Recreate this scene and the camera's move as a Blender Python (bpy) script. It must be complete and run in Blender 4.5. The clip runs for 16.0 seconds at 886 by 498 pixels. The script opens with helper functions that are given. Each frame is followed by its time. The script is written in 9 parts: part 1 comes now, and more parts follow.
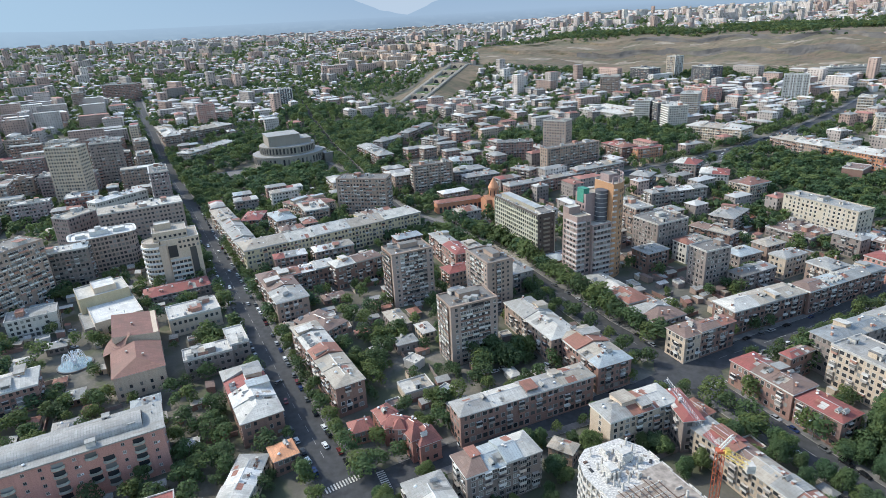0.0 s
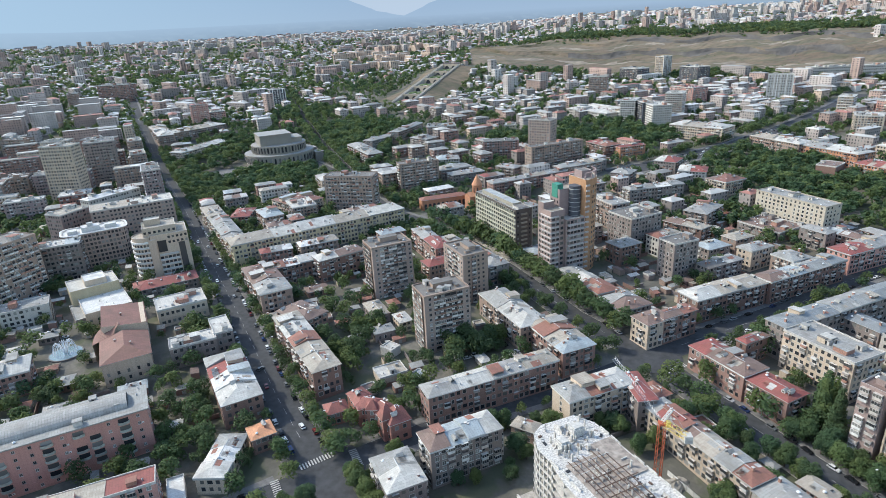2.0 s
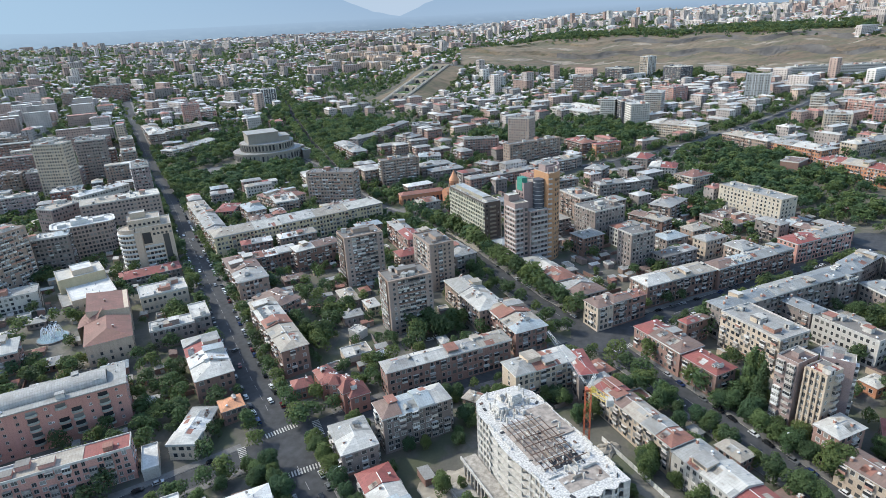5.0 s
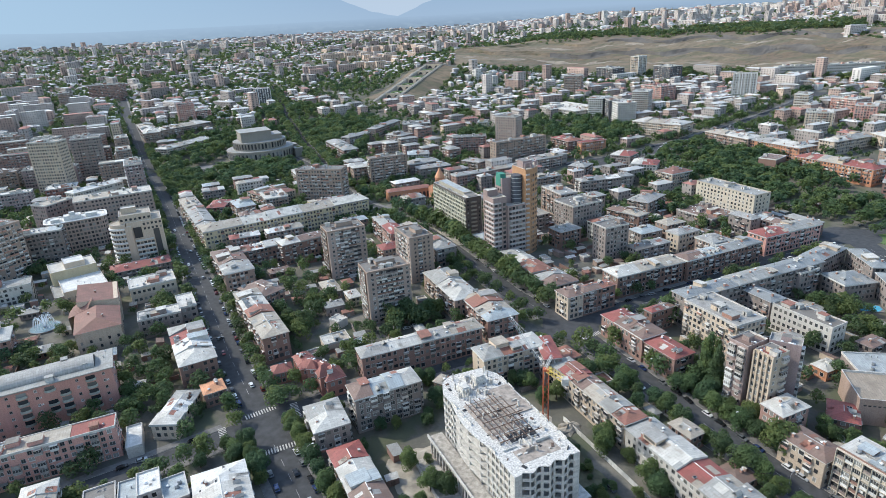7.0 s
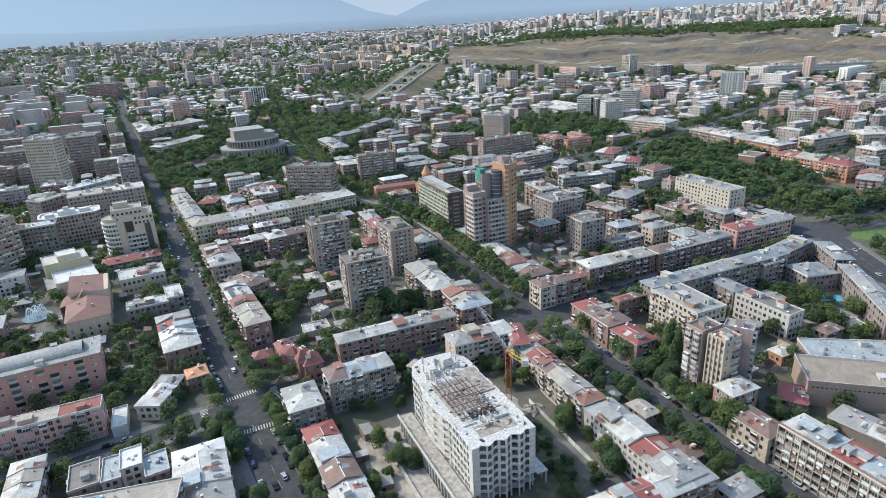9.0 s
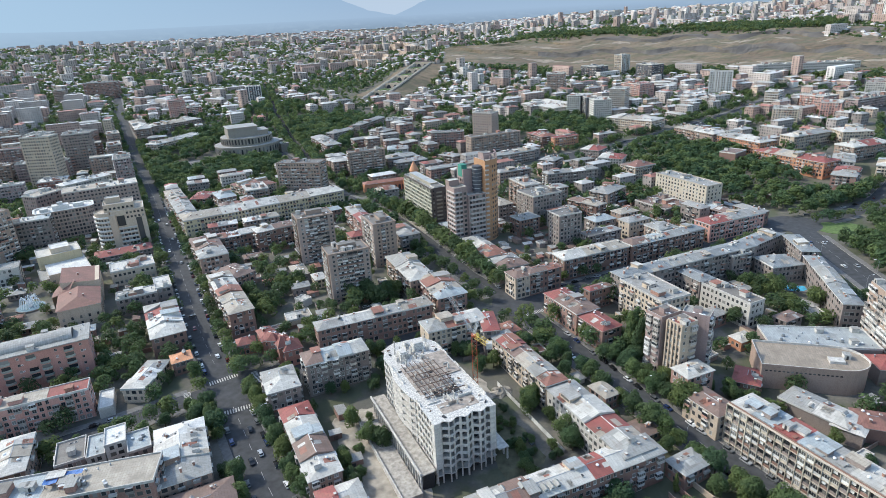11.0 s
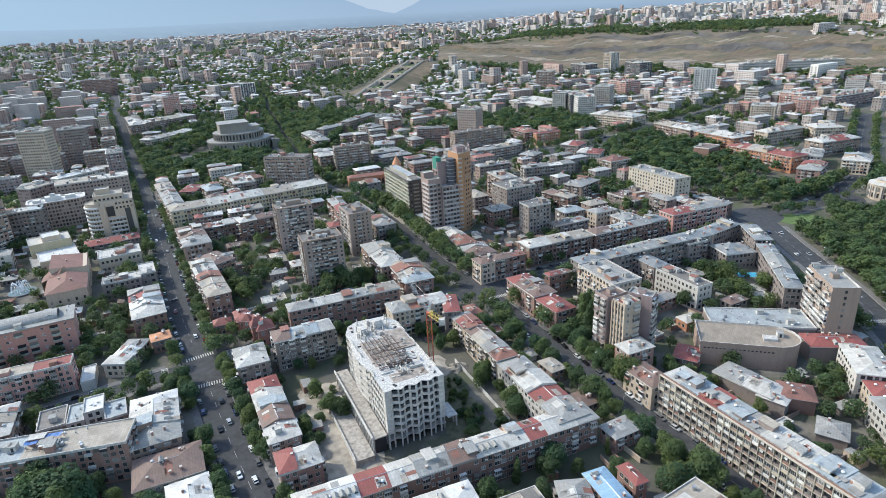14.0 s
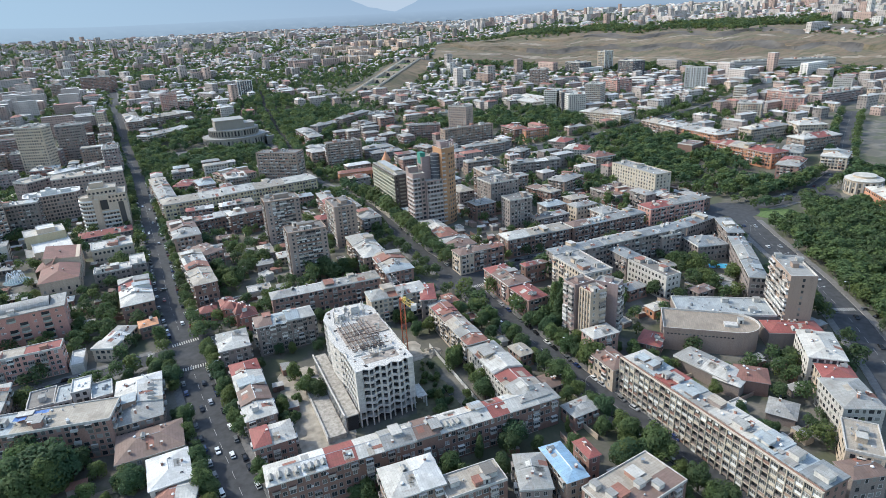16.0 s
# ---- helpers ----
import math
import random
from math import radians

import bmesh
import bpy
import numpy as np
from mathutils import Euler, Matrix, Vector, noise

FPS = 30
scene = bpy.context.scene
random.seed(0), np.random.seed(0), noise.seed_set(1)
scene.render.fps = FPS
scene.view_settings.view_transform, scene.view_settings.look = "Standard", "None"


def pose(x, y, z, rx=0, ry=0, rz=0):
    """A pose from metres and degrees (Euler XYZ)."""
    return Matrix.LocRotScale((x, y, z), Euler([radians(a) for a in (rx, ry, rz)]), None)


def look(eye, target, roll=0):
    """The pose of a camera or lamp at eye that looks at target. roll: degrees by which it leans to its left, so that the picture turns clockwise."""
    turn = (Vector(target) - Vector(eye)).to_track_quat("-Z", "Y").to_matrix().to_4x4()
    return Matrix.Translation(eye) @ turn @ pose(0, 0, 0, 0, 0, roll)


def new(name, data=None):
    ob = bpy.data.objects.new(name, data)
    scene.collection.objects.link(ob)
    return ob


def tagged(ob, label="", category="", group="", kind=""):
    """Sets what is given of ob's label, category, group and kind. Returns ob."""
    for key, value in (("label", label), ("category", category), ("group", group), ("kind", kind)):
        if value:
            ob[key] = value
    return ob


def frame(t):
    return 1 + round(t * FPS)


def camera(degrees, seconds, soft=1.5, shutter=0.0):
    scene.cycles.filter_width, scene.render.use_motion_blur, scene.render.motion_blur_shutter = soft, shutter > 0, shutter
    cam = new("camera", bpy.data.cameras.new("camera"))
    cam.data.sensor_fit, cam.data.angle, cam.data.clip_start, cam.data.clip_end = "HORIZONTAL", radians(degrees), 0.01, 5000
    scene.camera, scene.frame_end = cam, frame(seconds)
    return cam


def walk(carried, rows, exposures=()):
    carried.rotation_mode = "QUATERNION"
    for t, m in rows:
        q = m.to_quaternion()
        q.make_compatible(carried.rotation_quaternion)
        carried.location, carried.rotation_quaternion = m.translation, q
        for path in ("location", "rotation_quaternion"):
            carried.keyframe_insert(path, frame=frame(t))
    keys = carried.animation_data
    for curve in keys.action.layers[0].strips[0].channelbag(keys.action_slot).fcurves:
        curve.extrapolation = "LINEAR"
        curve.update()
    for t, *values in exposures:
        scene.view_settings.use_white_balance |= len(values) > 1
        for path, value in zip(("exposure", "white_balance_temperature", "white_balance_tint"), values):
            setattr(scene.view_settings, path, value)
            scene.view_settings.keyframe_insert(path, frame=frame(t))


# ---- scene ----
FOV = 73.60
cam = camera(FOV, 16.0, soft=0.6)
# t, x, y, z, yaw, pitch, roll of the drone
ROWS = [
    (0.0, 0.00, 0.00, 153.60, 3.335, -20.758, 2.855),
    (0.5, 3.19, -3.27, 153.63, 3.286, -20.745, 2.867),
    (1.0, 6.38, -6.54, 153.66, 3.240, -20.733, 2.879),
    (1.5, 9.59, -9.79, 153.68, 3.197, -20.722, 2.890),
    (2.0, 12.81, -13.03, 153.69, 3.157, -20.713, 2.900),
    (2.5, 16.05, -16.26, 153.69, 3.121, -20.706, 2.909),
    (3.0, 19.29, -19.48, 153.68, 3.088, -20.700, 2.917),
    (3.5, 22.55, -22.69, 153.67, 3.058, -20.695, 2.925),
    (4.0, 25.81, -25.89, 153.65, 3.031, -20.692, 2.931),
    (4.5, 29.09, -29.07, 153.62, 3.007, -20.691, 2.937),
    (5.0, 32.38, -32.25, 153.59, 2.986, -20.691, 2.941),
    (5.5, 35.69, -35.41, 153.54, 2.969, -20.692, 2.945),
    (6.0, 39.00, -38.56, 153.49, 2.955, -20.695, 2.948),
    (6.5, 42.32, -41.71, 153.44, 2.944, -20.699, 2.950),
    (7.0, 45.66, -44.84, 153.37, 2.936, -20.705, 2.951),
    (7.5, 49.01, -47.96, 153.30, 2.932, -20.713, 2.952),
    (8.0, 52.37, -51.06, 153.22, 2.931, -20.722, 2.951),
    (8.5, 55.74, -54.16, 153.13, 2.932, -20.732, 2.950),
    (9.0, 59.13, -57.25, 153.03, 2.937, -20.744, 2.947),
    (9.5, 62.52, -60.32, 152.93, 2.946, -20.757, 2.944),
    (10.0, 65.93, -63.38, 152.82, 2.957, -20.772, 2.940),
    (10.5, 69.35, -66.44, 152.70, 2.972, -20.788, 2.935),
    (11.0, 72.78, -69.48, 152.57, 2.989, -20.806, 2.929),
    (11.5, 76.22, -72.51, 152.44, 3.010, -20.825, 2.922),
    (12.0, 79.67, -75.53, 152.30, 3.035, -20.846, 2.915),
    (12.5, 83.14, -78.54, 152.15, 3.062, -20.868, 2.906),
    (13.0, 86.62, -81.53, 151.99, 3.093, -20.892, 2.897),
    (13.5, 90.11, -84.52, 151.82, 3.126, -20.917, 2.887),
    (14.0, 93.61, -87.49, 151.65, 3.163, -20.944, 2.875),
    (14.5, 97.12, -90.46, 151.47, 3.203, -20.972, 2.863),
    (15.0, 100.64, -93.41, 151.29, 3.247, -21.002, 2.850),
    (15.5, 104.18, -96.35, 151.09, 3.293, -21.033, 2.837),
    (16.0, 107.72, -99.28, 150.89, 3.343, -21.066, 2.822),
]
walk(cam, [(t, pose(x, y, z, 90 + pitch, roll, yaw)) for t, x, y, z, yaw, pitch, roll in ROWS],
     exposures=[(0.0, 0.95, 6280, 6), (16.0, 0.95, 6280, 6)])

# ---- light: late afternoon sun over the left shoulder, hazy sky ----
SUN_AZ, SUN_EL = 166.0, 41.0   # direction to the sun, degrees from +x, and its height
world = bpy.data.worlds.new("sky_world")
scene.world = world
world.use_nodes = True
wn = world.node_tree.nodes
sky = wn.new("ShaderNodeTexSky")
sky.sky_type, sky.sun_disc = "NISHITA", False
sky.sun_elevation, sky.sun_rotation = radians(SUN_EL), radians(90 - SUN_AZ)
sky.air_density, sky.dust_density, sky.ozone_density = 1.2, 1.3, 1.5
world.node_tree.links.new(sky.outputs[0], wn["Background"].inputs[0])
wn["Background"].inputs[1].default_value = 0.15
sun = new("sun", bpy.data.lights.new("sun", "SUN"))
sun.data.energy, sun.data.angle, sun.data.color = 1.85, radians(0.8), (1.0, 0.94, 0.83)
sd = Vector((math.cos(radians(SUN_AZ)) * math.cos(radians(SUN_EL)), math.sin(radians(SUN_AZ)) * math.cos(radians(SUN_EL)), math.sin(radians(SUN_EL))))
sun.matrix_world = look(sd * 400 + Vector((0, 200, 0)), (0, 200, 0))

# ---- materials ----
MATS = {}


def _nodes(name):
    m = bpy.data.materials.new(name)
    m.use_nodes = True
    nt = m.node_tree
    return m, nt, nt.nodes["Principled BSDF"]


def _mix(nt, fac, a, b, mode="MIX"):
    n = nt.nodes.new("ShaderNodeMix")
    n.data_type, n.blend_type = "RGBA", mode
    for sock, v in ((n.inputs[0], fac), (n.inputs[6], a), (n.inputs[7], b)):
        if hasattr(v, "is_linked"):
            nt.links.new(v, sock)
        elif isinstance(v, (int, float)):
            sock.default_value = v
        else:
            sock.default_value = (*v, 1)
    return n.outputs[2]


def _noise(nt, vec, scale, detail=3.0):
    n = nt.nodes.new("ShaderNodeTexNoise")
    n.inputs["Scale"].default_value, n.inputs["Detail"].default_value = scale, detail
    nt.links.new(vec, n.inputs["Vector"])
    return n.outputs["Fac"]


def _ramp(nt, fac, lo, hi):
    n = nt.nodes.new("ShaderNodeMapRange")
    n.inputs["From Min"].default_value, n.inputs["From Max"].default_value = lo, hi
    nt.links.new(fac, n.inputs["Value"])
    return n.outputs["Result"]


def _coords(nt, sx=1, sy=1, sz=1):
    """Object coordinates in metres, shifted by chance from object to object."""
    tc, oi = nt.nodes.new("ShaderNodeTexCoord"), nt.nodes.new("ShaderNodeObjectInfo")
    sc = nt.nodes.new("ShaderNodeVectorMath")
    sc.operation = "SCALE"
    nt.links.new(oi.outputs["Location"], sc.inputs[0])
    sc.inputs["Scale"].default_value = 0.37
    ad = nt.nodes.new("ShaderNodeVectorMath")
    nt.links.new(tc.outputs["Object"], ad.inputs[0])
    nt.links.new(sc.outputs[0], ad.inputs[1])
    mp = nt.nodes.new("ShaderNodeVectorMath")
    mp.operation = "MULTIPLY"
    nt.links.new(ad.outputs[0], mp.inputs[0])
    mp.inputs[1].default_value = (sx, sy, sz)
    return mp.outputs[0], oi.outputs["Random"]


def _bump(nt, bsdf, h, strength, dist):
    b = nt.nodes.new("ShaderNodeBump")
    b.inputs["Strength"].default_value, b.inputs["Distance"].default_value = strength, dist
    nt.links.new(h, b.inputs["Height"])
    nt.links.new(b.outputs[0], bsdf.inputs["Normal"])


def wall_mat(name, col, dark=0.62, vary=0.12, rough=0.9):
    """Weathered stone or plaster: vertical rain streaks, blotches, fine grain, a tint of its own for each building."""
    m, nt, b = _nodes(name)
    streak, rnd = _coords(nt, 0.9, 0.9, 0.06)
    blot, _ = _coords(nt, 1, 1, 1)
    a = _ramp(nt, _noise(nt, streak, 0.9, 4), 0.35, 0.75)
    g = _ramp(nt, _noise(nt, blot, 0.22, 5), 0.38, 0.68)
    f = _ramp(nt, _noise(nt, blot, 2.6, 3), 0.3, 0.7)
    c = _mix(nt, a, col, [v * dark for v in col])
    c2 = _mix(nt, g, c, [col[0] * 0.8 + 0.02, col[1] * 0.76 + 0.015, col[2] * 0.72 + 0.01])
    c3 = _mix(nt, f, c2, [min(1, v * 1.14) for v in col])
    h = nt.nodes.new("ShaderNodeHueSaturation")
    r = _ramp(nt, rnd, 0, 1)
    r.node.inputs["To Min"].default_value, r.node.inputs["To Max"].default_value = 1 - vary, 1 + vary
    nt.links.new(r, h.inputs["Value"])
    nt.links.new(c3, h.inputs["Color"])
    nt.links.new(h.outputs[0], b.inputs["Base Color"])
    b.inputs["Roughness"].default_value = rough
    _bump(nt, b, f, 0.25, 0.03)
    MATS[name] = m
    return m


def roof_mat(name, col, rust=0.25, seam=0.62, rough=0.72, metal=0.0):
    """Painted or galvanised sheet roofing: sheets of uneven tint, standing seams, rust and dirt."""
    m, nt, b = _nodes(name)
    co, rnd = _coords(nt)
    br = nt.nodes.new("ShaderNodeTexBrick")
    sx, cx = nt.nodes.new("ShaderNodeSeparateXYZ"), nt.nodes.new("ShaderNodeCombineXYZ")
    nt.links.new(co, sx.inputs[0])
    for i, j in ((0, 1), (1, 0), (2, 2)):
        nt.links.new(sx.outputs[i], cx.inputs[j])
    nt.links.new(cx.outputs[0], br.inputs["Vector"])
    for k, v in (("Scale", 1.0), ("Brick Width", 2.6), ("Row Height", seam * 1.6), ("Mortar Size", 0.035), ("Mortar Smooth", 0.2), ("Bias", 0.0)):
        br.inputs[k].default_value = v
    br.inputs["Color1"].default_value = (*[v * 0.86 for v in col], 1)
    br.inputs["Color2"].default_value = (*[min(1, v * 1.12) for v in col], 1)
    br.inputs["Mortar"].default_value = (*[v * 0.5 for v in col], 1)
    big = _ramp(nt, _noise(nt, co, 0.16, 5), 0.5, 0.72)
    st, _ = _coords(nt, 0.25, 1.4, 1)
    streak = _ramp(nt, _noise(nt, st, 0.8, 5), 0.52, 0.8)
    vo = nt.nodes.new("ShaderNodeTexVoronoi")
    vo.distance = "CHEBYCHEV"
    vo.inputs["Scale"].default_value = 0.19
    nt.links.new(co, vo.inputs["Vector"])
    sv = nt.nodes.new("ShaderNodeSeparateColor")
    nt.links.new(vo.outputs["Color"], sv.inputs[0])
    sheet = _ramp(nt, sv.outputs[0], 0.5, 1.0)
    c = _mix(nt, _scaled(nt, sheet, 0.6), br.outputs["Color"], [v * 0.66 + w for v, w in zip(col, (.035, .028, .018))])
    fine = _ramp(nt, _noise(nt, co, 1.7, 4), 0.35, 0.7)
    c = _mix(nt, _scaled(nt, fine, 0.3), c, [min(1, v * 1.25) for v in col])
    c = _mix(nt, _scaled(nt, big, 0.7), c, [v * 0.5 + w for v, w in zip(col, (.035, .028, .02))])
    c = _mix(nt, _scaled(nt, streak, rust), c, (0.16, 0.075, 0.045))
    nt.links.new(c, b.inputs["Base Color"])
    b.inputs["Roughness"].default_value, b.inputs["Metallic"].default_value = rough, metal
    _bump(nt, b, br.outputs["Fac"], -0.4, 0.05)
    MATS[name] = m
    return m


def _scaled(nt, fac, k):
    n = nt.nodes.new("ShaderNodeMath")
    n.operation = "MULTIPLY"
    nt.links.new(fac, n.inputs[0])
    n.inputs[1].default_value = k
    return n.outputs[0]


def plain_mat(name, col, rough=0.7, metal=0.0, grain=0.25, scale=1.5, rand=0.0, island=0.0):
    m, nt, b = _nodes(name)
    co, rnd = _coords(nt)
    f = _ramp(nt, _noise(nt, co, scale, 5), 0.3, 0.7)
    c = _mix(nt, f, [v * (1 - grain) for v in col], [min(1, v * (1 + grain)) for v in col])
    for amount, src in ((rand, rnd), (island, None)):
        if amount:
            if src is None:
                src = nt.nodes.new("ShaderNodeNewGeometry").outputs["Random Per Island"]
            h = nt.nodes.new("ShaderNodeHueSaturation")
            r = _ramp(nt, src, 0, 1)
            q = r.node
            q.inputs["To Min"].default_value, q.inputs["To Max"].default_value = 1 - amount, 1 + amount
            nt.links.new(r, h.inputs["Value"])
            nt.links.new(c, h.inputs["Color"])
            c = h.outputs[0]
    nt.links.new(c, b.inputs["Base Color"])
    b.inputs["Roughness"].default_value, b.inputs["Metallic"].default_value = rough, metal
    _bump(nt, b, f, 0.2, 0.03)
    MATS[name] = m
    return m


def glass_mat(name, island=False):
    """Window glass before dark rooms, some panes with pale curtains."""
    m, nt, b = _nodes(name)
    if island:
        rnd = nt.nodes.new("ShaderNodeNewGeometry").outputs["Random Per Island"]
    else:
        rnd = nt.nodes.new("ShaderNodeObjectInfo").outputs["Random"]
    r = nt.nodes.new("ShaderNodeValToRGB")
    e = r.color_ramp.elements
    e[0].position, e[0].color = 0.0, (0.026, 0.028, 0.032, 1)
    e[1].position, e[1].color = 1.0, (0.30, 0.29, 0.27, 1)
    for p, c in ((0.45, (0.055, 0.056, 0.058, 1)), (0.78, (0.15, 0.14, 0.125, 1))):
        k = e.new(p)
        k.color = c
    nt.links.new(rnd, r.inputs[0])
    nt.links.new(r.outputs[0], b.inputs["Base Color"])
    b.inputs["Roughness"].default_value = 0.22
    b.inputs["Specular IOR Level"].default_value = 0.35
    MATS[name] = m
    return m


def leaf_mat(name, col):
    m, nt, b = _nodes(name)
    co, rnd = _coords(nt)
    isl = nt.nodes.new("ShaderNodeNewGeometry").outputs["Random Per Island"]
    c = _mix(nt, isl, [v * 0.88 for v in col], [col[0] * 1.34, col[1] * 1.32, col[2] * 1.2])
    c = _mix(nt, _scaled(nt, rnd, 0.5), c, (col[0] * 1.35 + 0.01, col[1] * 1.0, col[2] * 0.7))
    nt.links.new(c, b.inputs["Base Color"])
    b.inputs["Roughness"].default_value = 0.7
    b.inputs["Specular IOR Level"].default_value = 0.2
    tr, mx = nt.nodes.new("ShaderNodeBsdfTranslucent"), nt.nodes.new("ShaderNodeMixShader")
    nt.links.new(c, tr.inputs[0])
    mx.inputs[0].default_value = 0.5
    nt.links.new(b.outputs[0], mx.inputs[1])
    nt.links.new(tr.outputs[0], mx.inputs[2])
    nt.links.new(mx.outputs[0], nt.nodes["Material Output"].inputs[0])
    MATS[name] = m
    return m


for _n, _c in dict(pink=(.284, .170, .138), rose=(.29, .215, .195), tan=(.305, .218, .173), grey=(.238, .195, .175), cream=(.503, .405, .310), brown=(.214, .128, .102),
                   white=(.49, .455, .41), yellow=(.50, .415, .27), hotel=(.50, .27, .225), panel=(.315, .235, .187), pinkgrid=(.36, .28, .24),
                   grid=(.43, .375, .30), officeg=(.28, .26, .21), officedark=(.105, .092, .082), officepale=(.40, .385, .30), red=(.33, .155, .12), orange=(.37, .205, .11), concrete=(.46, .435, .40),
                   mauve=(.30, .225, .215), tuff=(.45, .21, .12), slate=(.08, .085, .10), basalt=(.30, .265, .225)).items():
    wall_mat("wall_" + _n, _c)
for _n, _c, _r in (("white", (.50, .477, .432), .35), ("bright", (.63, .612, .575), .12), ("steel", (.305, .30, .28), .35), ("zinc", (.225, .24, .245), .2), ("blue", (.35, .385, .395), .25),
                   ("skyblue", (.26, .40, .53), .15), ("steelblue", (.335, .355, .355), .08), ("mud", (.30, .245, .19), .1), ("tile", (.28, .10, .08), .25), ("tan", (.37, .325, .265), .4), ("rust", (.28, .125, .09), .6),
                   ("red", (.27, .08, .068), .5), ("redbrown", (.215, .105, .082), .4), ("brown", (.20, .135, .11), .45), ("orange", (.58, .27, .14), .3),
                   ("grey", (.31, .30, .28), .3), ("asph", (.18, .165, .148), .15), ("cream", (.52, .49, .43), .2)):
    roof_mat("roof_" + _n, _c, _r)
plain_mat("concrete", (.49, .46, .42), .9, 0, .25, .8, .06)
plain_mat("rawslab", (.50, .475, .44), .9, 0, .45, 1.6)
plain_mat("scrub_ground", (.12, .115, .07), 1.0, 0, .4, .3)
plain_mat("screed", (.31, .262, .222), .95, 0, .35, .6)
plain_mat("rustbar", (.12, .075, .055), .8, 0, .4, 3)
plain_mat("frame", (.44, .43, .405), .6, 0, .15, 3, .45)
plain_mat("balcony", (.37, .33, .295), .8, 0, .25, 1, .42)
plain_mat("balcony_green", (.33, .345, .30), .7, 0, .2, 1, .15)
plain_mat("balcony_white", (.58, .565, .535), .7, 0, .15, 1, .2)
plain_mat("brick", (.36, .20, .15), .9, 0, .3, 2, .2)
# near black, for dark parts and for shade painted into openings
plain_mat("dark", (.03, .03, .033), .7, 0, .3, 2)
plain_mat("metal_grey", (.38, .39, .40), .45, .6, .1, 3)
plain_mat("dish_white", (.75, .75, .74), .5, 0, .08, 3)
plain_mat("bark", (.10, .075, .055), .95, 0, .35, 4)
plain_mat("soil", (.33, .29, .235), 1.0, 0, .35, .25)
plain_mat("asphalt", (.052, .053, .056), .9, 0, .28, .35)
plain_mat("podium", (.36, .325, .28), .9, 0, .35, .7)
plain_mat("paving", (.16, .152, .144), .9, 0, .22, .6)
plain_mat("paint_line", (.44, .43, .40), .8, 0, .5, 1.2)
plain_mat("lane_paint", (.33, .325, .31), .8, 0, .4, 1)
plain_mat("far_wall_dim", (.31, .265, .24), .9, 0, .2, .05, 0, .3)
plain_mat("band_rose", (.42, .38, .36), .8, 0, .2, 1, .08)
plain_mat("fountain_water", (.22, .30, .33), .1, 0, .2, .6)
plain_mat("pool_water", (.10, .42, .62), .08, 0, .12, .4)
plain_mat("spray", (.82, .85, .88), .4, 0, .05, 2)
plain_mat("crane_orange", (.40, .10, .045), .5, 0, .2, 2)
plain_mat("crane_yellow", (.68, .50, .12), .5, 0, .2, 2)
plain_mat("tyre", (.02, .02, .02), .9, 0, .2, 3)
plain_mat("blue_tarp", (.06, .15, .38), .6, 0, .25, 2)
plain_mat("green_net", (.05, .22, .16), .8, 0, .25, 2)
plain_mat("far_wall_pale", (.55, .51, .47), .9, 0, .2, .05, 0, .2)
plain_mat("far_wall_warm", (.56, .42, .32), .9, 0, .2, .05, 0, .22)
plain_mat("far_wall", (.46, .40, .365), .9, 0, .2, .05, 0, .28)
plain_mat("far_wall_pink", (.40, .285, .24), .9, 0, .2, .05, 0, .22)
plain_mat("far_roof", (.47, .455, .43), .6, 0, .25, .05, 0, .4)
plain_mat("mid_roof", (.40, .385, .355), .7, 0, .25, .05, 0, .45)
plain_mat("far_roof_red", (.30, .14, .11), .8, 0, .25, .05, 0, .3)
plain_mat("car_glass", (.015, .018, .02), .08, 0, .1, 3)
for _n, _c in dict(white=(.75, .75, .74), silver=(.42, .43, .44), black=(.02, .02, .022), blue=(.03, .05, .13), red=(.16, .03, .03), grey=(.16, .165, .17), green=(.03, .14, .12)).items():
    plain_mat("car_" + _n, _c, .25, .15, .05, 2)
glass_mat("pane")
glass_mat("pane_many", True)
leaf_mat("leaf_a", (.092, .148, .072))
leaf_mat("leaf_b", (.072, .124, .068))
leaf_mat("leaf_c", (.120, .176, .076))

# ---- terrain ----
def smooth(a, b, v):
    u = min(max((v - a) / (b - a), 0.0), 1.0)
    return u * u * (3 - 2 * u)


NEAR_R = ((0, 500, 740, 920, 1230, 1400, 1650, 2260, 2800, 3700, 5000, 7500), (0, 500, 681, 814, 1039, 1148, 1287, 1627, 1850, 2260, 2900, 4300))
NEAR_L = ((0, 760, 900, 1190, 1400, 1650, 2260, 2800, 3700, 5000, 7500), (0, 760, 850, 985, 1120, 1270, 1627, 1850, 2260, 2900, 4300))


def fold(x, y, back=False):
    """How far the plan of the low plain is drawn together where the real ground climbs (back: the other way round)."""
    d = math.hypot(x, y)
    if d < 500 or y < 50:
        return 1.0
    w = smooth(0.0, .28, -x / y)
    p, q = (1, 0) if back else (0, 1)
    return ((1 - w) * np.interp(d, NEAR_R[p], NEAR_R[q]) + w * np.interp(d, NEAR_L[p], NEAR_L[q])) / d


def plain(x, y):
    """Height of the unfolded plain, with a bare plateau on the right."""
    u = min(max((y - 40) / 270.0, 0.0), 1.0)
    z = -11.0 * (1 - u) ** 1.25
    d = math.hypot(x, y)
    z += 118.0 * max(0.0, (d - 1000) / 3700.0) ** 1.3
    if y > 600:
        s = smooth(-0.02, 0.22, x / y)
        z += s * (50.0 * smooth(1650, 2350, d + 260 * (x / y - 0.4)) - 12.0 * smooth(2700, 4600, d))
    return z


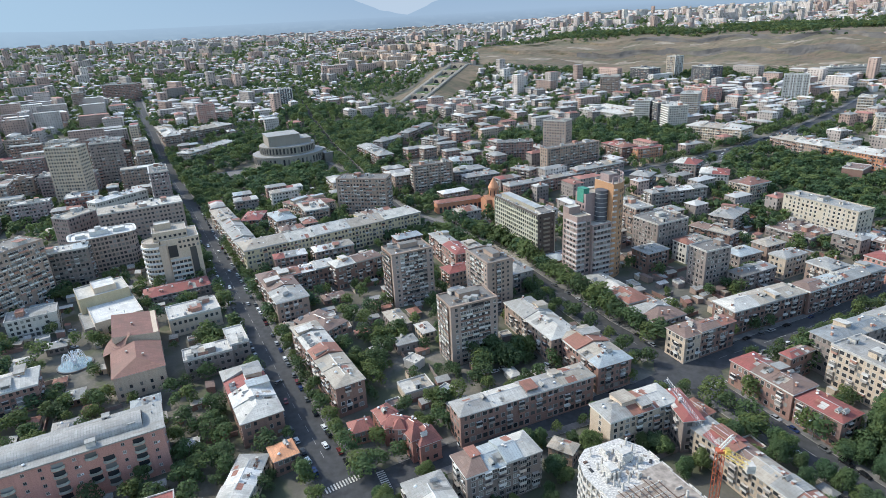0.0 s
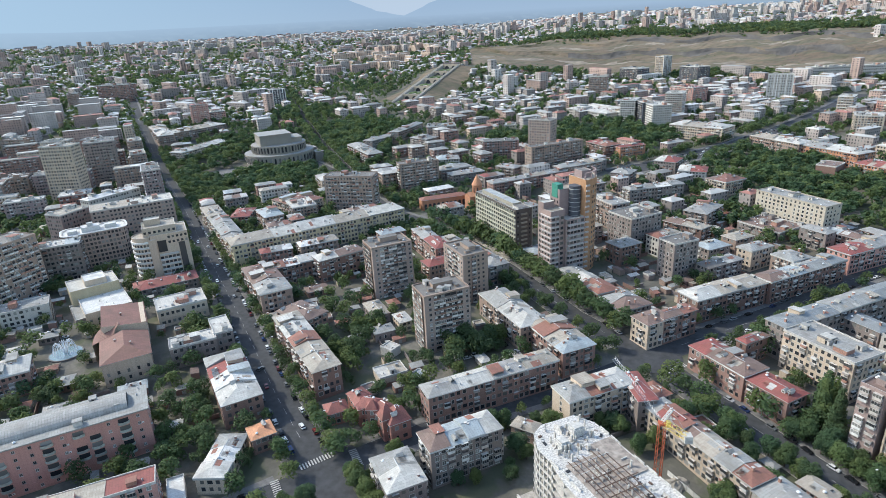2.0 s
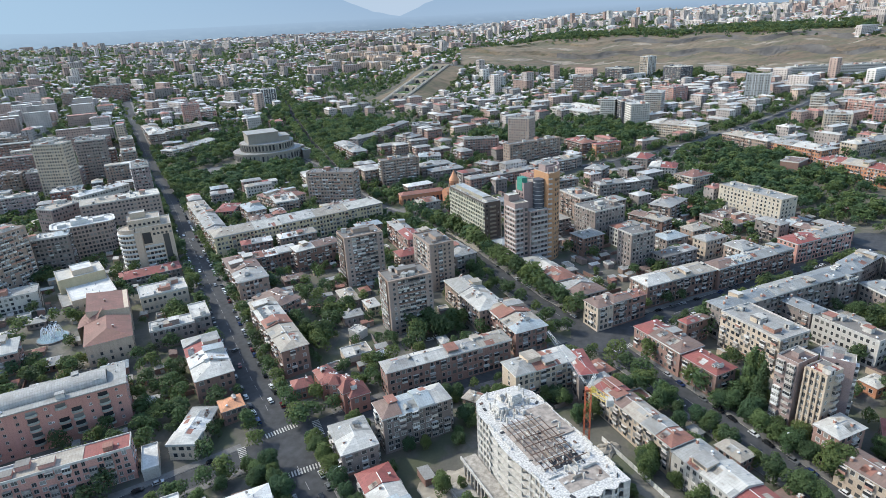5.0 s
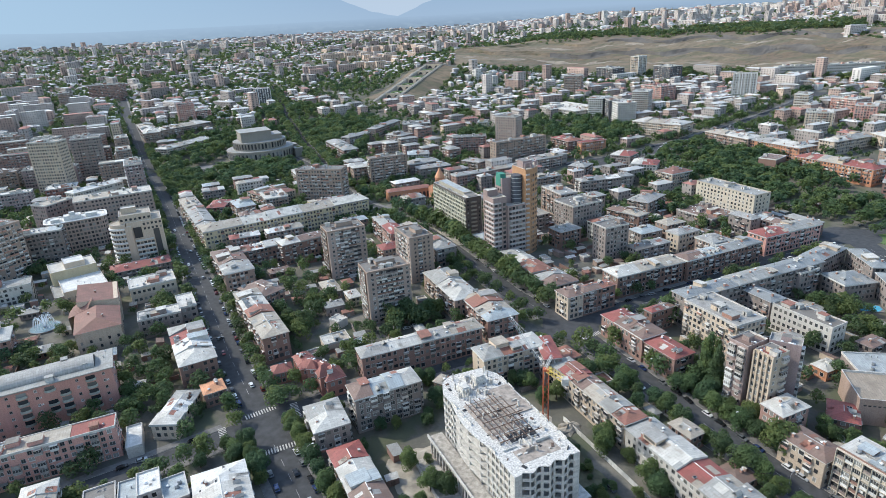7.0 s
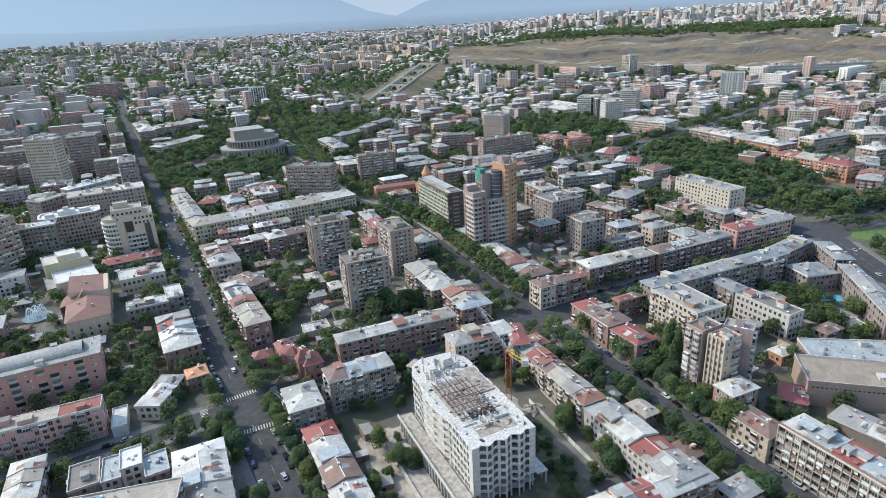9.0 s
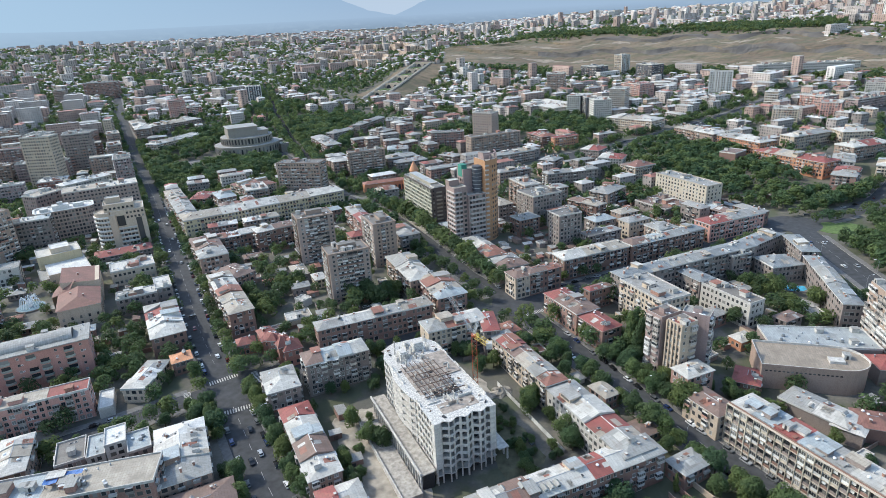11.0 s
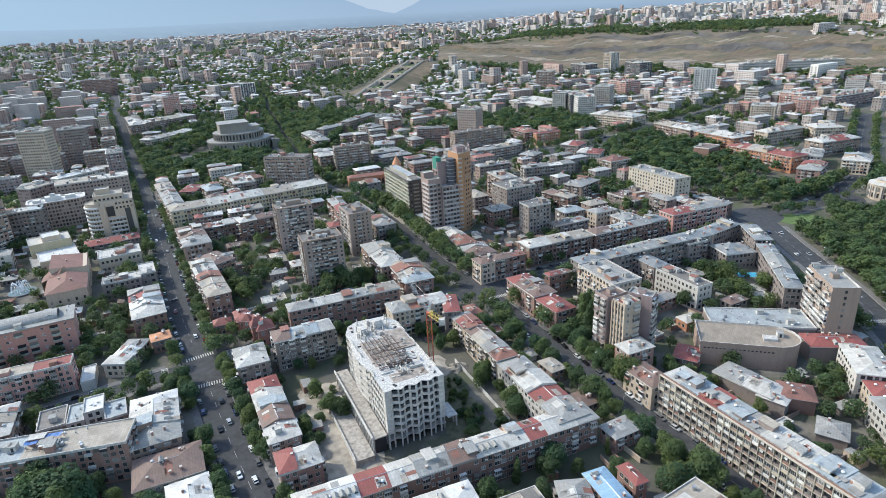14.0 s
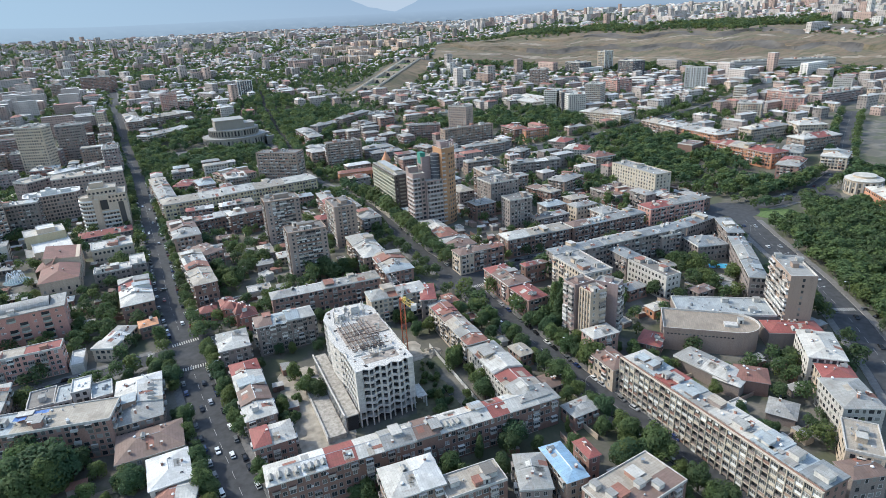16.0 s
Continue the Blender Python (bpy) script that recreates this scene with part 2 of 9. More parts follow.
def gz(x, y):
    """Height of the ground: the near quarter slopes up, the far city climbs towards a bluff and a bare plateau."""
    k = fold(x, y, True)
    z = 153.6 - (153.6 - plain(x * k, y * k)) / k
    if y > 900:
        d, q = math.hypot(x, y), x / y
        z += 26.0 * smooth(1110, 1270, d) * (1 - smooth(1450, 1950, d)) * smooth(-.15, -.045, q) * (1 - smooth(.0, .2, q))
    return z


# ---- mesh helpers ----
class Build:
    """Collects faces and makes one mesh of them."""

    def __init__(self):
        self.v, self.f, self.m, self.slots = [], [], [], []

    def slot(self, mat):
        if mat not in self.slots:
            self.slots.append(mat)
        return self.slots.index(mat)

    def face(self, pts, mat):
        n = len(self.v)
        self.v.extend(pts)
        self.f.append(tuple(range(n, n + len(pts))))
        self.m.append(self.slot(mat))

    def box(self, x0, y0, z0, x1, y1, z1, mat, bottom=True):
        n = len(self.v)
        self.v += [(x0, y0, z0), (x1, y0, z0), (x1, y1, z0), (x0, y1, z0), (x0, y0, z1), (x1, y0, z1), (x1, y1, z1), (x0, y1, z1)]
        fs = [(4, 5, 6, 7), (0, 1, 5, 4), (1, 2, 6, 5), (2, 3, 7, 6), (3, 0, 4, 7)] + ([(3, 2, 1, 0)] if bottom else [])
        self.f += [tuple(n + i for i in q) for q in fs]
        self.m += [self.slot(mat)] * len(fs)

    def prism(self, poly, z0, z1, mat, top=None):
        """An upright prism on a counter-clockwise outline."""
        n = len(self.v)
        k = len(poly)
        self.v += [(x, y, z0) for x, y in poly] + [(x, y, z1) for x, y in poly]
        self.f += [(n + i, n + (i + 1) % k, n + k + (i + 1) % k, n + k + i) for i in range(k)]
        self.m += [self.slot(mat)] * k
        self.f.append(tuple(n + k + i for i in range(k)))
        self.m.append(self.slot(top or mat))

    def tube(self, a, b, r0, r1, mat, k=6):
        a, b = Vector(a), Vector(b)
        q = (b - a).to_track_quat("Z", "Y")
        n = len(self.v)
        for c, r in ((a, r0), (b, r1)):
            for i in range(k):
                w = 2 * math.pi * i / k
                self.v.append(tuple(c + q @ Vector((r * math.cos(w), r * math.sin(w), 0))))
        self.f += [(n + i, n + (i + 1) % k, n + k + (i + 1) % k, n + k + i) for i in range(k)]
        self.f.append(tuple(n + k + i for i in range(k)))
        self.f.append(tuple(n + k - 1 - i for i in range(k)))
        self.m += [self.slot(mat)] * (k + 2)

    def dome(self, c, rx, rz, mat, seg=16, rings=5, top=math.pi / 2):
        n = len(self.v)
        for j in range(rings + 1):
            a = top * j / rings
            for i in range(seg):
                w = 2 * math.pi * i / seg
                self.v.append((c[0] + rx * math.cos(a) * math.cos(w), c[1] + rx * math.cos(a) * math.sin(w), c[2] + rz * math.sin(a)))
        for j in range(rings):
            for i in range(seg):
                p, q = n + j * seg + i, n + j * seg + (i + 1) % seg
                self.f.append((p, q, q + seg, p + seg))
                self.m.append(self.slot(mat))

    def mesh(self, name):
        me = bpy.data.meshes.new(name)
        me.from_pydata(self.v, [], self.f)
        for s in self.slots:
            me.materials.append(MATS[s])
        me.polygons.foreach_set("material_index", self.m)
        me.update()
        return me


def part(name, build, parent, label="", m=None, kind=""):
    """One mesh object under a thing or a part. build is a Build or a mesh to share."""
    ob = new(name, build if isinstance(build, bpy.types.Mesh) else build.mesh(name))
    ob.parent = parent
    if m is not None:
        ob.matrix_basis = m
    return tagged(ob, label, kind=kind)


def thing(name, x, y, z, ang, label, category, group="", kind=""):
    ob = new(name)
    ob.empty_display_size = 1.0
    ob.matrix_basis = pose(x, y, z, 0, 0, ang)
    return tagged(ob, label, category, group, kind)


rng = random.Random(7)
PLACED = []      # circles taken by buildings: x, y, half length, half depth, angle


def taken(x, y, margin=2.0):
    for px, py, hl, hd, a in PLACED:
        dx, dy = x - px, y - py
        if abs(dx) > hl + hd + margin or abs(dy) > hl + hd + margin:
            continue
        c, s = math.cos(a), math.sin(a)
        if abs(dx * c + dy * s) < hl + margin and abs(-dx * s + dy * c) < hd + margin:
            return True
    return False

# ---- ground, roads ----
def ground_sheet():
    """One sheet to the horizon, finer near the camera's quarter."""
    xs = sorted(set([-6200 + 400 * i for i in range(32)] + [-1000 + 50 * i for i in range(41)] + [-400 + 12.5 * i for i in range(65)]))
    ys = sorted(set([-1200, -600, -300] + [-200 + 10 * i for i in range(62)] + [400 + 25 * i for i in range(65)] + [2000 + 125 * i for i in range(24)]))
    v = [(x, y, gz(x, y)) for y in ys for x in xs]
    n = len(xs)
    f = [(j * n + i, j * n + i + 1, (j + 1) * n + i + 1, (j + 1) * n + i) for j in range(len(ys) - 1) for i in range(n - 1)]
    me = bpy.data.meshes.new("ground")
    me.from_pydata(v, [], f)
    me.polygons.foreach_set("use_smooth", [True] * len(f))
    me.materials.append(MATS["ground"])
    tagged(new("ground", me), "dusty city ground with dry earth and scrub between the houses", "ground", kind="structure")


def ground_mat():
    m, nt, b = _nodes("ground")
    co, _ = _coords(nt)
    a = _ramp(nt, _noise(nt, co, 0.012, 6), 0.42, 0.6)
    g = _ramp(nt, _noise(nt, co, 0.09, 5), 0.45, 0.6)
    f = _ramp(nt, _noise(nt, co, 0.9, 4), 0.3, 0.7)
    d = _ramp(nt, _noise(nt, co, 0.05, 4), 0.5, 0.58)
    c = _mix(nt, g, (.105, .10, .094), (.20, .18, .152))
    c = _mix(nt, a, c, (.13, .115, .088))
    c = _mix(nt, _scaled(nt, d, .7), c, (.075, .088, .042))
    c = _mix(nt, _scaled(nt, f, .35), c, (.06, .07, .045))
    nt.links.new(c, b.inputs["Base Color"])
    b.inputs["Roughness"].default_value = 1.0
    MATS["ground"] = m


ROADS = []


def on_road(x, y, margin=0.0):
    for ax, ay, bx, by, w in ROADS:
        dx, dy = bx - ax, by - ay
        t = min(max(((x - ax) * dx + (y - ay) * dy) / (dx * dx + dy * dy), 0), 1)
        if math.hypot(x - ax - t * dx, y - ay - t * dy) < w / 2 + margin:
            return True
    return False


def strip(b, pts, off, w, lift, mat, side=0.0, own=None):
    """A ribbon along pts, off metres to its left, w wide, lift above the ground."""
    prev = None
    for (ax, ay), (bx, by) in zip(pts, pts[1:]):
        L = math.hypot(bx - ax, by - ay)
        k = max(1, int(L / 9))
        nx, ny = -(by - ay) / L, (bx - ax) / L
        for i in range(k + 1):
            if prev is not None and i == 0:
                continue
            x, y = ax + (bx - ax) * i / k, ay + (by - ay) * i / k
            cur = []
            for o in (off - w / 2, off + w / 2):
                px, py = x + nx * o, y + ny * o
                cur.append((px, py, gz(px, py) + lift))
            if prev is not None and (own is None or all(clear(q[0], q[1], own) for q in prev + cur)):
                b.face([prev[0], cur[0], cur[1], prev[1]], mat)
                if side:
                    for p, q, s in ((prev[0], cur[0], 1), (prev[1], cur[1], -1)):
                        lo = [(p[0], p[1], p[2] - side), (q[0], q[1], q[2] - side)]
                        b.face([lo[0], lo[1], q, p] if s > 0 else [lo[1], lo[0], p, q], "concrete")
            prev = cur


JUNCTIONS = [(-50, 168, 15), (92, 243, 15), (304, 362, 19), (378, 384, 17)]


def clear(x, y, own):
    """Whether no other street or junction lies here."""
    for jx, jy, r_ in JUNCTIONS:
        if math.hypot(x - jx, y - jy) < r_ + 2:
            return False
    for k, pts, w in STREETS:
        if k == own:
            continue
        for (ax, ay), (bx, by) in zip(pts, pts[1:]):
            dx, dy = bx - ax, by - ay
            t = min(max(((x - ax) * dx + (y - ay) * dy) / (dx * dx + dy * dy), 0), 1)
            if math.hypot(x - ax - t * dx, y - ay - t * dy) < w / 2 + 1:
                return False
    return True


def junction(x, y, r_, lift):
    b = Build()
    for i in range(24):
        a0, a1 = 6.2832 * i / 24, 6.2832 * (i + 1) / 24
        for q0, q1 in ((0, .5), (.5, 1)):
            o = [(x + r_ * q * math.cos(a), y + r_ * q * math.sin(a)) for q, a in ((q0, a0), (q1, a0), (q1, a1), (q0, a1))]
            pts = [(px, py, gz(px, py) + lift) for px, py in (o if q0 else o[1:] + o[:1])]
            b.face(pts if q0 else [pts[3], pts[0], pts[1]], "asphalt")
    tagged(new("road", b.mesh("junction")), "open asphalt crossroads between the streets", "road", kind="structure")


def streets(table):
    """All the streets together, so that each knows where it meets the others."""
    for k, (pts, w, walk_w, line, label) in enumerate(table):
        STREETS.append((k, pts, w))
    for k, (pts, w, walk_w, line, label) in enumerate(table):
        street(k, pts, w, walk_w, line, .06 + .03 * k, label)
    for j, lift in zip(JUNCTIONS, (.14, .20, .26, .24)):
        junction(*j, lift)


STREETS = []


def street(own, pts, w, walk_w, line, lift, label):
    b = Build()
    strip(b, pts, 0, w, lift, "asphalt")
    tagged(new("road", b.mesh("road")), label, "road", kind="structure")
    for (ax, ay), (bx, by) in zip(pts, pts[1:]):
        ROADS.append((ax, ay, bx, by, w + 2 * walk_w))
    if line:
        b = Build()
        for (ax, ay), (bx, by) in zip(pts, pts[1:]):
            L = math.hypot(bx - ax, by - ay)
            n = int(L / 9)
            for i in range(n):
                u, v = (i + .1) / n, (i + .6) / n
                p = [(ax + (bx - ax) * q, ay + (by - ay) * q) for q in (u, v)]
                if clear(*p[0], own) and clear(*p[1], own):
                    strip(b, p, 0, .16, lift + .012, "lane_paint")
        if b.f:
            tagged(new("lane_line", b.mesh("lane_line")), "worn white dashed lane line on the asphalt", "road marking", kind="structure")
    for s in (-1, 1):
        b = Build()
        strip(b, pts, s * (w / 2 + walk_w / 2), walk_w, lift + .14, "paving", .2, own)
        tagged(new("pavement", b.mesh("pavement")), "raised grey pavement with a concrete kerb", "pavement", kind="structure")


def crossing(x, y, ang, length, stripe=3.2, yellow=False):
    """A zebra crossing: bars across a road."""
    b = Build()
    c, s = math.cos(radians(ang)), math.sin(radians(ang))
    n = int(length / 1.1)
    for i in range(n):
        u = -length / 2 + (i + .5) * length / n
        q = []
        for du, dv in ((-.28, -stripe / 2), (.28, -stripe / 2), (.28, stripe / 2), (-.28, stripe / 2)):
            px, py = x + (u + du) * c - dv * s, y + (u + du) * s + dv * c
            q.append((px, py, gz(px, py) + .40))
        b.face(q, "paint_line")
    tagged(new("zebra_crossing", b.mesh("zebra_crossing")), "worn striped zebra crossing painted on the asphalt", "road marking", kind="structure")


ground_mat()
ground_sheet()

streets([
    ([(52, 12), (16, 67), (-13, 107), (-45, 155), (-86, 216), (-133, 293), (-188, 381), (-281, 531), (-404, 719), (-522, 901), (-740, 1257)], 15, 3.5, True, "long straight asphalt street lined with trees and parked cars"),
    ([(-330, 15), (-126, 118), (-97, 136), (-50, 168)], 11, 3.5, False, "grey asphalt street with a worn pale centre line"),
    ([(-50, 168), (-24, 184), (3, 198), (34, 212), (69, 229), (92, 243)], 11, 3.5, False, "grey asphalt street with a worn pale centre line"),
    ([(-233, 768), (-149, 637), (-75, 499), (-32, 450), (8, 393), (35, 338), (61, 285), (92, 240), (118, 192), (139, 154), (160, 120), (180, 89), (215, 35)], 13, 3.5, True, "wide tree-lined avenue of dark asphalt"),
    ([(92, 243), (117, 256), (171, 283), (229, 322), (285, 353), (300, 358)], 15, 3.5, True, "straight asphalt street between stone houses"),
    ([(310, 375), (303, 345), (300, 300), (299, 229), (296, 189), (288, 140), (270, 60), (250, -20)], 17, 3.5, True, "wide curving asphalt road beside the park"),
    ([(303, 360), (354, 380), (380, 393), (419, 432), (502, 574), (569, 682)], 15, 3.5, True, "grey asphalt street with a worn pale centre line"),
    ([(-99, 541), (-169, 716), (-258, 903), (-369, 1177)], 13, 3.5, True, "boulevard running away between trees"),
    ([(140, 573), (198, 596), (294, 656), (379, 724), (484, 823), (566, 909)], 24, 4, True, "broad avenue crowded with cars climbing to the right"),
])
crossing(-55.5, 172.5, 34, 14)
crossing(-39.3, 149.5, 28, 13)
crossing(-40, 174, 118, 11)
crossing(-67, 158, 120, 10)
crossing(101, 232, 28, 12)
crossing(296, 196, 0, 15)

# ---- kinds of building parts ----
WORDS = dict(pink="pinkish stone", tan="tan stone", grey="grey stone", cream="cream plaster", brown="dark brown tuff", white="white plaster", yellow="pale yellow stone",
             hotel="salmon pink", panel="beige concrete panel", pinkgrid="dusty pink stone", grid="weathered concrete", officeg="olive grey", red="red tuff",
             orange="orange stone", concrete="bare concrete", mauve="mauve stone", tuff="orange tuff", slate="dark glass", rose="rose plaster")
NUM = {1: "one", 2: "two", 3: "three", 4: "four", 5: "five", 6: "six", 7: "seven", 8: "eight", 9: "nine", 10: "ten", 11: "eleven", 12: "twelve", 15: "fifteen"}
ROOFW = dict(white="pale", bright="white", steel="grey", blue="pale blue", skyblue="sky blue", steelblue="pale blue", tan="tan", rust="rusty", red="red", redbrown="red-brown",
             brown="brown", orange="orange", grey="grey", asph="bitumen", cream="cream", mud="mud brown", zinc="zinc grey", tile="red tiled")
SHARED = {}


def shared(key, build):
    """The mesh made once under this key."""
    if key not in SHARED:
        SHARED[key] = build.mesh(str(key))
    return SHARED[key]


def window_mesh(w, h, detail=True):
    """A window: raised frame, mullion, sill, and a pane set back in it."""
    key = ("window", w, h)
    if key not in SHARED:
        b = Build()
        t = 0.09
        b.face([(-w / 2, -.03, 0), (w / 2, -.03, 0), (w / 2, -.03, h), (-w / 2, -.03, h)], "pane")
        for x0, z0, x1, z1 in ((-w / 2 - t, 0, -w / 2, h), (w / 2, 0, w / 2 + t, h), (-w / 2 - t, h, w / 2 + t, h + t), (-.04, 0, .04, h)):
            b.face([(x0, -.09, z0), (x1, -.09, z0), (x1, -.09, z1), (x0, -.09, z1)], "frame")
        b.box(-w / 2 - .15, -.22, -.1, w / 2 + .15, 0, 0, "frame", False)
        SHARED[key] = b.mesh("window")
    return SHARED[key]


def balcony_mesh(w, style):
    """A balcony: slab and parapet; glazed ones carry a window band and a lid."""
    key = ("balcony", w, style)
    if key not in SHARED:
        b = Build()
        d = 1.15
        wall = "balcony_white" if style == "white" else "balcony"
        b.box(-w / 2, -d, -.15, w / 2, 0, .0, "concrete")
        b.box(-w / 2, -d, 0, w / 2, -d + .1, 1.0, wall)
        for s in (-1, 1):
            b.box(s * w / 2 - .05, -d, 0, s * w / 2 + .05, 0, 1.0, wall)
        if style != "open":
            b.box(-w / 2 + .05, -d + .06, 1.0, w / 2 - .05, 0, 2.2, "pane")
            n = max(2, int(w / 0.9))
            for i in range(n + 1):
                x = -w / 2 + w * i / n
                b.box(x - .05, -d + .0, 1.0, x + .05, -d + .1, 2.2, "frame")
            b.box(-w / 2, -d, 2.2, w / 2, 0, 2.4, wall)
        SHARED[key] = b.mesh("balcony")
    return SHARED[key]


def curved_balcony_mesh(w):
    key = ("bow", w)
    if key not in SHARED:
        b = Build()
        pts = [(w / 2 * math.cos(a), -.25 - 1.25 * math.sin(a)) for a in [math.pi * i / 8 for i in range(9)]]
        low = [(w / 2, 0)] + [(x, y) for x, y in pts] + [(-w / 2, 0)]
        b.prism(low[::-1], -.18, 0, "balcony_green", "balcony_green")
        for (xa, ya), (xb, yb) in zip(low, low[1:]):
            b.face([(xa, ya, 0), (xb, yb, 0), (xb, yb, 1.0), (xa, ya, 1.0)], "balcony_green")
            b.face([(xb, yb + .06, 1.0), (xb, yb + .06, 0), (xa, ya + .06, 0), (xa, ya + .06, 1.0)], "balcony_green")
        b.face([(-w / 2 + .3, -.06, .05), (w / 2 - .3, -.06, .05), (w / 2 - .3, -.06, 2.2), (-w / 2 + .3, -.06, 2.2)], "pane")
        SHARED[key] = b.mesh("balcony")
    return SHARED[key]


def small_mesh(kind):
    if kind not in SHARED:
        b = Build()
        if kind == "chimney":
            b.box(-.4, -.4, -.6, .4, .4, 1.2, "brick")
            b.box(-.5, -.5, 1.2, .5, .5, 1.35, "concrete")
        elif kind == "vent":
            b.tube((0, 0, -.4), (0, 0, .8), .22, .22, "metal_grey", 8)
            b.tube((0, 0, .85), (0, 0, 1.1), .42, .05, "metal_grey", 8)
        elif kind == "dormer":
            b.face([(-.8, -1.0, -.3), (.8, -1.0, -.3), (.8, -1.0, .8), (-.8, -1.0, .8)], "frame")
            b.face([(-.55, -1.03, 0), (.55, -1.03, 0), (.55, -1.03, .65), (-.55, -1.03, .65)], "pane")
            b.face([(-.8, -1.0, .8), (.8, -1.0, .8), (0, -1.0, 1.45)], "frame")
            b.face([(-.95, -1.15, .72), (0, -1.15, 1.5), (0, 1.6, 1.5), (-.95, 1.6, .72)], "roof_steel")
            b.face([(0, -1.15, 1.5), (.95, -1.15, .72), (.95, 1.6, .72), (0, 1.6, 1.5)], "roof_steel")
            for s in (-1, 1):
                b.face([(s * .8, -1.0, -.3), (s * .8, 1.4, -.3), (s * .8, 1.4, .8), (s * .8, -1.0, .8)], "frame")
        elif kind == "dish":
            b.tube((0, 0, -.3), (0, 0, .7), .06, .06, "metal_grey", 5)
            b.dome((0, 0, .35), .62, .5, "dish_white", 10, 3)
        elif kind == "tank":
            b.tube((0, 0, 0), (0, 0, 1.5), .7, .7, "metal_grey", 10)
            b.box(-.8, -.8, -.5, .8, .8, 0, "concrete")
        elif kind == "hatch":
            b.box(-1.3, -1.6, -.4, 1.3, 1.6, 2.1, "concrete")
            b.box(-1.45, -1.75, 2.1, 1.45, 1.75, 2.28, "roof_steel")
            b.face([(-.45, -1.62, 0), (.45, -1.62, 0), (.45, -1.62, 1.8), (-.45, -1.62, 1.8)], "dark")
        elif kind == "aircon":
            b.box(-.42, -.36, 0, .42, 0, .58, "dish_white")
            b.tube((0, -.36, .29), (0, -.38, .29), .2, .2, "dark", 8)
        elif kind == "skylight":
            b.box(-.5, -.7, -.05, .5, .7, .14, "frame")
            b.face([(-.4, -.6, .15), (.4, -.6, .15), (.4, .6, .15), (-.4, .6, .15)], "pane")
        SHARED[kind] = b.mesh(kind)
    return SHARED[kind]


def add_to(b, me, m):
    """Adds a small shared mesh to a joined one."""
    n = len(b.v)
    b.v += [tuple(m @ v.co) for v in me.vertices]
    names = [s.name for s in me.materials]
    for p in me.polygons:
        b.f.append(tuple(n + i for i in p.vertices))
        b.m.append(b.slot(names[p.material_index]))


PATCHES = []      # mended sheets and ridge caps of the roof in hand


def roof_section(par, s0, s1, D, H, rise, mat, hip0, hip1, lift):
    """A slice of a low pitched metal roof from s0 to s1 along the house, with eaves and a drop at its edge."""
    b = Build()
    o = .55
    y0, y1, e = -D / 2 - o, D / 2 + o, H + lift
    x0, x1 = s0 - (o if hip0 else 0), s1 + (o if hip1 else 0)
    r0, r1 = (s0 + D * .42 if hip0 else x0), (s1 - D * .42 if hip1 else x1)
    if r0 > r1:
        r0 = r1 = (r0 + r1) / 2
    z = e + rise
    th = .22
    b.face([(x0, y0, e), (x1, y0, e), (r1, 0, z), (r0, 0, z)], mat)
    b.face([(x1, y1, e), (x0, y1, e), (r0, 0, z), (r1, 0, z)], mat)
    for xe, r, h in ((x0, r0, hip0), (x1, r1, hip1)):
        tri = [(xe, y1, e), (xe, y0, e), (r, 0, z)]
        b.face(tri if xe == x0 else tri[::-1], mat)
    ring = [(x0, y0), (x1, y0), (x1, y1), (x0, y1)]
    for (xa, ya), (xb, yb) in zip(ring, ring[1:] + ring[:1]):
        b.face([(xa, ya, e - th - max(0, lift)), (xb, yb, e - th - max(0, lift)), (xb, yb, e), (xa, ya, e)], "frame")
    b.face([(x0, y1, e - th), (x1, y1, e - th), (x1, y0, e - th), (x0, y0, e - th)], "concrete")
    # patched sheets and a ridge cap
    q = random.Random(int(abs(s0 * 37 + D * 91 + H * 13 + lift * 7)))
    for i in range(q.randrange(2, 5) if r1 - r0 > 3 else 0):
        u0 = q.uniform(r0, r1 - 2)
        u1 = min(r1, u0 + q.uniform(1.5, 5))
        v0, sgn = q.uniform(.0, .6), q.choice((-1, -1, 1))
        v1 = min(1, v0 + q.uniform(.25, .7))
        at = lambda u, v: (u, sgn * (D / 2 + o) * v, e + rise * (1 - v) + .05)
        f = [at(u0, v1), at(u1, v1), at(u1, v0), at(u0, v0)]
        PATCHES.append((f if sgn < 0 else f[::-1], q.choice((mat, mat, "roof_steel", "roof_tan", "roof_white", "roof_rust"))))
    if r1 - r0 > 2:
        for ya, yb in ((-.16, 0), (0, .16)):
            PATCHES.append(([(r0, ya, z + (.1 if ya == 0 else .0)), (r1, ya, z + (.1 if ya == 0 else .0)), (r1, yb, z + (.1 if yb == 0 else .0)), (r0, yb, z + (.1 if yb == 0 else .0))], "metal_grey"))
    return part("roof", b, par)


def facade_slots(L, margin, step):
    n = max(1, int((L - 2 * margin) / step + .5))
    return [(-L / 2 + margin + (L - 2 * margin) * (i + .5) / n) for i in range(n)]


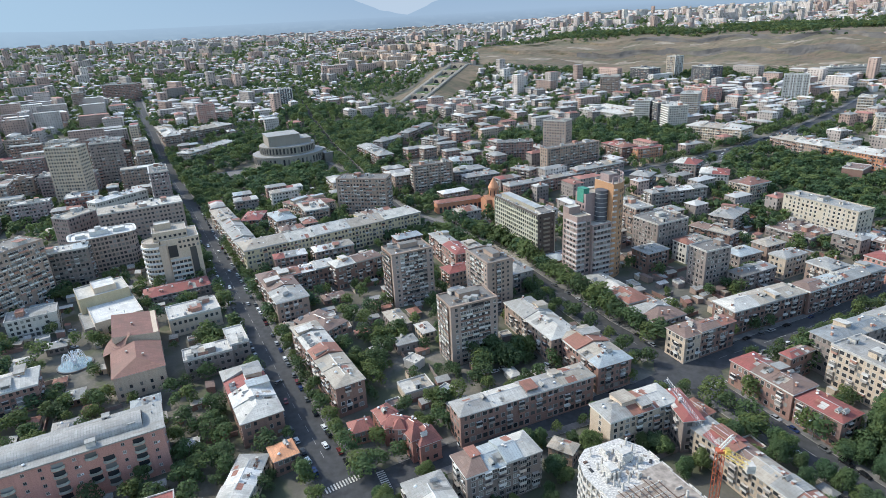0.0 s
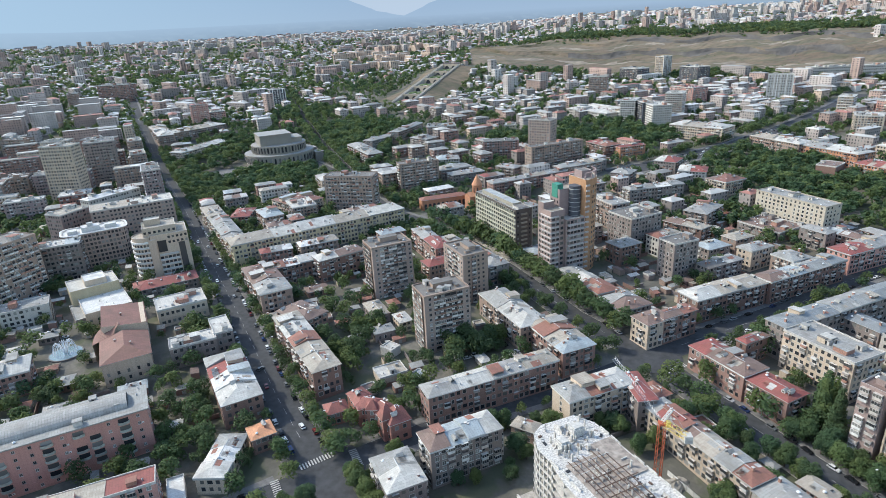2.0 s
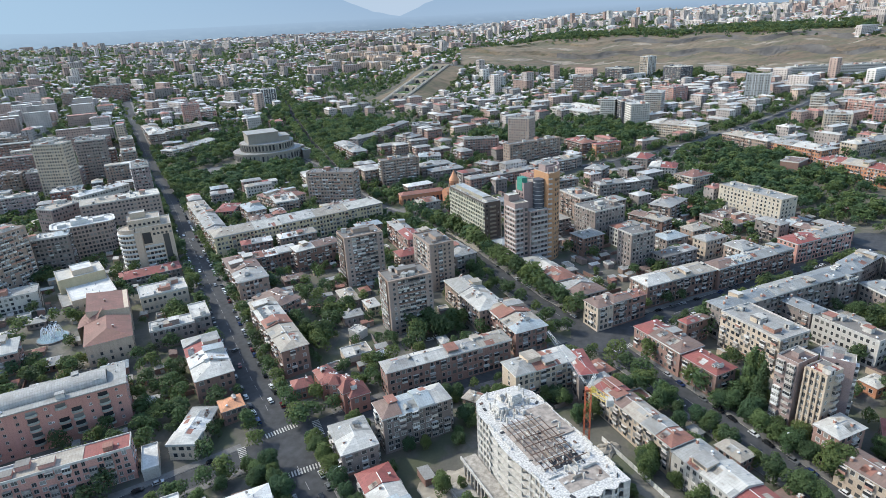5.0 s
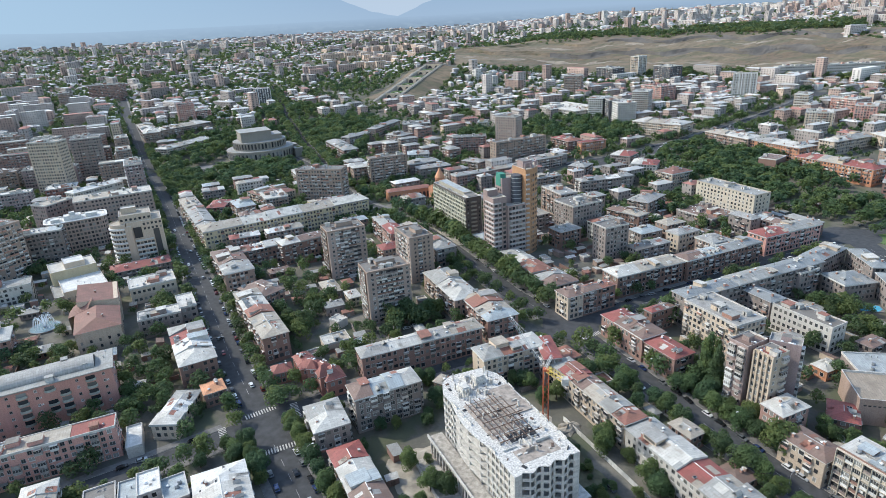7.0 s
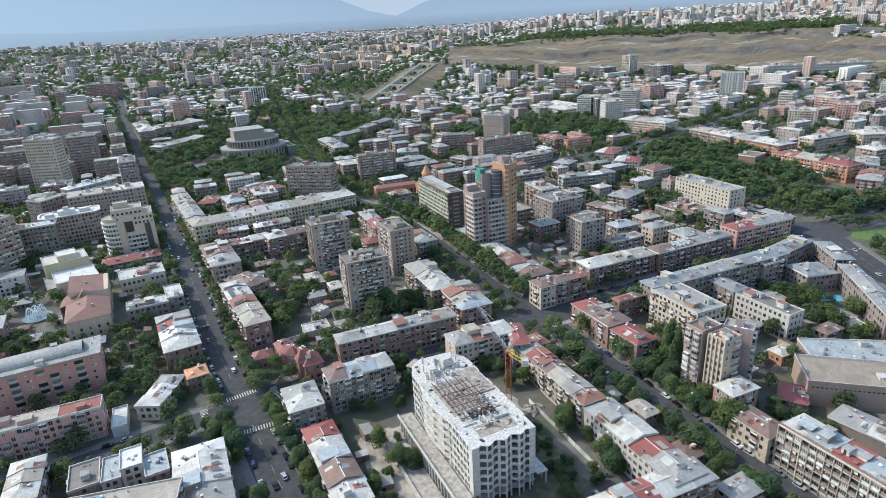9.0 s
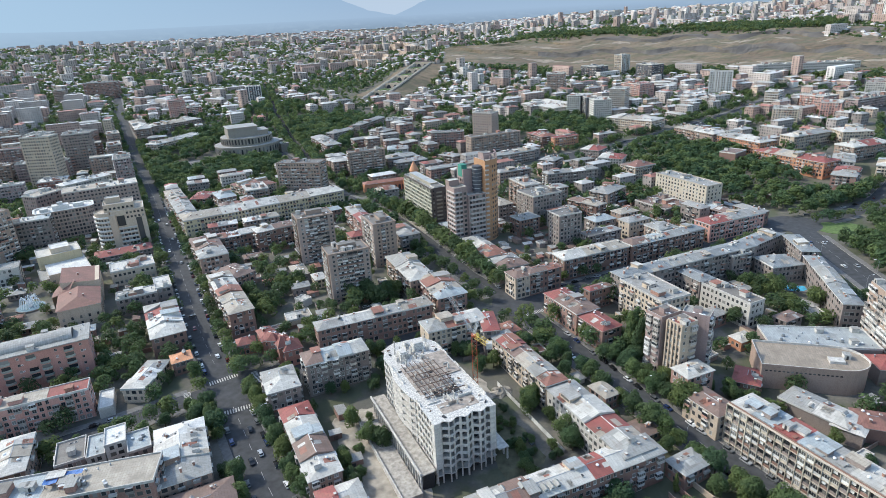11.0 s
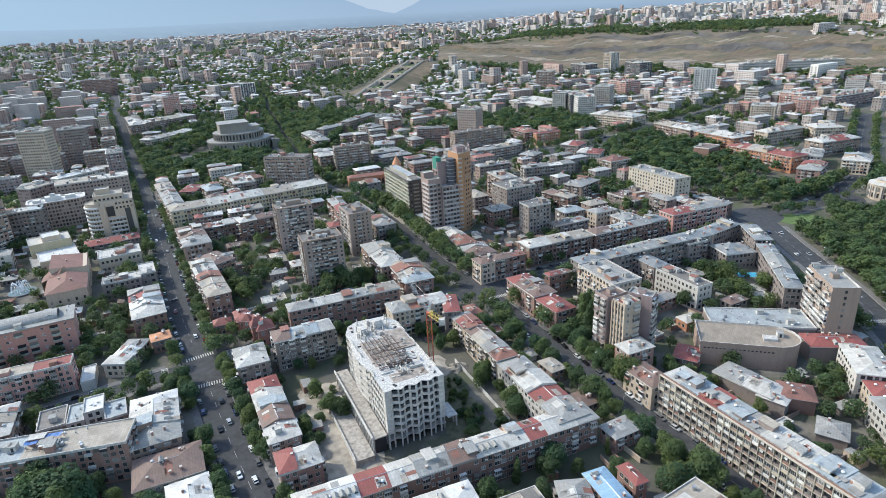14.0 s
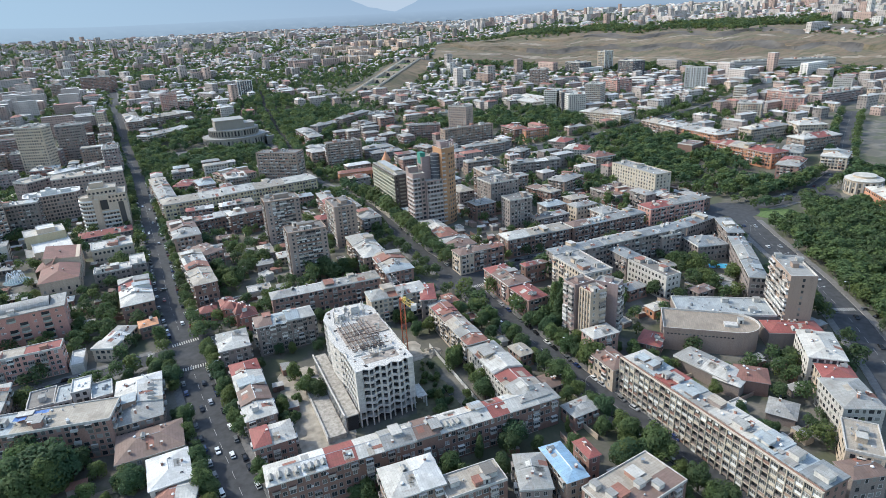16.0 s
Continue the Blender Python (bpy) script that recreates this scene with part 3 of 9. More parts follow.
def building(x, y, ang, L, D, H, wall, roof, cols, floors, near=True, style="", name="apartment_building", label="", seed=0, rise=None, extra=3.0, dormers=()):
    """A house of L by D metres, eaves at H, standing on the sloping ground; roof "hip", "flat" or "vault", its sheets in the colours cols."""
    r = random.Random(seed * 31 + 5)
    PATCHES.clear()
    close = near or math.hypot(x - 60, y) < 215
    a = radians(ang)
    PLACED.append((x, y, L / 2, D / 2, a))
    z = gz(x, y)
    words = list(dict.fromkeys(ROOFW[c] for c in cols))[:3]
    kindw = "roof" if roof == "flat" else "metal roof"
    lab = label or "%s-storey %s house with %s %s %s" % (NUM.get(floors, "tall"), WORDS[wall], "patched" if len(cols) > 1 else "plain", " and ".join(words[:2]), kindw)
    if len(lab.replace("-", " - ").split()) > 13 or len(lab.split()) > 12:
        lab = "%s-storey %s house with a %s %s" % (NUM.get(floors, "tall"), WORDS[wall], words[0], kindw)
    t = thing(name, x, y, z, ang, lab, "building")
    W = "wall_" + wall
    b = Build()
    fh = H / floors
    prof = [(0, -6)]
    if style != "shed":
        prof += [(.12, -6), (.12, .7), (0, .75), (0, fh - .15), (.14, fh - .1), (.14, fh + .08), (0, fh + .1)]
    if roof != "flat":
        prof += [(0, H - .7), (.35, H - .45), (.35, H - .2), (.1, H - .2)]
    prof.append((0 if roof == "flat" else .1, H))
    rings = [[(-L / 2 - o, -D / 2 - o, q), (L / 2 + o, -D / 2 - o, q), (L / 2 + o, D / 2 + o, q), (-L / 2 - o, D / 2 + o, q)] for o, q in prof]
    for lo, hi in zip(rings, rings[1:]):
        for i in range(4):
            j = (i + 1) % 4
            b.face([lo[i], lo[j], hi[j], hi[i]], W)
    b.face(rings[-1], W)
    part("wall", b, t)
    # roof
    n = len(cols)
    tops = []
    cuts = [-L / 2 + L * i / n for i in range(n + 1)]
    for i in range(1, n):
        cuts[i] += r.uniform(-.18, .18) * L / n
    if roof == "hip":
        rise = rise or min(3.2, max(1.0, D * .15))
        for i, c in enumerate(cols):
            tops.append((cuts[i + 1], roof_section(t, cuts[i], cuts[i + 1], D, H + .12, rise * (r.uniform(.75, 1.25) if n > 1 else 1), "roof_" + c, i == 0, i == n - 1, r.choice((0, .1, .25, .45, .7)) if n > 1 else 0)))
        top = lambda px, py: H + rise * (1 - abs(py) / (D / 2 + .55)) + .12
    elif roof == "vault":
        b = Build()
        b.box(-L / 2 - .8, -D / 2 - .8, H, L / 2 + .8, D / 2 + .8, H + .5, "roof_" + cols[0])
        k = 10
        w, x0, x1 = D * .3, -L / 2 + 1, L / 2 - D * .35
        arc = [(w * math.cos(math.pi * i / k), H + .5 + w * .55 * math.sin(math.pi * i / k)) for i in range(k + 1)]
        for (ya, za), (yb, zb) in zip(arc, arc[1:]):
            b.face([(x0, yb, zb), (x1, yb, zb), (x1, ya, za), (x0, ya, za)], "roof_grey")
        b.face([(x1, yy, zz) for yy, zz in arc], "dark")
        b.face([(x0, yy, zz) for yy, zz in arc][::-1], "roof_grey")
        tops.append((L, part("roof", b, t)))
        top = lambda px, py: H + .5
    else:
        for i, c in enumerate(cols):
            b = Build()
            e0, e1 = cuts[i], cuts[i + 1]
            lift = r.choice((0, 0, .15, .35)) if n > 1 else 0
            b.box(e0 + .0, -D / 2, H - .02, e1, D / 2, H + .12 + lift, "roof_" + c)
            tops.append((e1, part("roof", b, t)))
        b = Build()
        ph = .75
        for q in ((-L / 2 - .12, -D / 2 - .12, L / 2 + .12, -D / 2 + .2), (-L / 2 - .12, D / 2 - .2, L / 2 + .12, D / 2 + .12),
                  (-L / 2 - .12, -D / 2 + .2, -L / 2 + .2, D / 2 - .2), (L / 2 - .2, -D / 2 + .2, L / 2 + .12, D / 2 - .2)):
            b.box(q[0], q[1], H - .3, q[2], q[3], H + ph, W if wall in ("panel", "grid", "officeg") else "concrete")
        part("parapet", b, t)
        top = lambda px, py: H + .12
    # small things on the roof
    if extra:
        kinds = ("chimney", "vent", "dormer", "dish", "chimney", "skylight") if roof == "hip" else ("vent", "tank", "dish", "hatch", "vent", "skylight")
        fit = Build()
        for i in range(int(L * D / 62 * (extra if near else extra * 4.5) / 3) + 1):
            k = r.choice(kinds)
            px, py = r.uniform(-L / 2 + 1.8, L / 2 - 1.8), r.uniform(-D / 2 + 1.6, D / 2 - 1.6)
            rot = (0 if py < 0 else 180) if k == "dormer" else r.choice((0, 90))
            if close:
                part(k, small_mesh(k), next((o for e, o in tops if px < e), tops[-1][1]), m=pose(px, py, top(px, py), 0, 0, rot))
            else:
                add_to(fit, small_mesh(k), pose(px, py, top(px, py), 0, 0, rot))
        if roof == "flat" and L * D > 200 and style != "shed":
            for i in range(1 + int(L * D / (500 if floors > 6 else 230))):
                w, d, h = r.uniform(3, 6), r.uniform(3, min(6, D * .5)), r.uniform(1.6, 3.2)
                px, py = r.uniform(-L / 2 + w, L / 2 - w), r.uniform(-D / 2 + d * .8, D / 2 - d * .8)
                b = Build()
                b.box(px - w / 2, py - d / 2, H, px + w / 2, py + d / 2, H + h, r.choice((W, "concrete", "brick")))
                b.box(px - w / 2 - .2, py - d / 2 - .2, H + h, px + w / 2 + .2, py + d / 2 + .2, H + h + .18, r.choice(("roof_steel", "roof_tan", "roof_asph", "roof_rust", "roof_white")))
                part("lift_room", b, t)
        for f, mt in PATCHES:
            fit.face(f, mt)
        if fit.f:
            part("rooftop_clutter", fit, t, kind="stuff")
        if roof == "hip" and L > 26 and floors > 2:
            for i in range(r.randrange(1, 2 + int(L / 30))):
                w, d, h = r.uniform(3.5, 7), D * r.uniform(.35, .6), rise + r.uniform(.3, 1.3)
                px, py = r.uniform(-L / 2 + w + 2, L / 2 - w - 2), r.choice((-1, 1)) * (D / 2 - d / 2 - r.uniform(.2, 1.5))
                b = Build()
                b.box(px - w / 2, py - d / 2, H, px + w / 2, py + d / 2, H + h, r.choice((W, "concrete", "wall_cream")))
                s_, m_ = (-1 if py < 0 else 1), "roof_" + r.choice(("white", "steel", "tan", "rust", "blue", "grey"))
                e = [(px - w / 2 - .3, py - d / 2 - .3), (px + w / 2 + .3, py - d / 2 - .3), (px + w / 2 + .3, py + d / 2 + .3), (px - w / 2 - .3, py + d / 2 + .3)]
                b.face([(u, v, H + h + .06 + (.5 if (v - py) * s_ < 0 else 0)) for u, v in e], m_)
                b.face([(u, py + s_ * (d / 2 + .02), H + h - 1.5 + q) for u, q in ((px - w / 2 + .5, 0), (px + w / 2 - .5, 0), (px + w / 2 - .5, 1.1), (px - w / 2 + .5, 1.1))][::-s_], "pane_many")
                part("attic_room", b, t)
        for c in dormers:
            e0, e1 = cuts[c], cuts[c + 1]
            for i in range(4):
                part("dormer", small_mesh("dormer"), tops[c][1], m=pose(e0 + (e1 - e0) * (i + .5) / 4, -D * .3, top(0, -D * .3)))
    if style == "bands":
        for k in range(1, floors + 1):
            b = Build()
            for q in ((-L / 2 - 1.0, -D / 2 - 1.0, L / 2 + .1, -D / 2 - .002), (-L / 2 - 1.0, -D / 2 - .002, -L / 2 - .002, D / 2)):
                b.box(q[0], q[1], k * fh - .15, q[2], q[3], k * fh + .45, "band_rose" if wall == "rose" else "balcony_white")
            part("balcony_band", b, t, "pale balcony parapet")
    if style == "piers":
        n = max(4, int(L / 4))
        b = Build()
        b.box(-.6, -.7, -4, .6, -.002, H + .6, "balcony_white" if wall != "grid" else "concrete")
        for i in range(n + 1):
            part("pier", shared(("facade_pier", H), b), t, "tall pale facade pier", m=pose(-L / 2 + L * i / n, -D / 2, 0))
    # windows and balconies
    if style == "shed":
        return t
    sides = ((0, L, -D / 2), (180, L, -D / 2), (90, D, -L / 2), (270, D, -L / 2))
    many = Build()
    for rot, W_, off in sides:
        na = a + radians(rot - 90)
        front = math.cos(na) * .3 + math.sin(na) * -.95 > -.45      # faces the valley side
        m = pose(0, 0, 0, 0, 0, rot)
        step = {"panel": 3.0, "officeg": 3.0, "pinkgrid": 2.9, "grid": 3.4}.get(wall, 2.75) if style != "bow" else 5.2
        if style == "blank" and rot in (90, 270) or style == "blankl" and rot == 270 or style == "blankr" and rot == 90:
            xs = facade_slots(W_, W_ * .35, 4.0) if W_ > 8 else []
        else:
            xs = facade_slots(W_, 1.0, step)
        nb = len(xs)
        bal = set()
        if front and style != "nobalc" and nb >= 4:
            if wall == "panel" or style == "balc":
                bal = {i for i in range(nb) if i % 4 or style == "balc" and 0 < i < nb - 1}
            elif wall == "hotel" and style == "bow":
                bal = {i for i in range(nb) if "WBWBBWBWWB"[(nb - 1 - i) % 10] == "B"}
            elif wall not in ("officeg", "grid", "pinkgrid", "white"):
                ph = r.randrange(5)
                bal = {i for i in range(nb) if (i + ph) % 5 in (1, 3)}
        for fl in range(floors):
            z0 = fl * fh + fh * .3
            for i, px in enumerate(xs):
                if r.random() < .04:
                    continue
                wz, hz = r.choice(((1.45, 1.7), (1.45, 1.7), (1.45, 1.7), (1.9, 1.6), (1.1, 1.7)))
                if style == "bow":
                    wz, hz = 1.0, 1.15
                if wall == "officeg":
                    wz, hz = 2.0, 2.0
                if wall == "pinkgrid":
                    wz, hz = 1.6, 1.5
                if fl == 0 and floors > 3 and style != "bow":
                    wz, hz = 1.9, 2.0
                if near and front:
                    if i in bal and fl > 0 and (style == "bow" or r.random() < (.8 if wall == "panel" else .55)):
                        if style == "bow":
                            part("balcony", curved_balcony_mesh(4.3), t, m=m @ pose(px, off, fl * fh + .1))
                        else:
                            part("balcony", balcony_mesh(2.7, r.choice(("open", "glazed", "glazed", "white"))), t, m=m @ pose(px, off, fl * fh + .2))
                        continue
                    part("window", window_mesh(wz, hz), t, m=m @ pose(px, off, z0))
                    if r.random() < .06:
                        part("aircon", small_mesh("aircon"), t, m=m @ pose(px + 1.2, off, z0 + .2))
                else:
                    c, s = math.cos(radians(rot)), math.sin(radians(rot))
                    q = [(px - wz / 2, z0), (px + wz / 2, z0), (px + wz / 2, z0 + hz), (px - wz / 2, z0 + hz)]
                    yo = off - .05
                    many.face([(u * c - yo * s, u * s + yo * c, w) for u, w in q], "pane_many")
                    if front and (wall == "officeg" or r.random() < .5):
                        yf = off - .03
                        many.face([(u * c - yf * s, u * s + yf * c, w) for u, w in ((px - wz / 2 - .14, z0 - .14), (px + wz / 2 + .14, z0 - .14), (px + wz / 2 + .14, z0 + hz + .14), (px - wz / 2 - .14, z0 + hz + .14))], "frame")
                    if i in bal and fl > 0 and r.random() < .75:
                        for (u0, w0, u1, w1, y0, y1) in ((px - 1.3, fl * fh + .1, px + 1.3, fl * fh + 1.15, off - 1.0, off - .95),):
                            many.face([(u * c - y0 * s, u * s + y0 * c, w) for u, w in ((u0, w0), (u1, w0), (u1, w1), (u0, w1))], "balcony")
                            mt = r.choice(("balcony", "balcony", "balcony_white", "brick"))
                            many.m[-1] = many.slot(mt)
                            for ue in (u0, u1):
                                many.face([(ue * c - v * s, ue * s + v * c, w) for v, w in ((y0, w0), (off, w0), (off, w1), (y0, w1))], mt)
                            if r.random() < .55:
                                many.face([(u * c - y0 * s, u * s + y0 * c, w) for u, w in ((u0, w1), (u1, w1), (u1, w1 + 1.2), (u0, w1 + 1.2))], "pane_many")
                                w1 += 1.3
                            many.face([(u * c - v * s, u * s + v * c, w1) for u, v in ((u0, y0), (u1, y0), (u1, off), (u0, off))], "concrete")
    if many.f:
        part("glazing", many, t, kind="stuff")
    return t

# ---- the houses: x, y, turn, length, depth, eaves height ----
building(14.1, 210.0, -154.0, 62.3, 10.4, 14.0, "pink", "hip", ("tan","grey","white","grey",), 4, near=False, extra=1.0, seed=0)
building(26.6, 272.0, -63.2, 45.4, 15.9, 13.0, "tan", "hip", ("steel","white",), 4, near=False, extra=1.0, seed=1)
building(47.9, 244.0, -63.9, 33.9, 17.7, 13.0, "pink", "hip", ("tan","rust","tan","blue",), 4, near=False, extra=1.0, seed=2)
building(-77.2, 240.6, -56.5, 64.5, 13.2, 14.0, "brown", "hip", ("tan","white","rust","tan","tan",), 4, near=False, extra=1.0, dormers=(1,), seed=3)
building(-118.0, 308.8, -57.3, 35.9, 18.2, 14.0, "tan", "hip", ("brown","steel",), 4, near=False, extra=1.0, seed=4)
building(-87.9, 273.5, -37.4, 23.7, 16.5, 12.0, "pink", "hip", ("brown",), 4, near=False, extra=1.0, seed=5)
building(-104.7, 215.0, 122.7, 45.5, 17.0, 11.0, "brown", "hip", ("white","bright","red","steel",), 3, near=False, style="nobalc", extra=1.0, seed=6)
building(-138.4, 247.9, 29.6, 22.4, 12.3, 11.0, "grey", "flat", ("white",), 3, near=False, style="nobalc", extra=1.0, seed=7)
building(-129.4, 262.0, 122.4, 20.2, 9.3, 11.0, "grey", "flat", ("white",), 3, near=False, style="nobalc", extra=1.0, seed=8)
building(-80.4, 182.5, 33.7, 9.3, 9.5, 7.0, "pink", "hip", ("orange",), 2, near=False, style="nobalc", extra=1.0, seed=9)
building(-91.0, 168.3, 91.4, 25.0, 11.0, 6.6, "cream", "hip", ("white", "bright", "steel"), 2, near=False, style="nobalc", extra=1.0, seed=10)
building(-170.6, 162.6, 31.4, 96.8, 18.7, 20.8, "hotel", "vault", ("steel",), 6, style="bow", seed=12)
building(-140.8, 133.1, 27.5, 76.2, 9.7, 14.9, "hotel", "flat", ("cream", "blue", "tan", "red"), 5, seed=13)
building(-92.8, 113.5, 120.5, 15.6, 10.4, 9.0, "grey", "flat", ("asph",), 3, near=False, extra=1.0, seed=14)
building(-102.2, 152.4, -61.4, 16.0, 6.0, 4.6, "white", "flat", ("bright",), 1, near=False, style="shed", extra=0.0, seed=233)
building(-111.6, 107.8, 118.0, 24.0, 11.0, 12.0, "tan", "hip", ("white", "tan", "white"), 4, near=False, extra=1.0, seed=232)
building(-83.9, 116.7, 118.2, 15.0, 6.6, 9.0, "white", "flat", ("blue",), 3, near=False, extra=1.0, seed=15)
building(-76.9, 119.1, 120.2, 12.5, 7.6, 12.0, "white", "flat", ("bright",), 4, near=False, extra=1.0, seed=16)
building(-67.1, 118.3, 122.9, 13.5, 8.3, 10.0, "grey", "flat", ("blue",), 3, near=False, extra=1.0, seed=17)
building(-85.0, 85.9, 16.0, 79.6, 15.4, 17.0, "pink", "flat", ("white","blue","tan","tan",), 6, near=False, extra=1.0, seed=18)
building(-46.6, 112.4, 118.5, 37.0, 18.5, 10.0, "tan", "hip", ("steel", "white", "bright"), 3, near=False, extra=1.0, dormers=(1,), seed=19)
building(-28.8, 87.5, 28.9, 24.3, 18.7, 8.0, "cream", "hip", ("brown",), 2, seed=20)
building(-13.5, 72.6, 121.0, 18.8, 14.4, 8.0, "white", "hip", ("bright",), 2, seed=21)
building(-6.0, 63.5, 14.6, 13.4, 9.5, 6.0, "pink", "hip", ("rust","white",), 2, seed=22)
building(-20.1, 154.8, 117.4, 19.2, 14.1, 12.0, "grey", "hip", ("white","steel",), 4, near=False, extra=1.0, seed=23)
building(1.8, 170.2, 27.8, 29.2, 12.1, 16.0, "grey", "hip", ("brown","blue","blue","white",), 6, seed=24)
building(1.4, 120.3, -60.2, 49.1, 12.4, 9.0, "tan", "hip", ("red","white","brown","white",), 3, seed=25)
building(21.6, 88.8, 28.4, 15.4, 12.6, 10.0, "pink", "hip", ("red","white",), 3, seed=26)
building(81.3, 86.3, 25.7, 116.1, 10.8, 14.0, "brown", "hip", ("white","bright","red","white","steel","brown","white","white","red","white","steel",), 4, dormers=(0, 1, 6), seed=27)
building(91.0, 170.7, -62.6, 50.8, 10.5, 12.0, "cream", "hip", ("steel","red","brown","tan","steel","rust",), 4, near=False, extra=1.0, seed=28)
building(115.4, 126.5, -62.8, 49.0, 13.5, 13.0, "white", "hip", ("steel","white","red","steel",), 4, seed=29)
building(56.8, 200.2, -154.2, 32.2, 12.7, 14.3, "cream", "hip", ("white","rust","steel",), 5, near=False, style="blankr", extra=1.0, seed=30)
building(74.5, 199.5, -81.0, 20.3, 7.8, 14.0, "grey", "hip", ("red",), 4, near=False, extra=1.0, seed=31)
building(27.5, 186.0, -29.7, 9.7, 6.4, 6.0, "tan", "hip", ("tan",), 2, near=False, extra=1.0, seed=32)
building(163.0, 137.3, -61.5, 17.0, 11.3, 11.0, "cream", "hip", ("brown",), 3, near=False, extra=1.0, seed=34)
building(161.4, 155.3, 26.3, 14.3, 9.5, 14.0, "pink", "hip", ("white",), 4, near=False, extra=1.0, seed=35)
building(95.8, 256.8, 27.9, 16.5, 11.8, 13.6, "cream", "hip", ("brown",), 4, near=False, extra=1.0, seed=36)
building(141.8, 288.4, 25.3, 48.7, 14.0, 13.0, "brown", "hip", ("white","tan","tan",), 4, near=False, extra=1.0, seed=37)
building(193.6, 311.2, 27.4, 61.9, 11.3, 13.0, "brown", "hip", ("brown","blue","steel","zinc",), 4, near=False, extra=1.0, dormers=(1,), seed=38)
building(250.6, 346.1, 26.2, 51.9, 14.3, 13.0, "hotel", "hip", ("red","steel","grey",), 4, near=False, extra=1.0, seed=39)
building(119.4, 222.9, -62.5, 29.8, 14.0, 12.0, "pink", "hip", ("red","brown","brown",), 3, near=False, extra=1.0, seed=40)
building(130.8, 200.9, -60.6, 18.4, 12.1, 12.0, "pink", "hip", ("red",), 3, near=False, extra=1.0, seed=41)
building(136.7, 238.1, 29.5, 15.1, 5.2, 12.0, "brown", "hip", ("red","brown",), 3, near=False, extra=1.0, seed=42)
building(163.0, 222.8, -64.2, 32.6, 18.5, 19.0, "cream", "flat", ("grey",), 6, near=False, extra=1.0, seed=43)
building(192.8, 262.7, 26.1, 100.2, 11.7, 17.0, "grey", "hip", ("zinc","steel","zinc",), 5, near=False, extra=1.0, seed=44)
building(226.7, 274.1, 27.1, 15.4, 7.9, 14.8, "grey", "flat", ("steel",), 5, near=False, extra=1.0, seed=45)
building(192.6, 248.2, -64.6, 19.8, 10.3, 14.0, "grey", "hip", ("zinc",), 4, near=False, extra=1.0, seed=46)
building(205.1, 225.6, -61.2, 31.0, 10.8, 14.0, "white", "flat", ("asph",), 4, near=False, extra=1.0, seed=47)
building(253.0, 302.6, 37.4, 31.0, 12.0, 13.1, "grey", "hip", ("zinc",), 4, near=False, style="nobalc", extra=1.0, seed=48)
building(272.0, 290.5, -94.9, 30.0, 10.0, 13.2, "grey", "hip", ("zinc",), 4, near=False, style="nobalc", extra=1.0, seed=200)
building(250.5, 271.0, 12.0, 20.0, 17.0, 10.0, "grey", "hip", ("zinc", "steel"), 3, near=False, style="nobalc", rise=3.0, extra=1.0, seed=201)
building(262.3, 237.8, -101.3, 66.0, 9.0, 14.1, "grey", "hip", ("zinc","steel","zinc"), 4, near=False, style="nobalc", extra=1.0, seed=49)
building(246.3, 218.9, -83.2, 10.2, 7.6, 4.0, "grey", "flat", ("steel",), 1, near=False, style="shed", extra=1.0, seed=50)
building(230.6, 188.0, -6.1, 47.3, 19.8, 8.0, "grey", "flat", ("steelblue",), 2, near=False, style="shed", extra=1.0, seed=51)
building(256.0, 166.4, -3.9, 24.8, 12.6, 8.0, "grey", "hip", ("red",), 2, near=False, style="shed", extra=1.0, seed=53)
building(256.8, 142.8, 76.0, 24.7, 14.5, 13.0, "white", "hip", ("white",), 4, near=False, extra=1.0, seed=54)
building(250.8, 108.1, -92.7, 20.1, 15.0, 13.0, "white", "hip", ("steel",), 4, near=False, extra=1.0, seed=55)
building(241.6, 83.9, -113.6, 19.5, 11.7, 12.0, "cream", "flat", ("tan",), 3, near=False, extra=1.0, seed=56)
building(234.7, 71.2, 10.9, 13.5, 8.3, 10.0, "grey", "hip", ("brown",), 3, near=False, extra=1.0, seed=57)
building(206.9, 139.1, -53.0, 26.0, 12.0, 6.0, "grey", "hip", ("steel", "white"), 2, near=False, style="shed", extra=1.0, seed=58)
building(222.5, 130.5, -18.0, 13.0, 12.0, 6.6, "brown", "hip", ("redbrown",), 2, near=False, style="shed", extra=1.0, seed=59)
building(212.5, 128.0, -42.0, 11.0, 8.0, 6.2, "grey", "hip", ("white",), 2, near=False, style="shed", extra=1.0, seed=60)
building(227.1, 110.5, -30.5, 10.5, 12.0, 4.0, "grey", "hip", ("steel",), 1, near=False, style="shed", extra=1.0, seed=230)
building(254.0, 124.4, 80.0, 11.0, 13.0, 11.4, "cream", "hip", ("red",), 3, near=False, style="nobalc", extra=1.0, seed=231)
building(80.3, 60.4, 24.0, 19.0, 15.7, 16.0, "tan", "hip", ("white","bright",), 5, seed=61)
building(100.9, 62.6, 25.4, 22.0, 10.9, 13.0, "brown", "flat", ("tan","tan",), 4, seed=62)
building(122.0, 67.2, 96.0, 17.0, 10.6, 12.0, "grey", "hip", ("steel","steel",), 3, seed=63)
building(133.2, 70.9, 113.4, 18.8, 8.2, 13.0, "tan", "hip", ("skyblue",), 4, seed=64)
building(142.8, 79.8, 116.3, 9.7, 4.7, 11.0, "pink", "hip", ("red",), 3, seed=65)
building(155.4, 60.4, 125.4, 17.5, 30.9, 13.0, "brown", "flat", ("brown","tan",), 4, seed=66)
building(-297.1, 314.5, 71.2, 51.2, 22.4, 39.8, "panel", "flat", ("asph",), 11, near=False, style="balc", extra=1.0, seed=67)
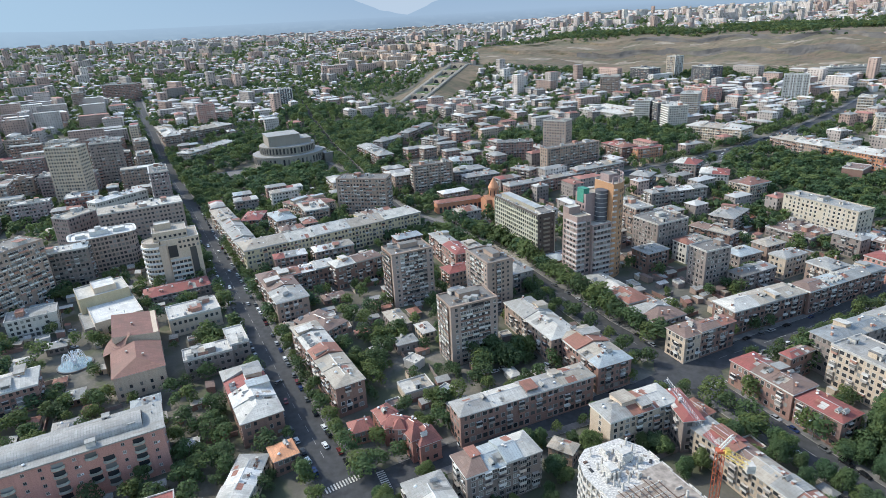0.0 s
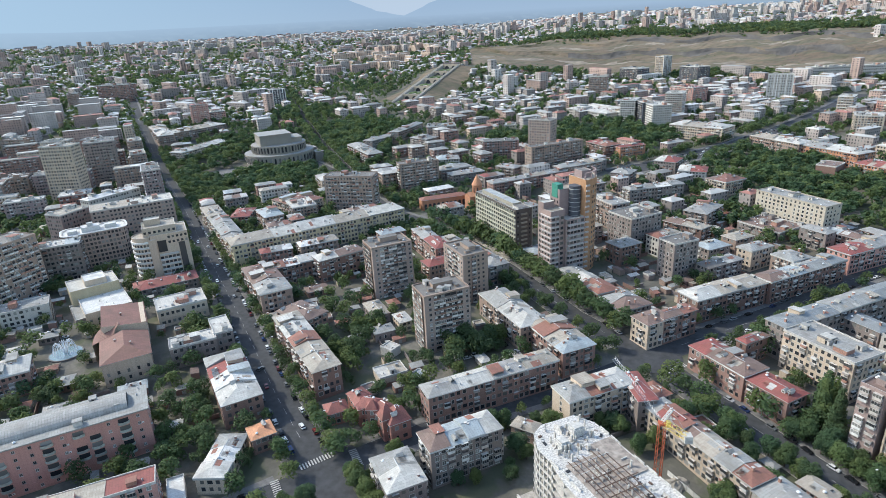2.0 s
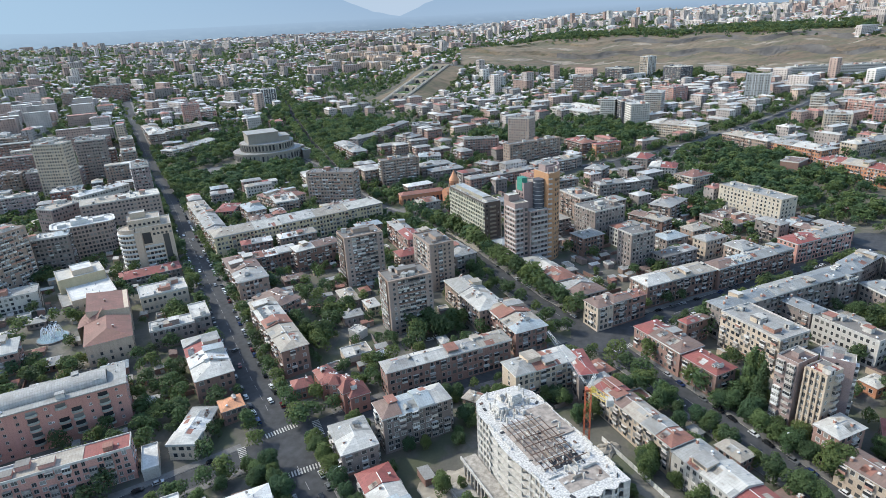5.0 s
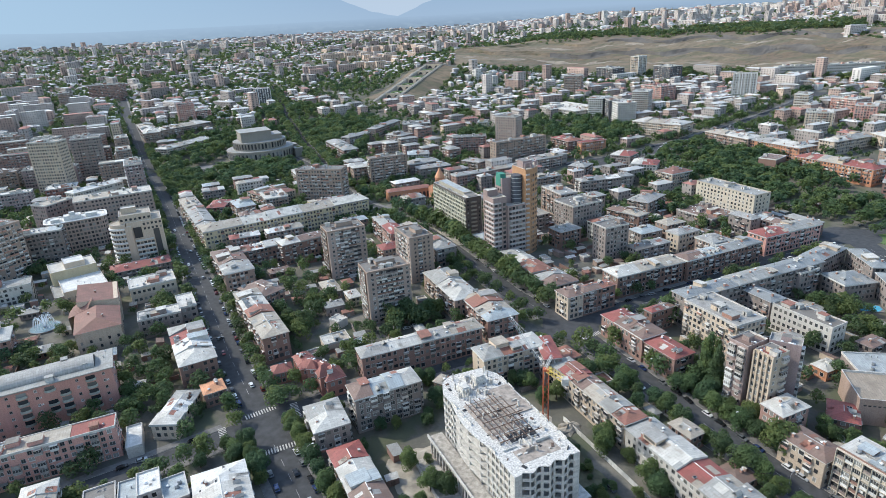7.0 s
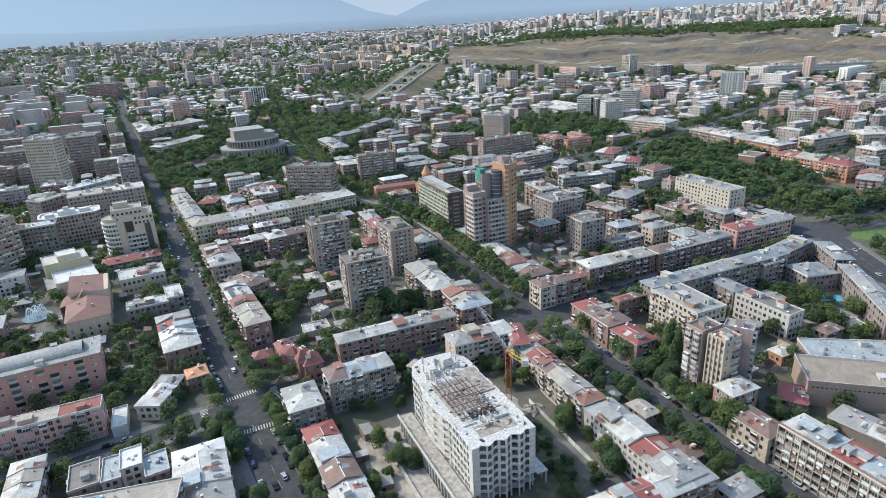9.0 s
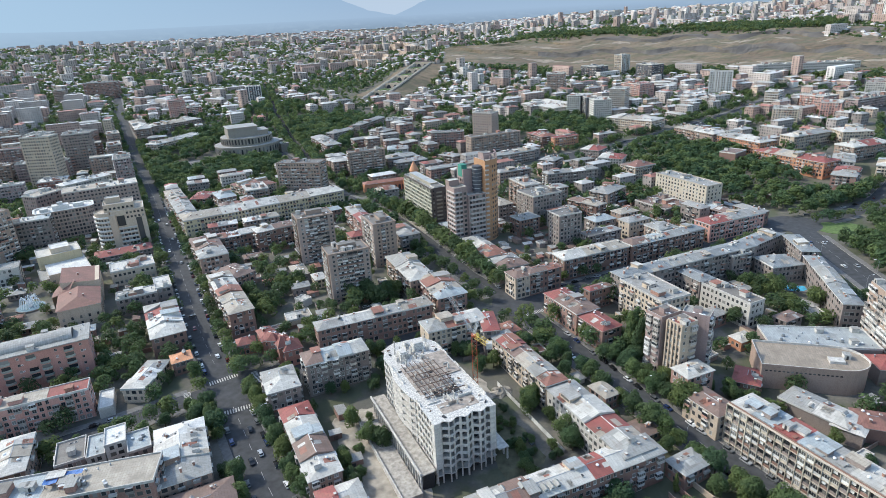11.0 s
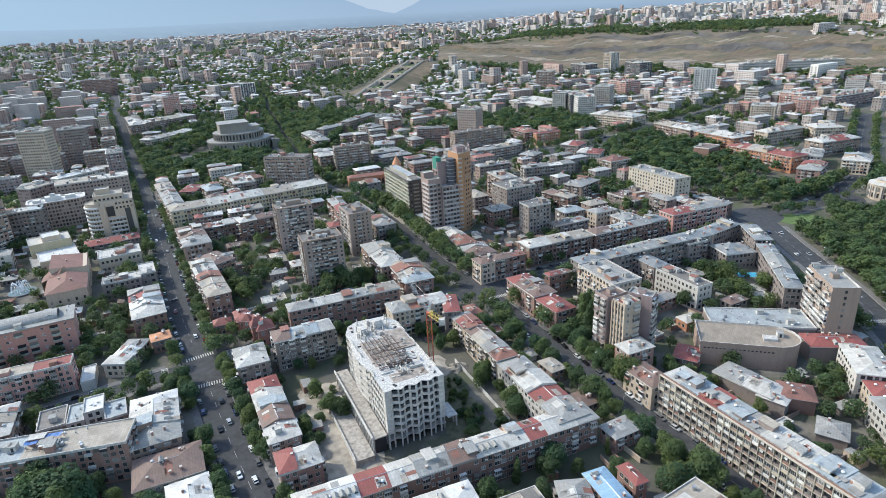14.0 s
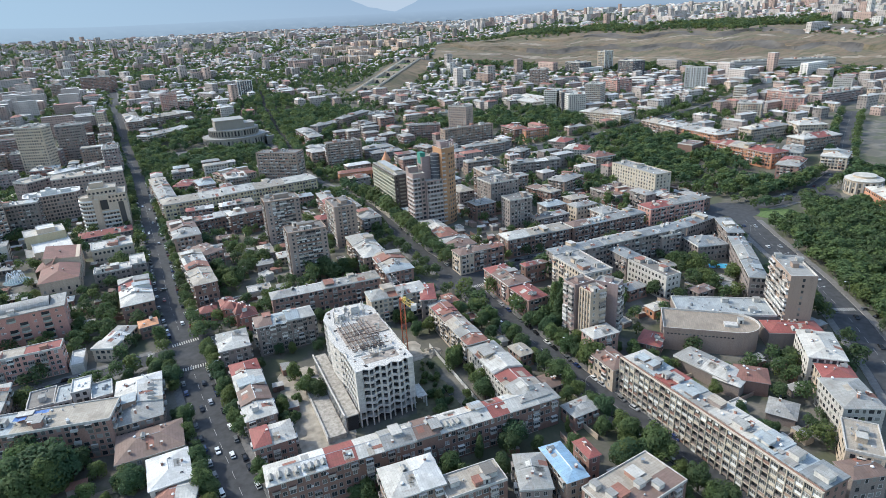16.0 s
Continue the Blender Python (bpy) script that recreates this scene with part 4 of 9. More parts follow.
building(-196.6, 333.0, 33.2, 37.8, 16.4, 6.0, "grey", "hip", ("red",), 2, near=False, extra=1.0, seed=70)
building(-259.3, 288.3, 32.8, 25.1, 14.9, 12.0, "white", "flat", ("steel",), 4, near=False, extra=1.0, seed=72)
building(-167.7, 294.8, 33.5, 27.1, 19.6, 10.0, "cream", "flat", ("white",), 2, near=False, style="nobalc", extra=1.0, seed=75)
building(-112.3, 411.4, 34.8, 135.7, 21.2, 17.0, "yellow", "hip", ("tan","cream","white","tan","cream",), 5, near=False, extra=1.0, seed=76)
building(-194.2, 425.5, -56.4, 128.4, 14.5, 14.0, "cream", "hip", ("tan","grey","steel","grey",), 4, near=False, extra=1.0, seed=77)
building(-164.1, 448.6, -55.6, 28.2, 15.4, 16.0, "tan", "hip", ("blue",), 5, near=False, extra=1.0, seed=78)
building(-195.7, 469.9, 96.8, 25.8, 16.0, 10.0, "red", "hip", ("red",), 3, near=False, extra=1.0, seed=79)
building(-156.8, 502.2, -40.8, 36.1, 31.5, 12.0, "cream", "hip", ("redbrown",), 4, near=False, extra=1.0, seed=80)
building(-147.3, 481.1, 119.4, 30.8, 20.9, 14.0, "tan", "flat", ("white",), 5, near=False, extra=1.0, seed=81)
building(-106.1, 507.3, -7.9, 45.5, 18.2, 31.0, "panel", "flat", ("asph",), 9, near=False, extra=1.0, seed=82)
building(-119.7, 339.3, 32.2, 48.1, 13.3, 13.0, "brown", "hip", ("brown","rust","bright","white",), 4, near=False, extra=1.0, seed=83)
building(-84.3, 350.3, 36.9, 31.9, 13.1, 15.0, "brown", "hip", ("white","brown",), 4, near=False, extra=1.0, seed=84)
building(-24.8, 377.9, -64.3, 47.8, 11.0, 15.0, "pink", "hip", ("steel","red",), 5, near=False, extra=1.0, seed=88)
building(-49.8, 289.0, -61.0, 19.3, 9.3, 5.0, "grey", "hip", ("tan",), 1, near=False, style="nobalc", extra=1.0, seed=89)
building(-33.0, 275.4, -60.7, 11.5, 7.0, 6.0, "cream", "hip", ("white",), 2, near=False, style="nobalc", extra=1.0, seed=90)
building(-42.4, 265.2, 26.3, 10.9, 8.4, 5.0, "grey", "hip", ("steel",), 1, near=False, style="nobalc", extra=1.0, seed=91)
building(-36.2, 248.8, -35.6, 7.7, 6.7, 4.0, "white", "flat", ("white",), 1, near=False, style="shed", extra=1.0, seed=92)
building(-33.4, 228.1, 28.4, 13.8, 10.4, 4.0, "cream", "flat", ("white","tan",), 1, near=False, style="shed", extra=1.0, seed=93)
building(-19.3, 224.4, -41.0, 6.3, 6.1, 4.0, "grey", "flat", ("blue",), 1, near=False, style="shed", extra=1.0, seed=94)
building(131.8, 335.0, 25.5, 18.5, 13.6, 24.0, "grey", "flat", ("asph",), 8, near=False, style="nobalc", extra=1.0, seed=96)
building(119.1, 391.7, 29.6, 27.4, 23.2, 24.0, "grey", "flat", ("asph",), 8, near=False, style="nobalc", extra=1.0, seed=97)
building(111.3, 440.6, -66.8, 31.3, 15.7, 20.0, "tan", "flat", ("steel",), 6, near=False, extra=1.0, seed=98)
building(246.9, 427.3, -62.8, 56.2, 17.2, 20.7, "grid", "flat", ("steel",), 7, near=False, style="nobalc", extra=1.0, seed=99)
building(222.4, 410.5, -59.8, 33.4, 28.8, 6.0, "grey", "flat", ("brown",), 2, near=False, style="blank", extra=1.0, seed=100)
building(182.5, 435.9, 48.2, 30.7, 17.7, 12.0, "tan", "hip", ("grey",), 4, near=False, extra=1.0, seed=101)
building(161.2, 358.6, 26.2, 18.3, 13.4, 11.0, "grey", "hip", ("blue",), 3, near=False, extra=1.0, seed=102)
building(181.2, 368.4, 27.8, 16.5, 11.4, 13.0, "tan", "hip", ("tan",), 4, near=False, extra=1.0, seed=103)
building(-50.6, 561.1, 23.0, 39.8, 12.9, 25.2, "panel", "flat", ("asph",), 9, near=False, extra=1.0, seed=104)
building(88.8, 610.4, 29.9, 65.3, 12.1, 23.6, "panel", "flat", ("asph",), 8, near=False, extra=1.0, seed=105)
building(80.6, 650.4, -30.3, 25.9, 17.1, 40.8, "pinkgrid", "flat", ("asph",), 14, near=False, extra=1.0, seed=106)
building(34.4, 648.9, 2.1, 38.9, 11.7, 20.4, "pink", "flat", ("asph",), 7, near=False, extra=1.0, seed=107)
building(-39.0, 769.9, 5.8, 36.8, 25.6, 16.2, "tan", "flat", ("steel",), 5, near=False, extra=1.0, seed=108)
building(-58.4, 731.0, -39.4, 29.2, 22.3, 11.1, "grey", "hip", ("steel",), 4, near=False, extra=1.0, seed=109)
building(-118.3, 760.3, 58.7, 52.7, 14.8, 12.3, "grey", "hip", ("steel","grey","grey",), 4, near=False, extra=1.0, seed=110)
building(-88.8, 801.8, 69.2, 73.8, 13.7, 11.8, "tan", "hip", ("steel","grey",), 4, near=False, extra=1.0, seed=111)
building(-130.4, 704.8, -60.6, 76.8, 18.9, 12.7, "brown", "hip", ("steel","steel",), 4, near=False, extra=1.0, seed=112)
building(-16.5, 586.6, 25.5, 34.1, 15.9, 9.6, "grey", "hip", ("grey","steel",), 3, near=False, extra=1.0, seed=113)
building(-24.2, 626.2, 7.1, 24.0, 20.3, 9.4, "white", "hip", ("blue","grey",), 3, near=False, extra=1.0, seed=114)
building(-3.8, 568.4, 24.8, 34.8, 14.1, 9.6, "grey", "hip", ("grey","grey",), 3, near=False, extra=1.0, seed=115)
building(40.2, 583.3, -37.9, 23.2, 15.2, 9.5, "tan", "hip", ("grey",), 3, near=False, extra=1.0, seed=116)
building(56.0, 541.1, 30.3, 83.7, 11.1, 11.7, "pink", "hip", ("steel","grey","tan","steel",), 4, near=False, extra=1.0, seed=117)
building(110.6, 574.9, 30.0, 57.4, 11.4, 11.5, "grey", "hip", ("steel","grey","steel",), 4, near=False, extra=1.0, seed=118)
building(147.8, 651.6, -63.6, 35.0, 20.7, 11.1, "brown", "hip", ("red","rust",), 4, near=False, extra=1.0, seed=119)
building(51.7, 779.6, 83.6, 21.1, 14.0, 10.7, "yellow", "flat", ("white",), 3, near=False, extra=1.0, seed=120)
building(173.9, 854.5, -58.3, 82.3, 29.7, 10.5, "white", "hip", ("white","white",), 3, near=False, extra=1.0, seed=121)
building(213.1, 813.8, 67.3, 29.9, 18.9, 29.4, "white", "flat", ("white",), 10, near=False, style="bands", extra=1.0, seed=122)
building(239.1, 774.3, -85.1, 35.3, 24.4, 28.2, "white", "flat", ("white",), 10, near=False, style="bands", extra=1.0, seed=123)
building(227.7, 795.3, -82.4, 28.3, 14.5, 29.0, "slate", "flat", ("asph",), 10, near=False, extra=1.0, seed=124)
building(277.6, 828.7, 64.5, 28.9, 22.1, 33.1, "cream", "flat", ("white",), 12, near=False, style="bands", extra=1.0, seed=125)
building(328.9, 931.6, -63.9, 45.6, 29.0, 23.9, "hotel", "flat", ("red",), 8, near=False, extra=1.0, seed=126)
building(356.0, 1166.0, 40.0, 24.0, 18.0, 40.0, "cream", "flat", ("white",), 13, near=False, style="piers", extra=1.0, seed=127)
building(452.0, 911.0, -23.0, 32.0, 16.0, 36.0, "white", "flat", ("white",), 10, near=False, style="piers", extra=1.0, seed=128)
building(301.4, 1156.6, -60.4, 47.3, 27.4, 24.1, "slate", "flat", ("steel",), 8, near=False, extra=1.0, seed=129)
building(395.4, 1109.4, -63.3, 43.4, 27.5, 27.5, "slate", "flat", ("steel",), 8, near=False, extra=1.0, seed=130)
building(212.4, 1028.8, -17.5, 29.0, 28.6, 33.7, "tan", "flat", ("tan",), 12, near=False, extra=1.0, seed=131)
building(269.8, 699.6, -45.8, 63.4, 30.6, 14.4, "cream", "hip", ("white","tan","white",), 5, near=False, extra=1.0, seed=132)
building(323.2, 619.7, -65.7, 59.4, 21.9, 12.8, "tan", "hip", ("tan","white",), 4, near=False, extra=1.0, seed=133)
building(350.8, 572.8, -64.4, 62.9, 24.9, 12.9, "tuff", "hip", ("steel","white",), 4, near=False, extra=1.0, seed=134)
building(320.1, 520.7, 43.2, 21.9, 15.7, 13.2, "brown", "flat", ("brown",), 2, near=False, style="shed", extra=1.0, seed=135)
building(648.0, 1050.0, -4.0, 170.0, 20.0, 17.0, "white", "flat", ("white", "cream", "white"), 4, near=False, style="nobalc", extra=1.0, seed=136)
building(194.4, 862.6, -61.4, 87.1, 29.6, 10.4, "white", "hip", ("cream","white",), 3, near=False, extra=1.0, seed=137)
building(195.2, 571.3, -34.8, 20.8, 22.1, 11.4, "grey", "hip", ("white","red",), 4, near=False, extra=1.0, seed=138)
building(207.7, 537.0, -23.0, 23.9, 21.8, 11.5, "white", "hip", ("white","red",), 4, near=False, extra=1.0, seed=139)
building(224.7, 504.3, -61.6, 21.1, 24.3, 11.6, "cream", "hip", ("brown","redbrown",), 4, near=False, extra=1.0, seed=140)
building(145.8, 541.9, -34.1, 17.5, 19.7, 11.6, "grey", "hip", ("steel",), 4, near=False, extra=1.0, seed=141)
building(111.0, 576.1, 29.8, 41.5, 15.7, 11.4, "tan", "hip", ("steel","tan",), 4, near=False, extra=1.0, seed=142)
building(171.8, 627.0, 22.3, 31.5, 8.3, 13.0, "tuff", "hip", ("red",), 4, near=False, extra=1.0, seed=143)
building(514.9, 744.7, -63.4, 32.1, 29.4, 20.8, "hotel", "flat", ("white",), 7, near=False, extra=1.0, seed=144)
building(504.5, 694.2, 55.5, 29.7, 22.4, 21.0, "hotel", "flat", ("white",), 7, near=False, extra=1.0, seed=145)
building(468.0, 768.0, 52.0, 26.0, 16.0, 26.0, "cream", "flat", ("white",), 8, near=False, style="bands", extra=1.0, seed=146)
building(443.5, 680.6, -27.3, 27.4, 30.1, 19.5, "cream", "flat", ("white",), 7, near=False, extra=1.0, seed=147)
building(628.6, 817.4, 56.7, 28.8, 23.3, 20.3, "white", "flat", ("redbrown",), 7, near=False, extra=1.0, seed=148)
building(575.2, 740.9, 29.6, 81.1, 20.8, 15.4, "mauve", "flat", ("asph",), 5, near=False, extra=1.0, seed=149)
building(415.0, 573.4, 24.6, 54.0, 16.7, 12.8, "cream", "hip", ("white","steel",), 4, near=False, extra=1.0, seed=150)
building(462.2, 575.8, -1.1, 30.3, 23.8, 12.6, "cream", "hip", ("white",), 4, near=False, extra=1.0, seed=151)
building(440.1, 517.9, 22.6, 49.1, 19.7, 12.9, "tan", "hip", ("white","red","white",), 4, near=False, extra=1.0, seed=152)
building(345.2, 587.7, -64.3, 59.2, 18.9, 11.0, "tuff", "hip", ("white",), 4, near=False, extra=1.0, seed=153)
building(365.7, 493.7, -62.2, 71.6, 21.5, 13.2, "tuff", "hip", ("red","tan","red",), 4, near=False, extra=1.0, seed=154)
building(402.2, 480.1, 58.4, 31.9, 17.4, 11.3, "white", "hip", ("steel",), 3, near=False, extra=1.0, seed=155)
building(428.0, 454.4, 55.5, 31.9, 20.6, 11.3, "cream", "hip", ("white","steel",), 4, near=False, extra=1.0, seed=156)
building(381.9, 439.2, 53.4, 32.5, 17.7, 11.5, "pink", "hip", ("steel","red",), 4, near=False, extra=1.0, seed=157)
building(408.1, 337.2, -98.0, 60.0, 15.5, 11.0, "tuff", "hip", ("cream", "bright"), 3, near=False, style="nobalc", extra=1.0, seed=158)
building(-512.6, 694.2, 13.2, 31.3, 19.0, 33.3, "cream", "flat", ("tan",), 11, near=False, extra=1.0, seed=159)
building(-479.3, 727.0, 4.4, 39.6, 19.6, 27.6, "pink", "flat", ("asph",), 9, near=False, extra=1.0, seed=160)
building(-581.7, 715.8, -3.1, 36.3, 16.3, 24.5, "panel", "flat", ("asph",), 8, near=False, extra=1.0, seed=161)
building(-458.9, 620.0, 6.1, 61.5, 14.2, 19.8, "panel", "flat", ("tan","white",), 6, near=False, extra=1.0, seed=162)
building(-507.9, 602.1, 1.2, 40.1, 12.9, 19.6, "panel", "flat", ("asph",), 6, near=False, extra=1.0, seed=163)
building(-395.4, 664.8, 122.4, 33.7, 15.9, 29.7, "tan", "flat", ("tan",), 10, near=False, extra=1.0, seed=165)
building(-440.0, 738.6, 122.8, 31.7, 15.6, 24.3, "tan", "flat", ("tan",), 8, near=False, extra=1.0, seed=166)
building(-418.1, 891.5, 29.4, 25.0, 20.1, 31.1, "hotel", "flat", ("red",), 11, near=False, extra=1.0, seed=167)
building(-400.6, 911.6, 32.6, 23.3, 21.7, 16.5, "hotel", "flat", ("white",), 6, near=False, extra=1.0, seed=168)
building(-688.0, 1133.0, -0.3, 62.4, 25.8, 29.9, "pink", "flat", ("asph",), 10, near=False, extra=1.0, seed=171)
building(-722.6, 1050.4, 121.6, 26.1, 18.1, 26.9, "tan", "flat", ("asph",), 9, near=False, extra=1.0, seed=172)
building(-599.7, 739.5, 34.4, 22.8, 14.8, 20.4, "pink", "flat", ("asph",), 7, near=False, extra=1.0, seed=173)
building(-446.0, 819.6, -56.1, 114.2, 20.6, 11.2, "tan", "hip", ("tan","white",), 4, near=False, extra=1.0, seed=176)
building(-403.0, 836.1, 55.9, 83.2, 29.6, 11.3, "tan", "hip", ("white","tan","white",), 4, near=False, extra=1.0, seed=177)
building(-361.0, 754.5, 70.1, 83.1, 20.2, 11.4, "cream", "hip", ("white","tan","white","white",), 4, near=False, extra=1.0, seed=178)
building(-52.8, 198.0, 25.3, 9.1, 7.8, 6.0, "red", "hip", ("tile",), 2, near=False, style="nobalc", rise=2.6, extra=1.0, seed=185)
building(-37.2, 196.7, -14.9, 11.1, 7.1, 9.0, "red", "hip", ("tile",), 2, near=False, style="nobalc", rise=2.6, extra=1.0, seed=186)
building(-43.7, 204.2, -46.9, 7.9, 7.3, 8.0, "red", "hip", ("tile",), 2, near=False, style="nobalc", rise=2.6, extra=1.0, seed=187)
building(-25.2, 188.1, -59.8, 9.5, 8.8, 9.0, "red", "hip", ("tile",), 2, near=False, style="nobalc", rise=4.5, extra=1.0, seed=188)
building(72.7, 314.2, -63.9, 42.4, 13.8, 8.0, "tan", "hip", ("steel","white","rust",), 2, near=False, extra=1.0, seed=189)
building(88.0, 283.0, -62.7, 20.0, 19.7, 9.0, "grey", "hip", ("steel","brown",), 3, near=False, extra=1.0, seed=190)
building(108.0, 261.1, 28.4, 22.1, 7.9, 14.0, "brown", "hip", ("brown","rust",), 4, near=False, extra=1.0, seed=191)
building(187.8, 161.3, 61.9, 13.5, 10.5, 6.0, "brown", "hip", ("red",), 2, near=False, extra=1.0, seed=192)
building(199.4, 194.8, 26.8, 10.0, 7.3, 5.0, "tuff", "hip", ("cream",), 1, near=False, extra=1.0, seed=193)
building(-225.2, 217.5, 33.1, 34.0, 18.2, 12.0, "pink", "hip", ("white","white",), 4, near=False, extra=1.0, seed=194)
building(-276.3, 442.6, 32.8, 60.9, 24.0, 30.0, "pinkgrid", "flat", ("tan", "cream"), 9, near=False, extra=1.0, seed=210)
building(-327.4, 433.8, 72.2, 25.8, 18.0, 27.0, "rose", "flat", ("tan",), 8, near=False, style="nobalc", extra=1.0, seed=211)
building(-343.6, 519.0, 63.2, 51.7, 14.0, 19.0, "white", "hip", ("bright",), 4, near=False, style="nobalc", extra=1.0, seed=212)
building(-391.8, 537.4, 28.2, 28.4, 22.0, 16.0, "red", "flat", ("bright",), 4, near=False, style="blank", extra=1.0, seed=213)
building(-317.3, 550.7, -60.0, 37.6, 16.0, 36.0, "mauve", "flat", ("asph",), 11, near=False, style="bands", extra=1.0, seed=214)
building(-412.0, 560.0, 4.0, 32.0, 18.0, 60.0, "cream", "flat", ("tan",), 18, near=False, style="nobalc", extra=1.0, seed=215)
building(-413.5, 625.6, 27.6, 30.4, 18.0, 52.0, "grey", "flat", ("asph",), 15, near=False, extra=1.0, seed=216)
building(-438.6, 590.0, 18.9, 54.5, 13.0, 26.0, "mauve", "flat", ("steel",), 8, near=False, extra=1.0, seed=217)
building(-480.6, 573.2, 26.3, 25.5, 13.0, 26.0, "panel", "flat", ("steel",), 8, near=False, extra=1.0, seed=218)
building(-416.8, 500.9, 28.6, 32.5, 13.0, 20.0, "mauve", "flat", ("white",), 6, near=False, extra=1.0, seed=219)
building(157.5, 484.4, 17.3, 51.0, 12.0, 16.5, "grey", "hip", ("grey", "steel", "bright", "steel"), 5, near=False, extra=1.0, seed=220)
building(104.6, 507.6, 24.7, 34.2, 11.0, 13.0, "tan", "hip", ("steel", "grey"), 4, near=False, extra=1.0, seed=221)
building(158.2, 399.5, -49.6, 29.6, 12.0, 12.0, "brown", "hip", ("brown", "tan"), 4, near=False, extra=1.0, seed=222)
building(-346.0, 1046.0, 30.0, 26.0, 22.0, 28.0, "slate", "flat", ("white",), 9, near=False, style="piers", extra=1.0, seed=223)

# ---- buildings with a shape of their own ----
def loggia_mesh(w, h, kind):
    """One bay of the grid: a breast wall with glazing in pale frames above it, or an open loggia with washing lines and
    a back painted near black as its shade.
    """
    b = Build()
    front, back = -.62, -.004
    b.box(-w / 2, front - .1, 0, w / 2, front, h * .36, ("wall_grey", "balcony_white", "wall_grid", "wall_brown", "wall_tan")[kind])
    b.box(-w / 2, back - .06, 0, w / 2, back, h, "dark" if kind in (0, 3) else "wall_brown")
    if kind in (0, 3):
        b.box(-.5, back - .1, .1, .45, back - .06, h * .82, "pane")
        b.box(.6, back - .1, h * .36, w / 2 - .15, back - .06, h * .82, "pane")
        b.box(-w / 2, front - .06, h * .36 + .18, w / 2, front - .02, h * .36 + .23, "metal_grey")
        if kind == 3:
            b.box(-w / 2 + .2, front + .12, h * .5, w * .1, front + .15, h * .85, "balcony_white")
    else:
        m = (4, 3, 4, 0, 3)[kind]
        z0, z1 = h * .36, h * (.86 if kind != 2 else .96)
        b.box(-w / 2, front - .07, z0, w / 2, front - .05, z1, "pane")
        for i in range(m + 1):
            u = -w / 2 + .05 + (w - .1) * i / m
            b.box(u - .05, front - .12, z0, u + .05, front - .05, z1, "frame")
        b.box(-w / 2, front - .12, z1 - .08, w / 2, front - .05, z1 + .06, "frame")
        b.box(-w / 2, front - .13, z0 - .05, w / 2, front - .05, z0 + .05, "frame")
    return shared(("loggia", round(w, 2), kind), b)


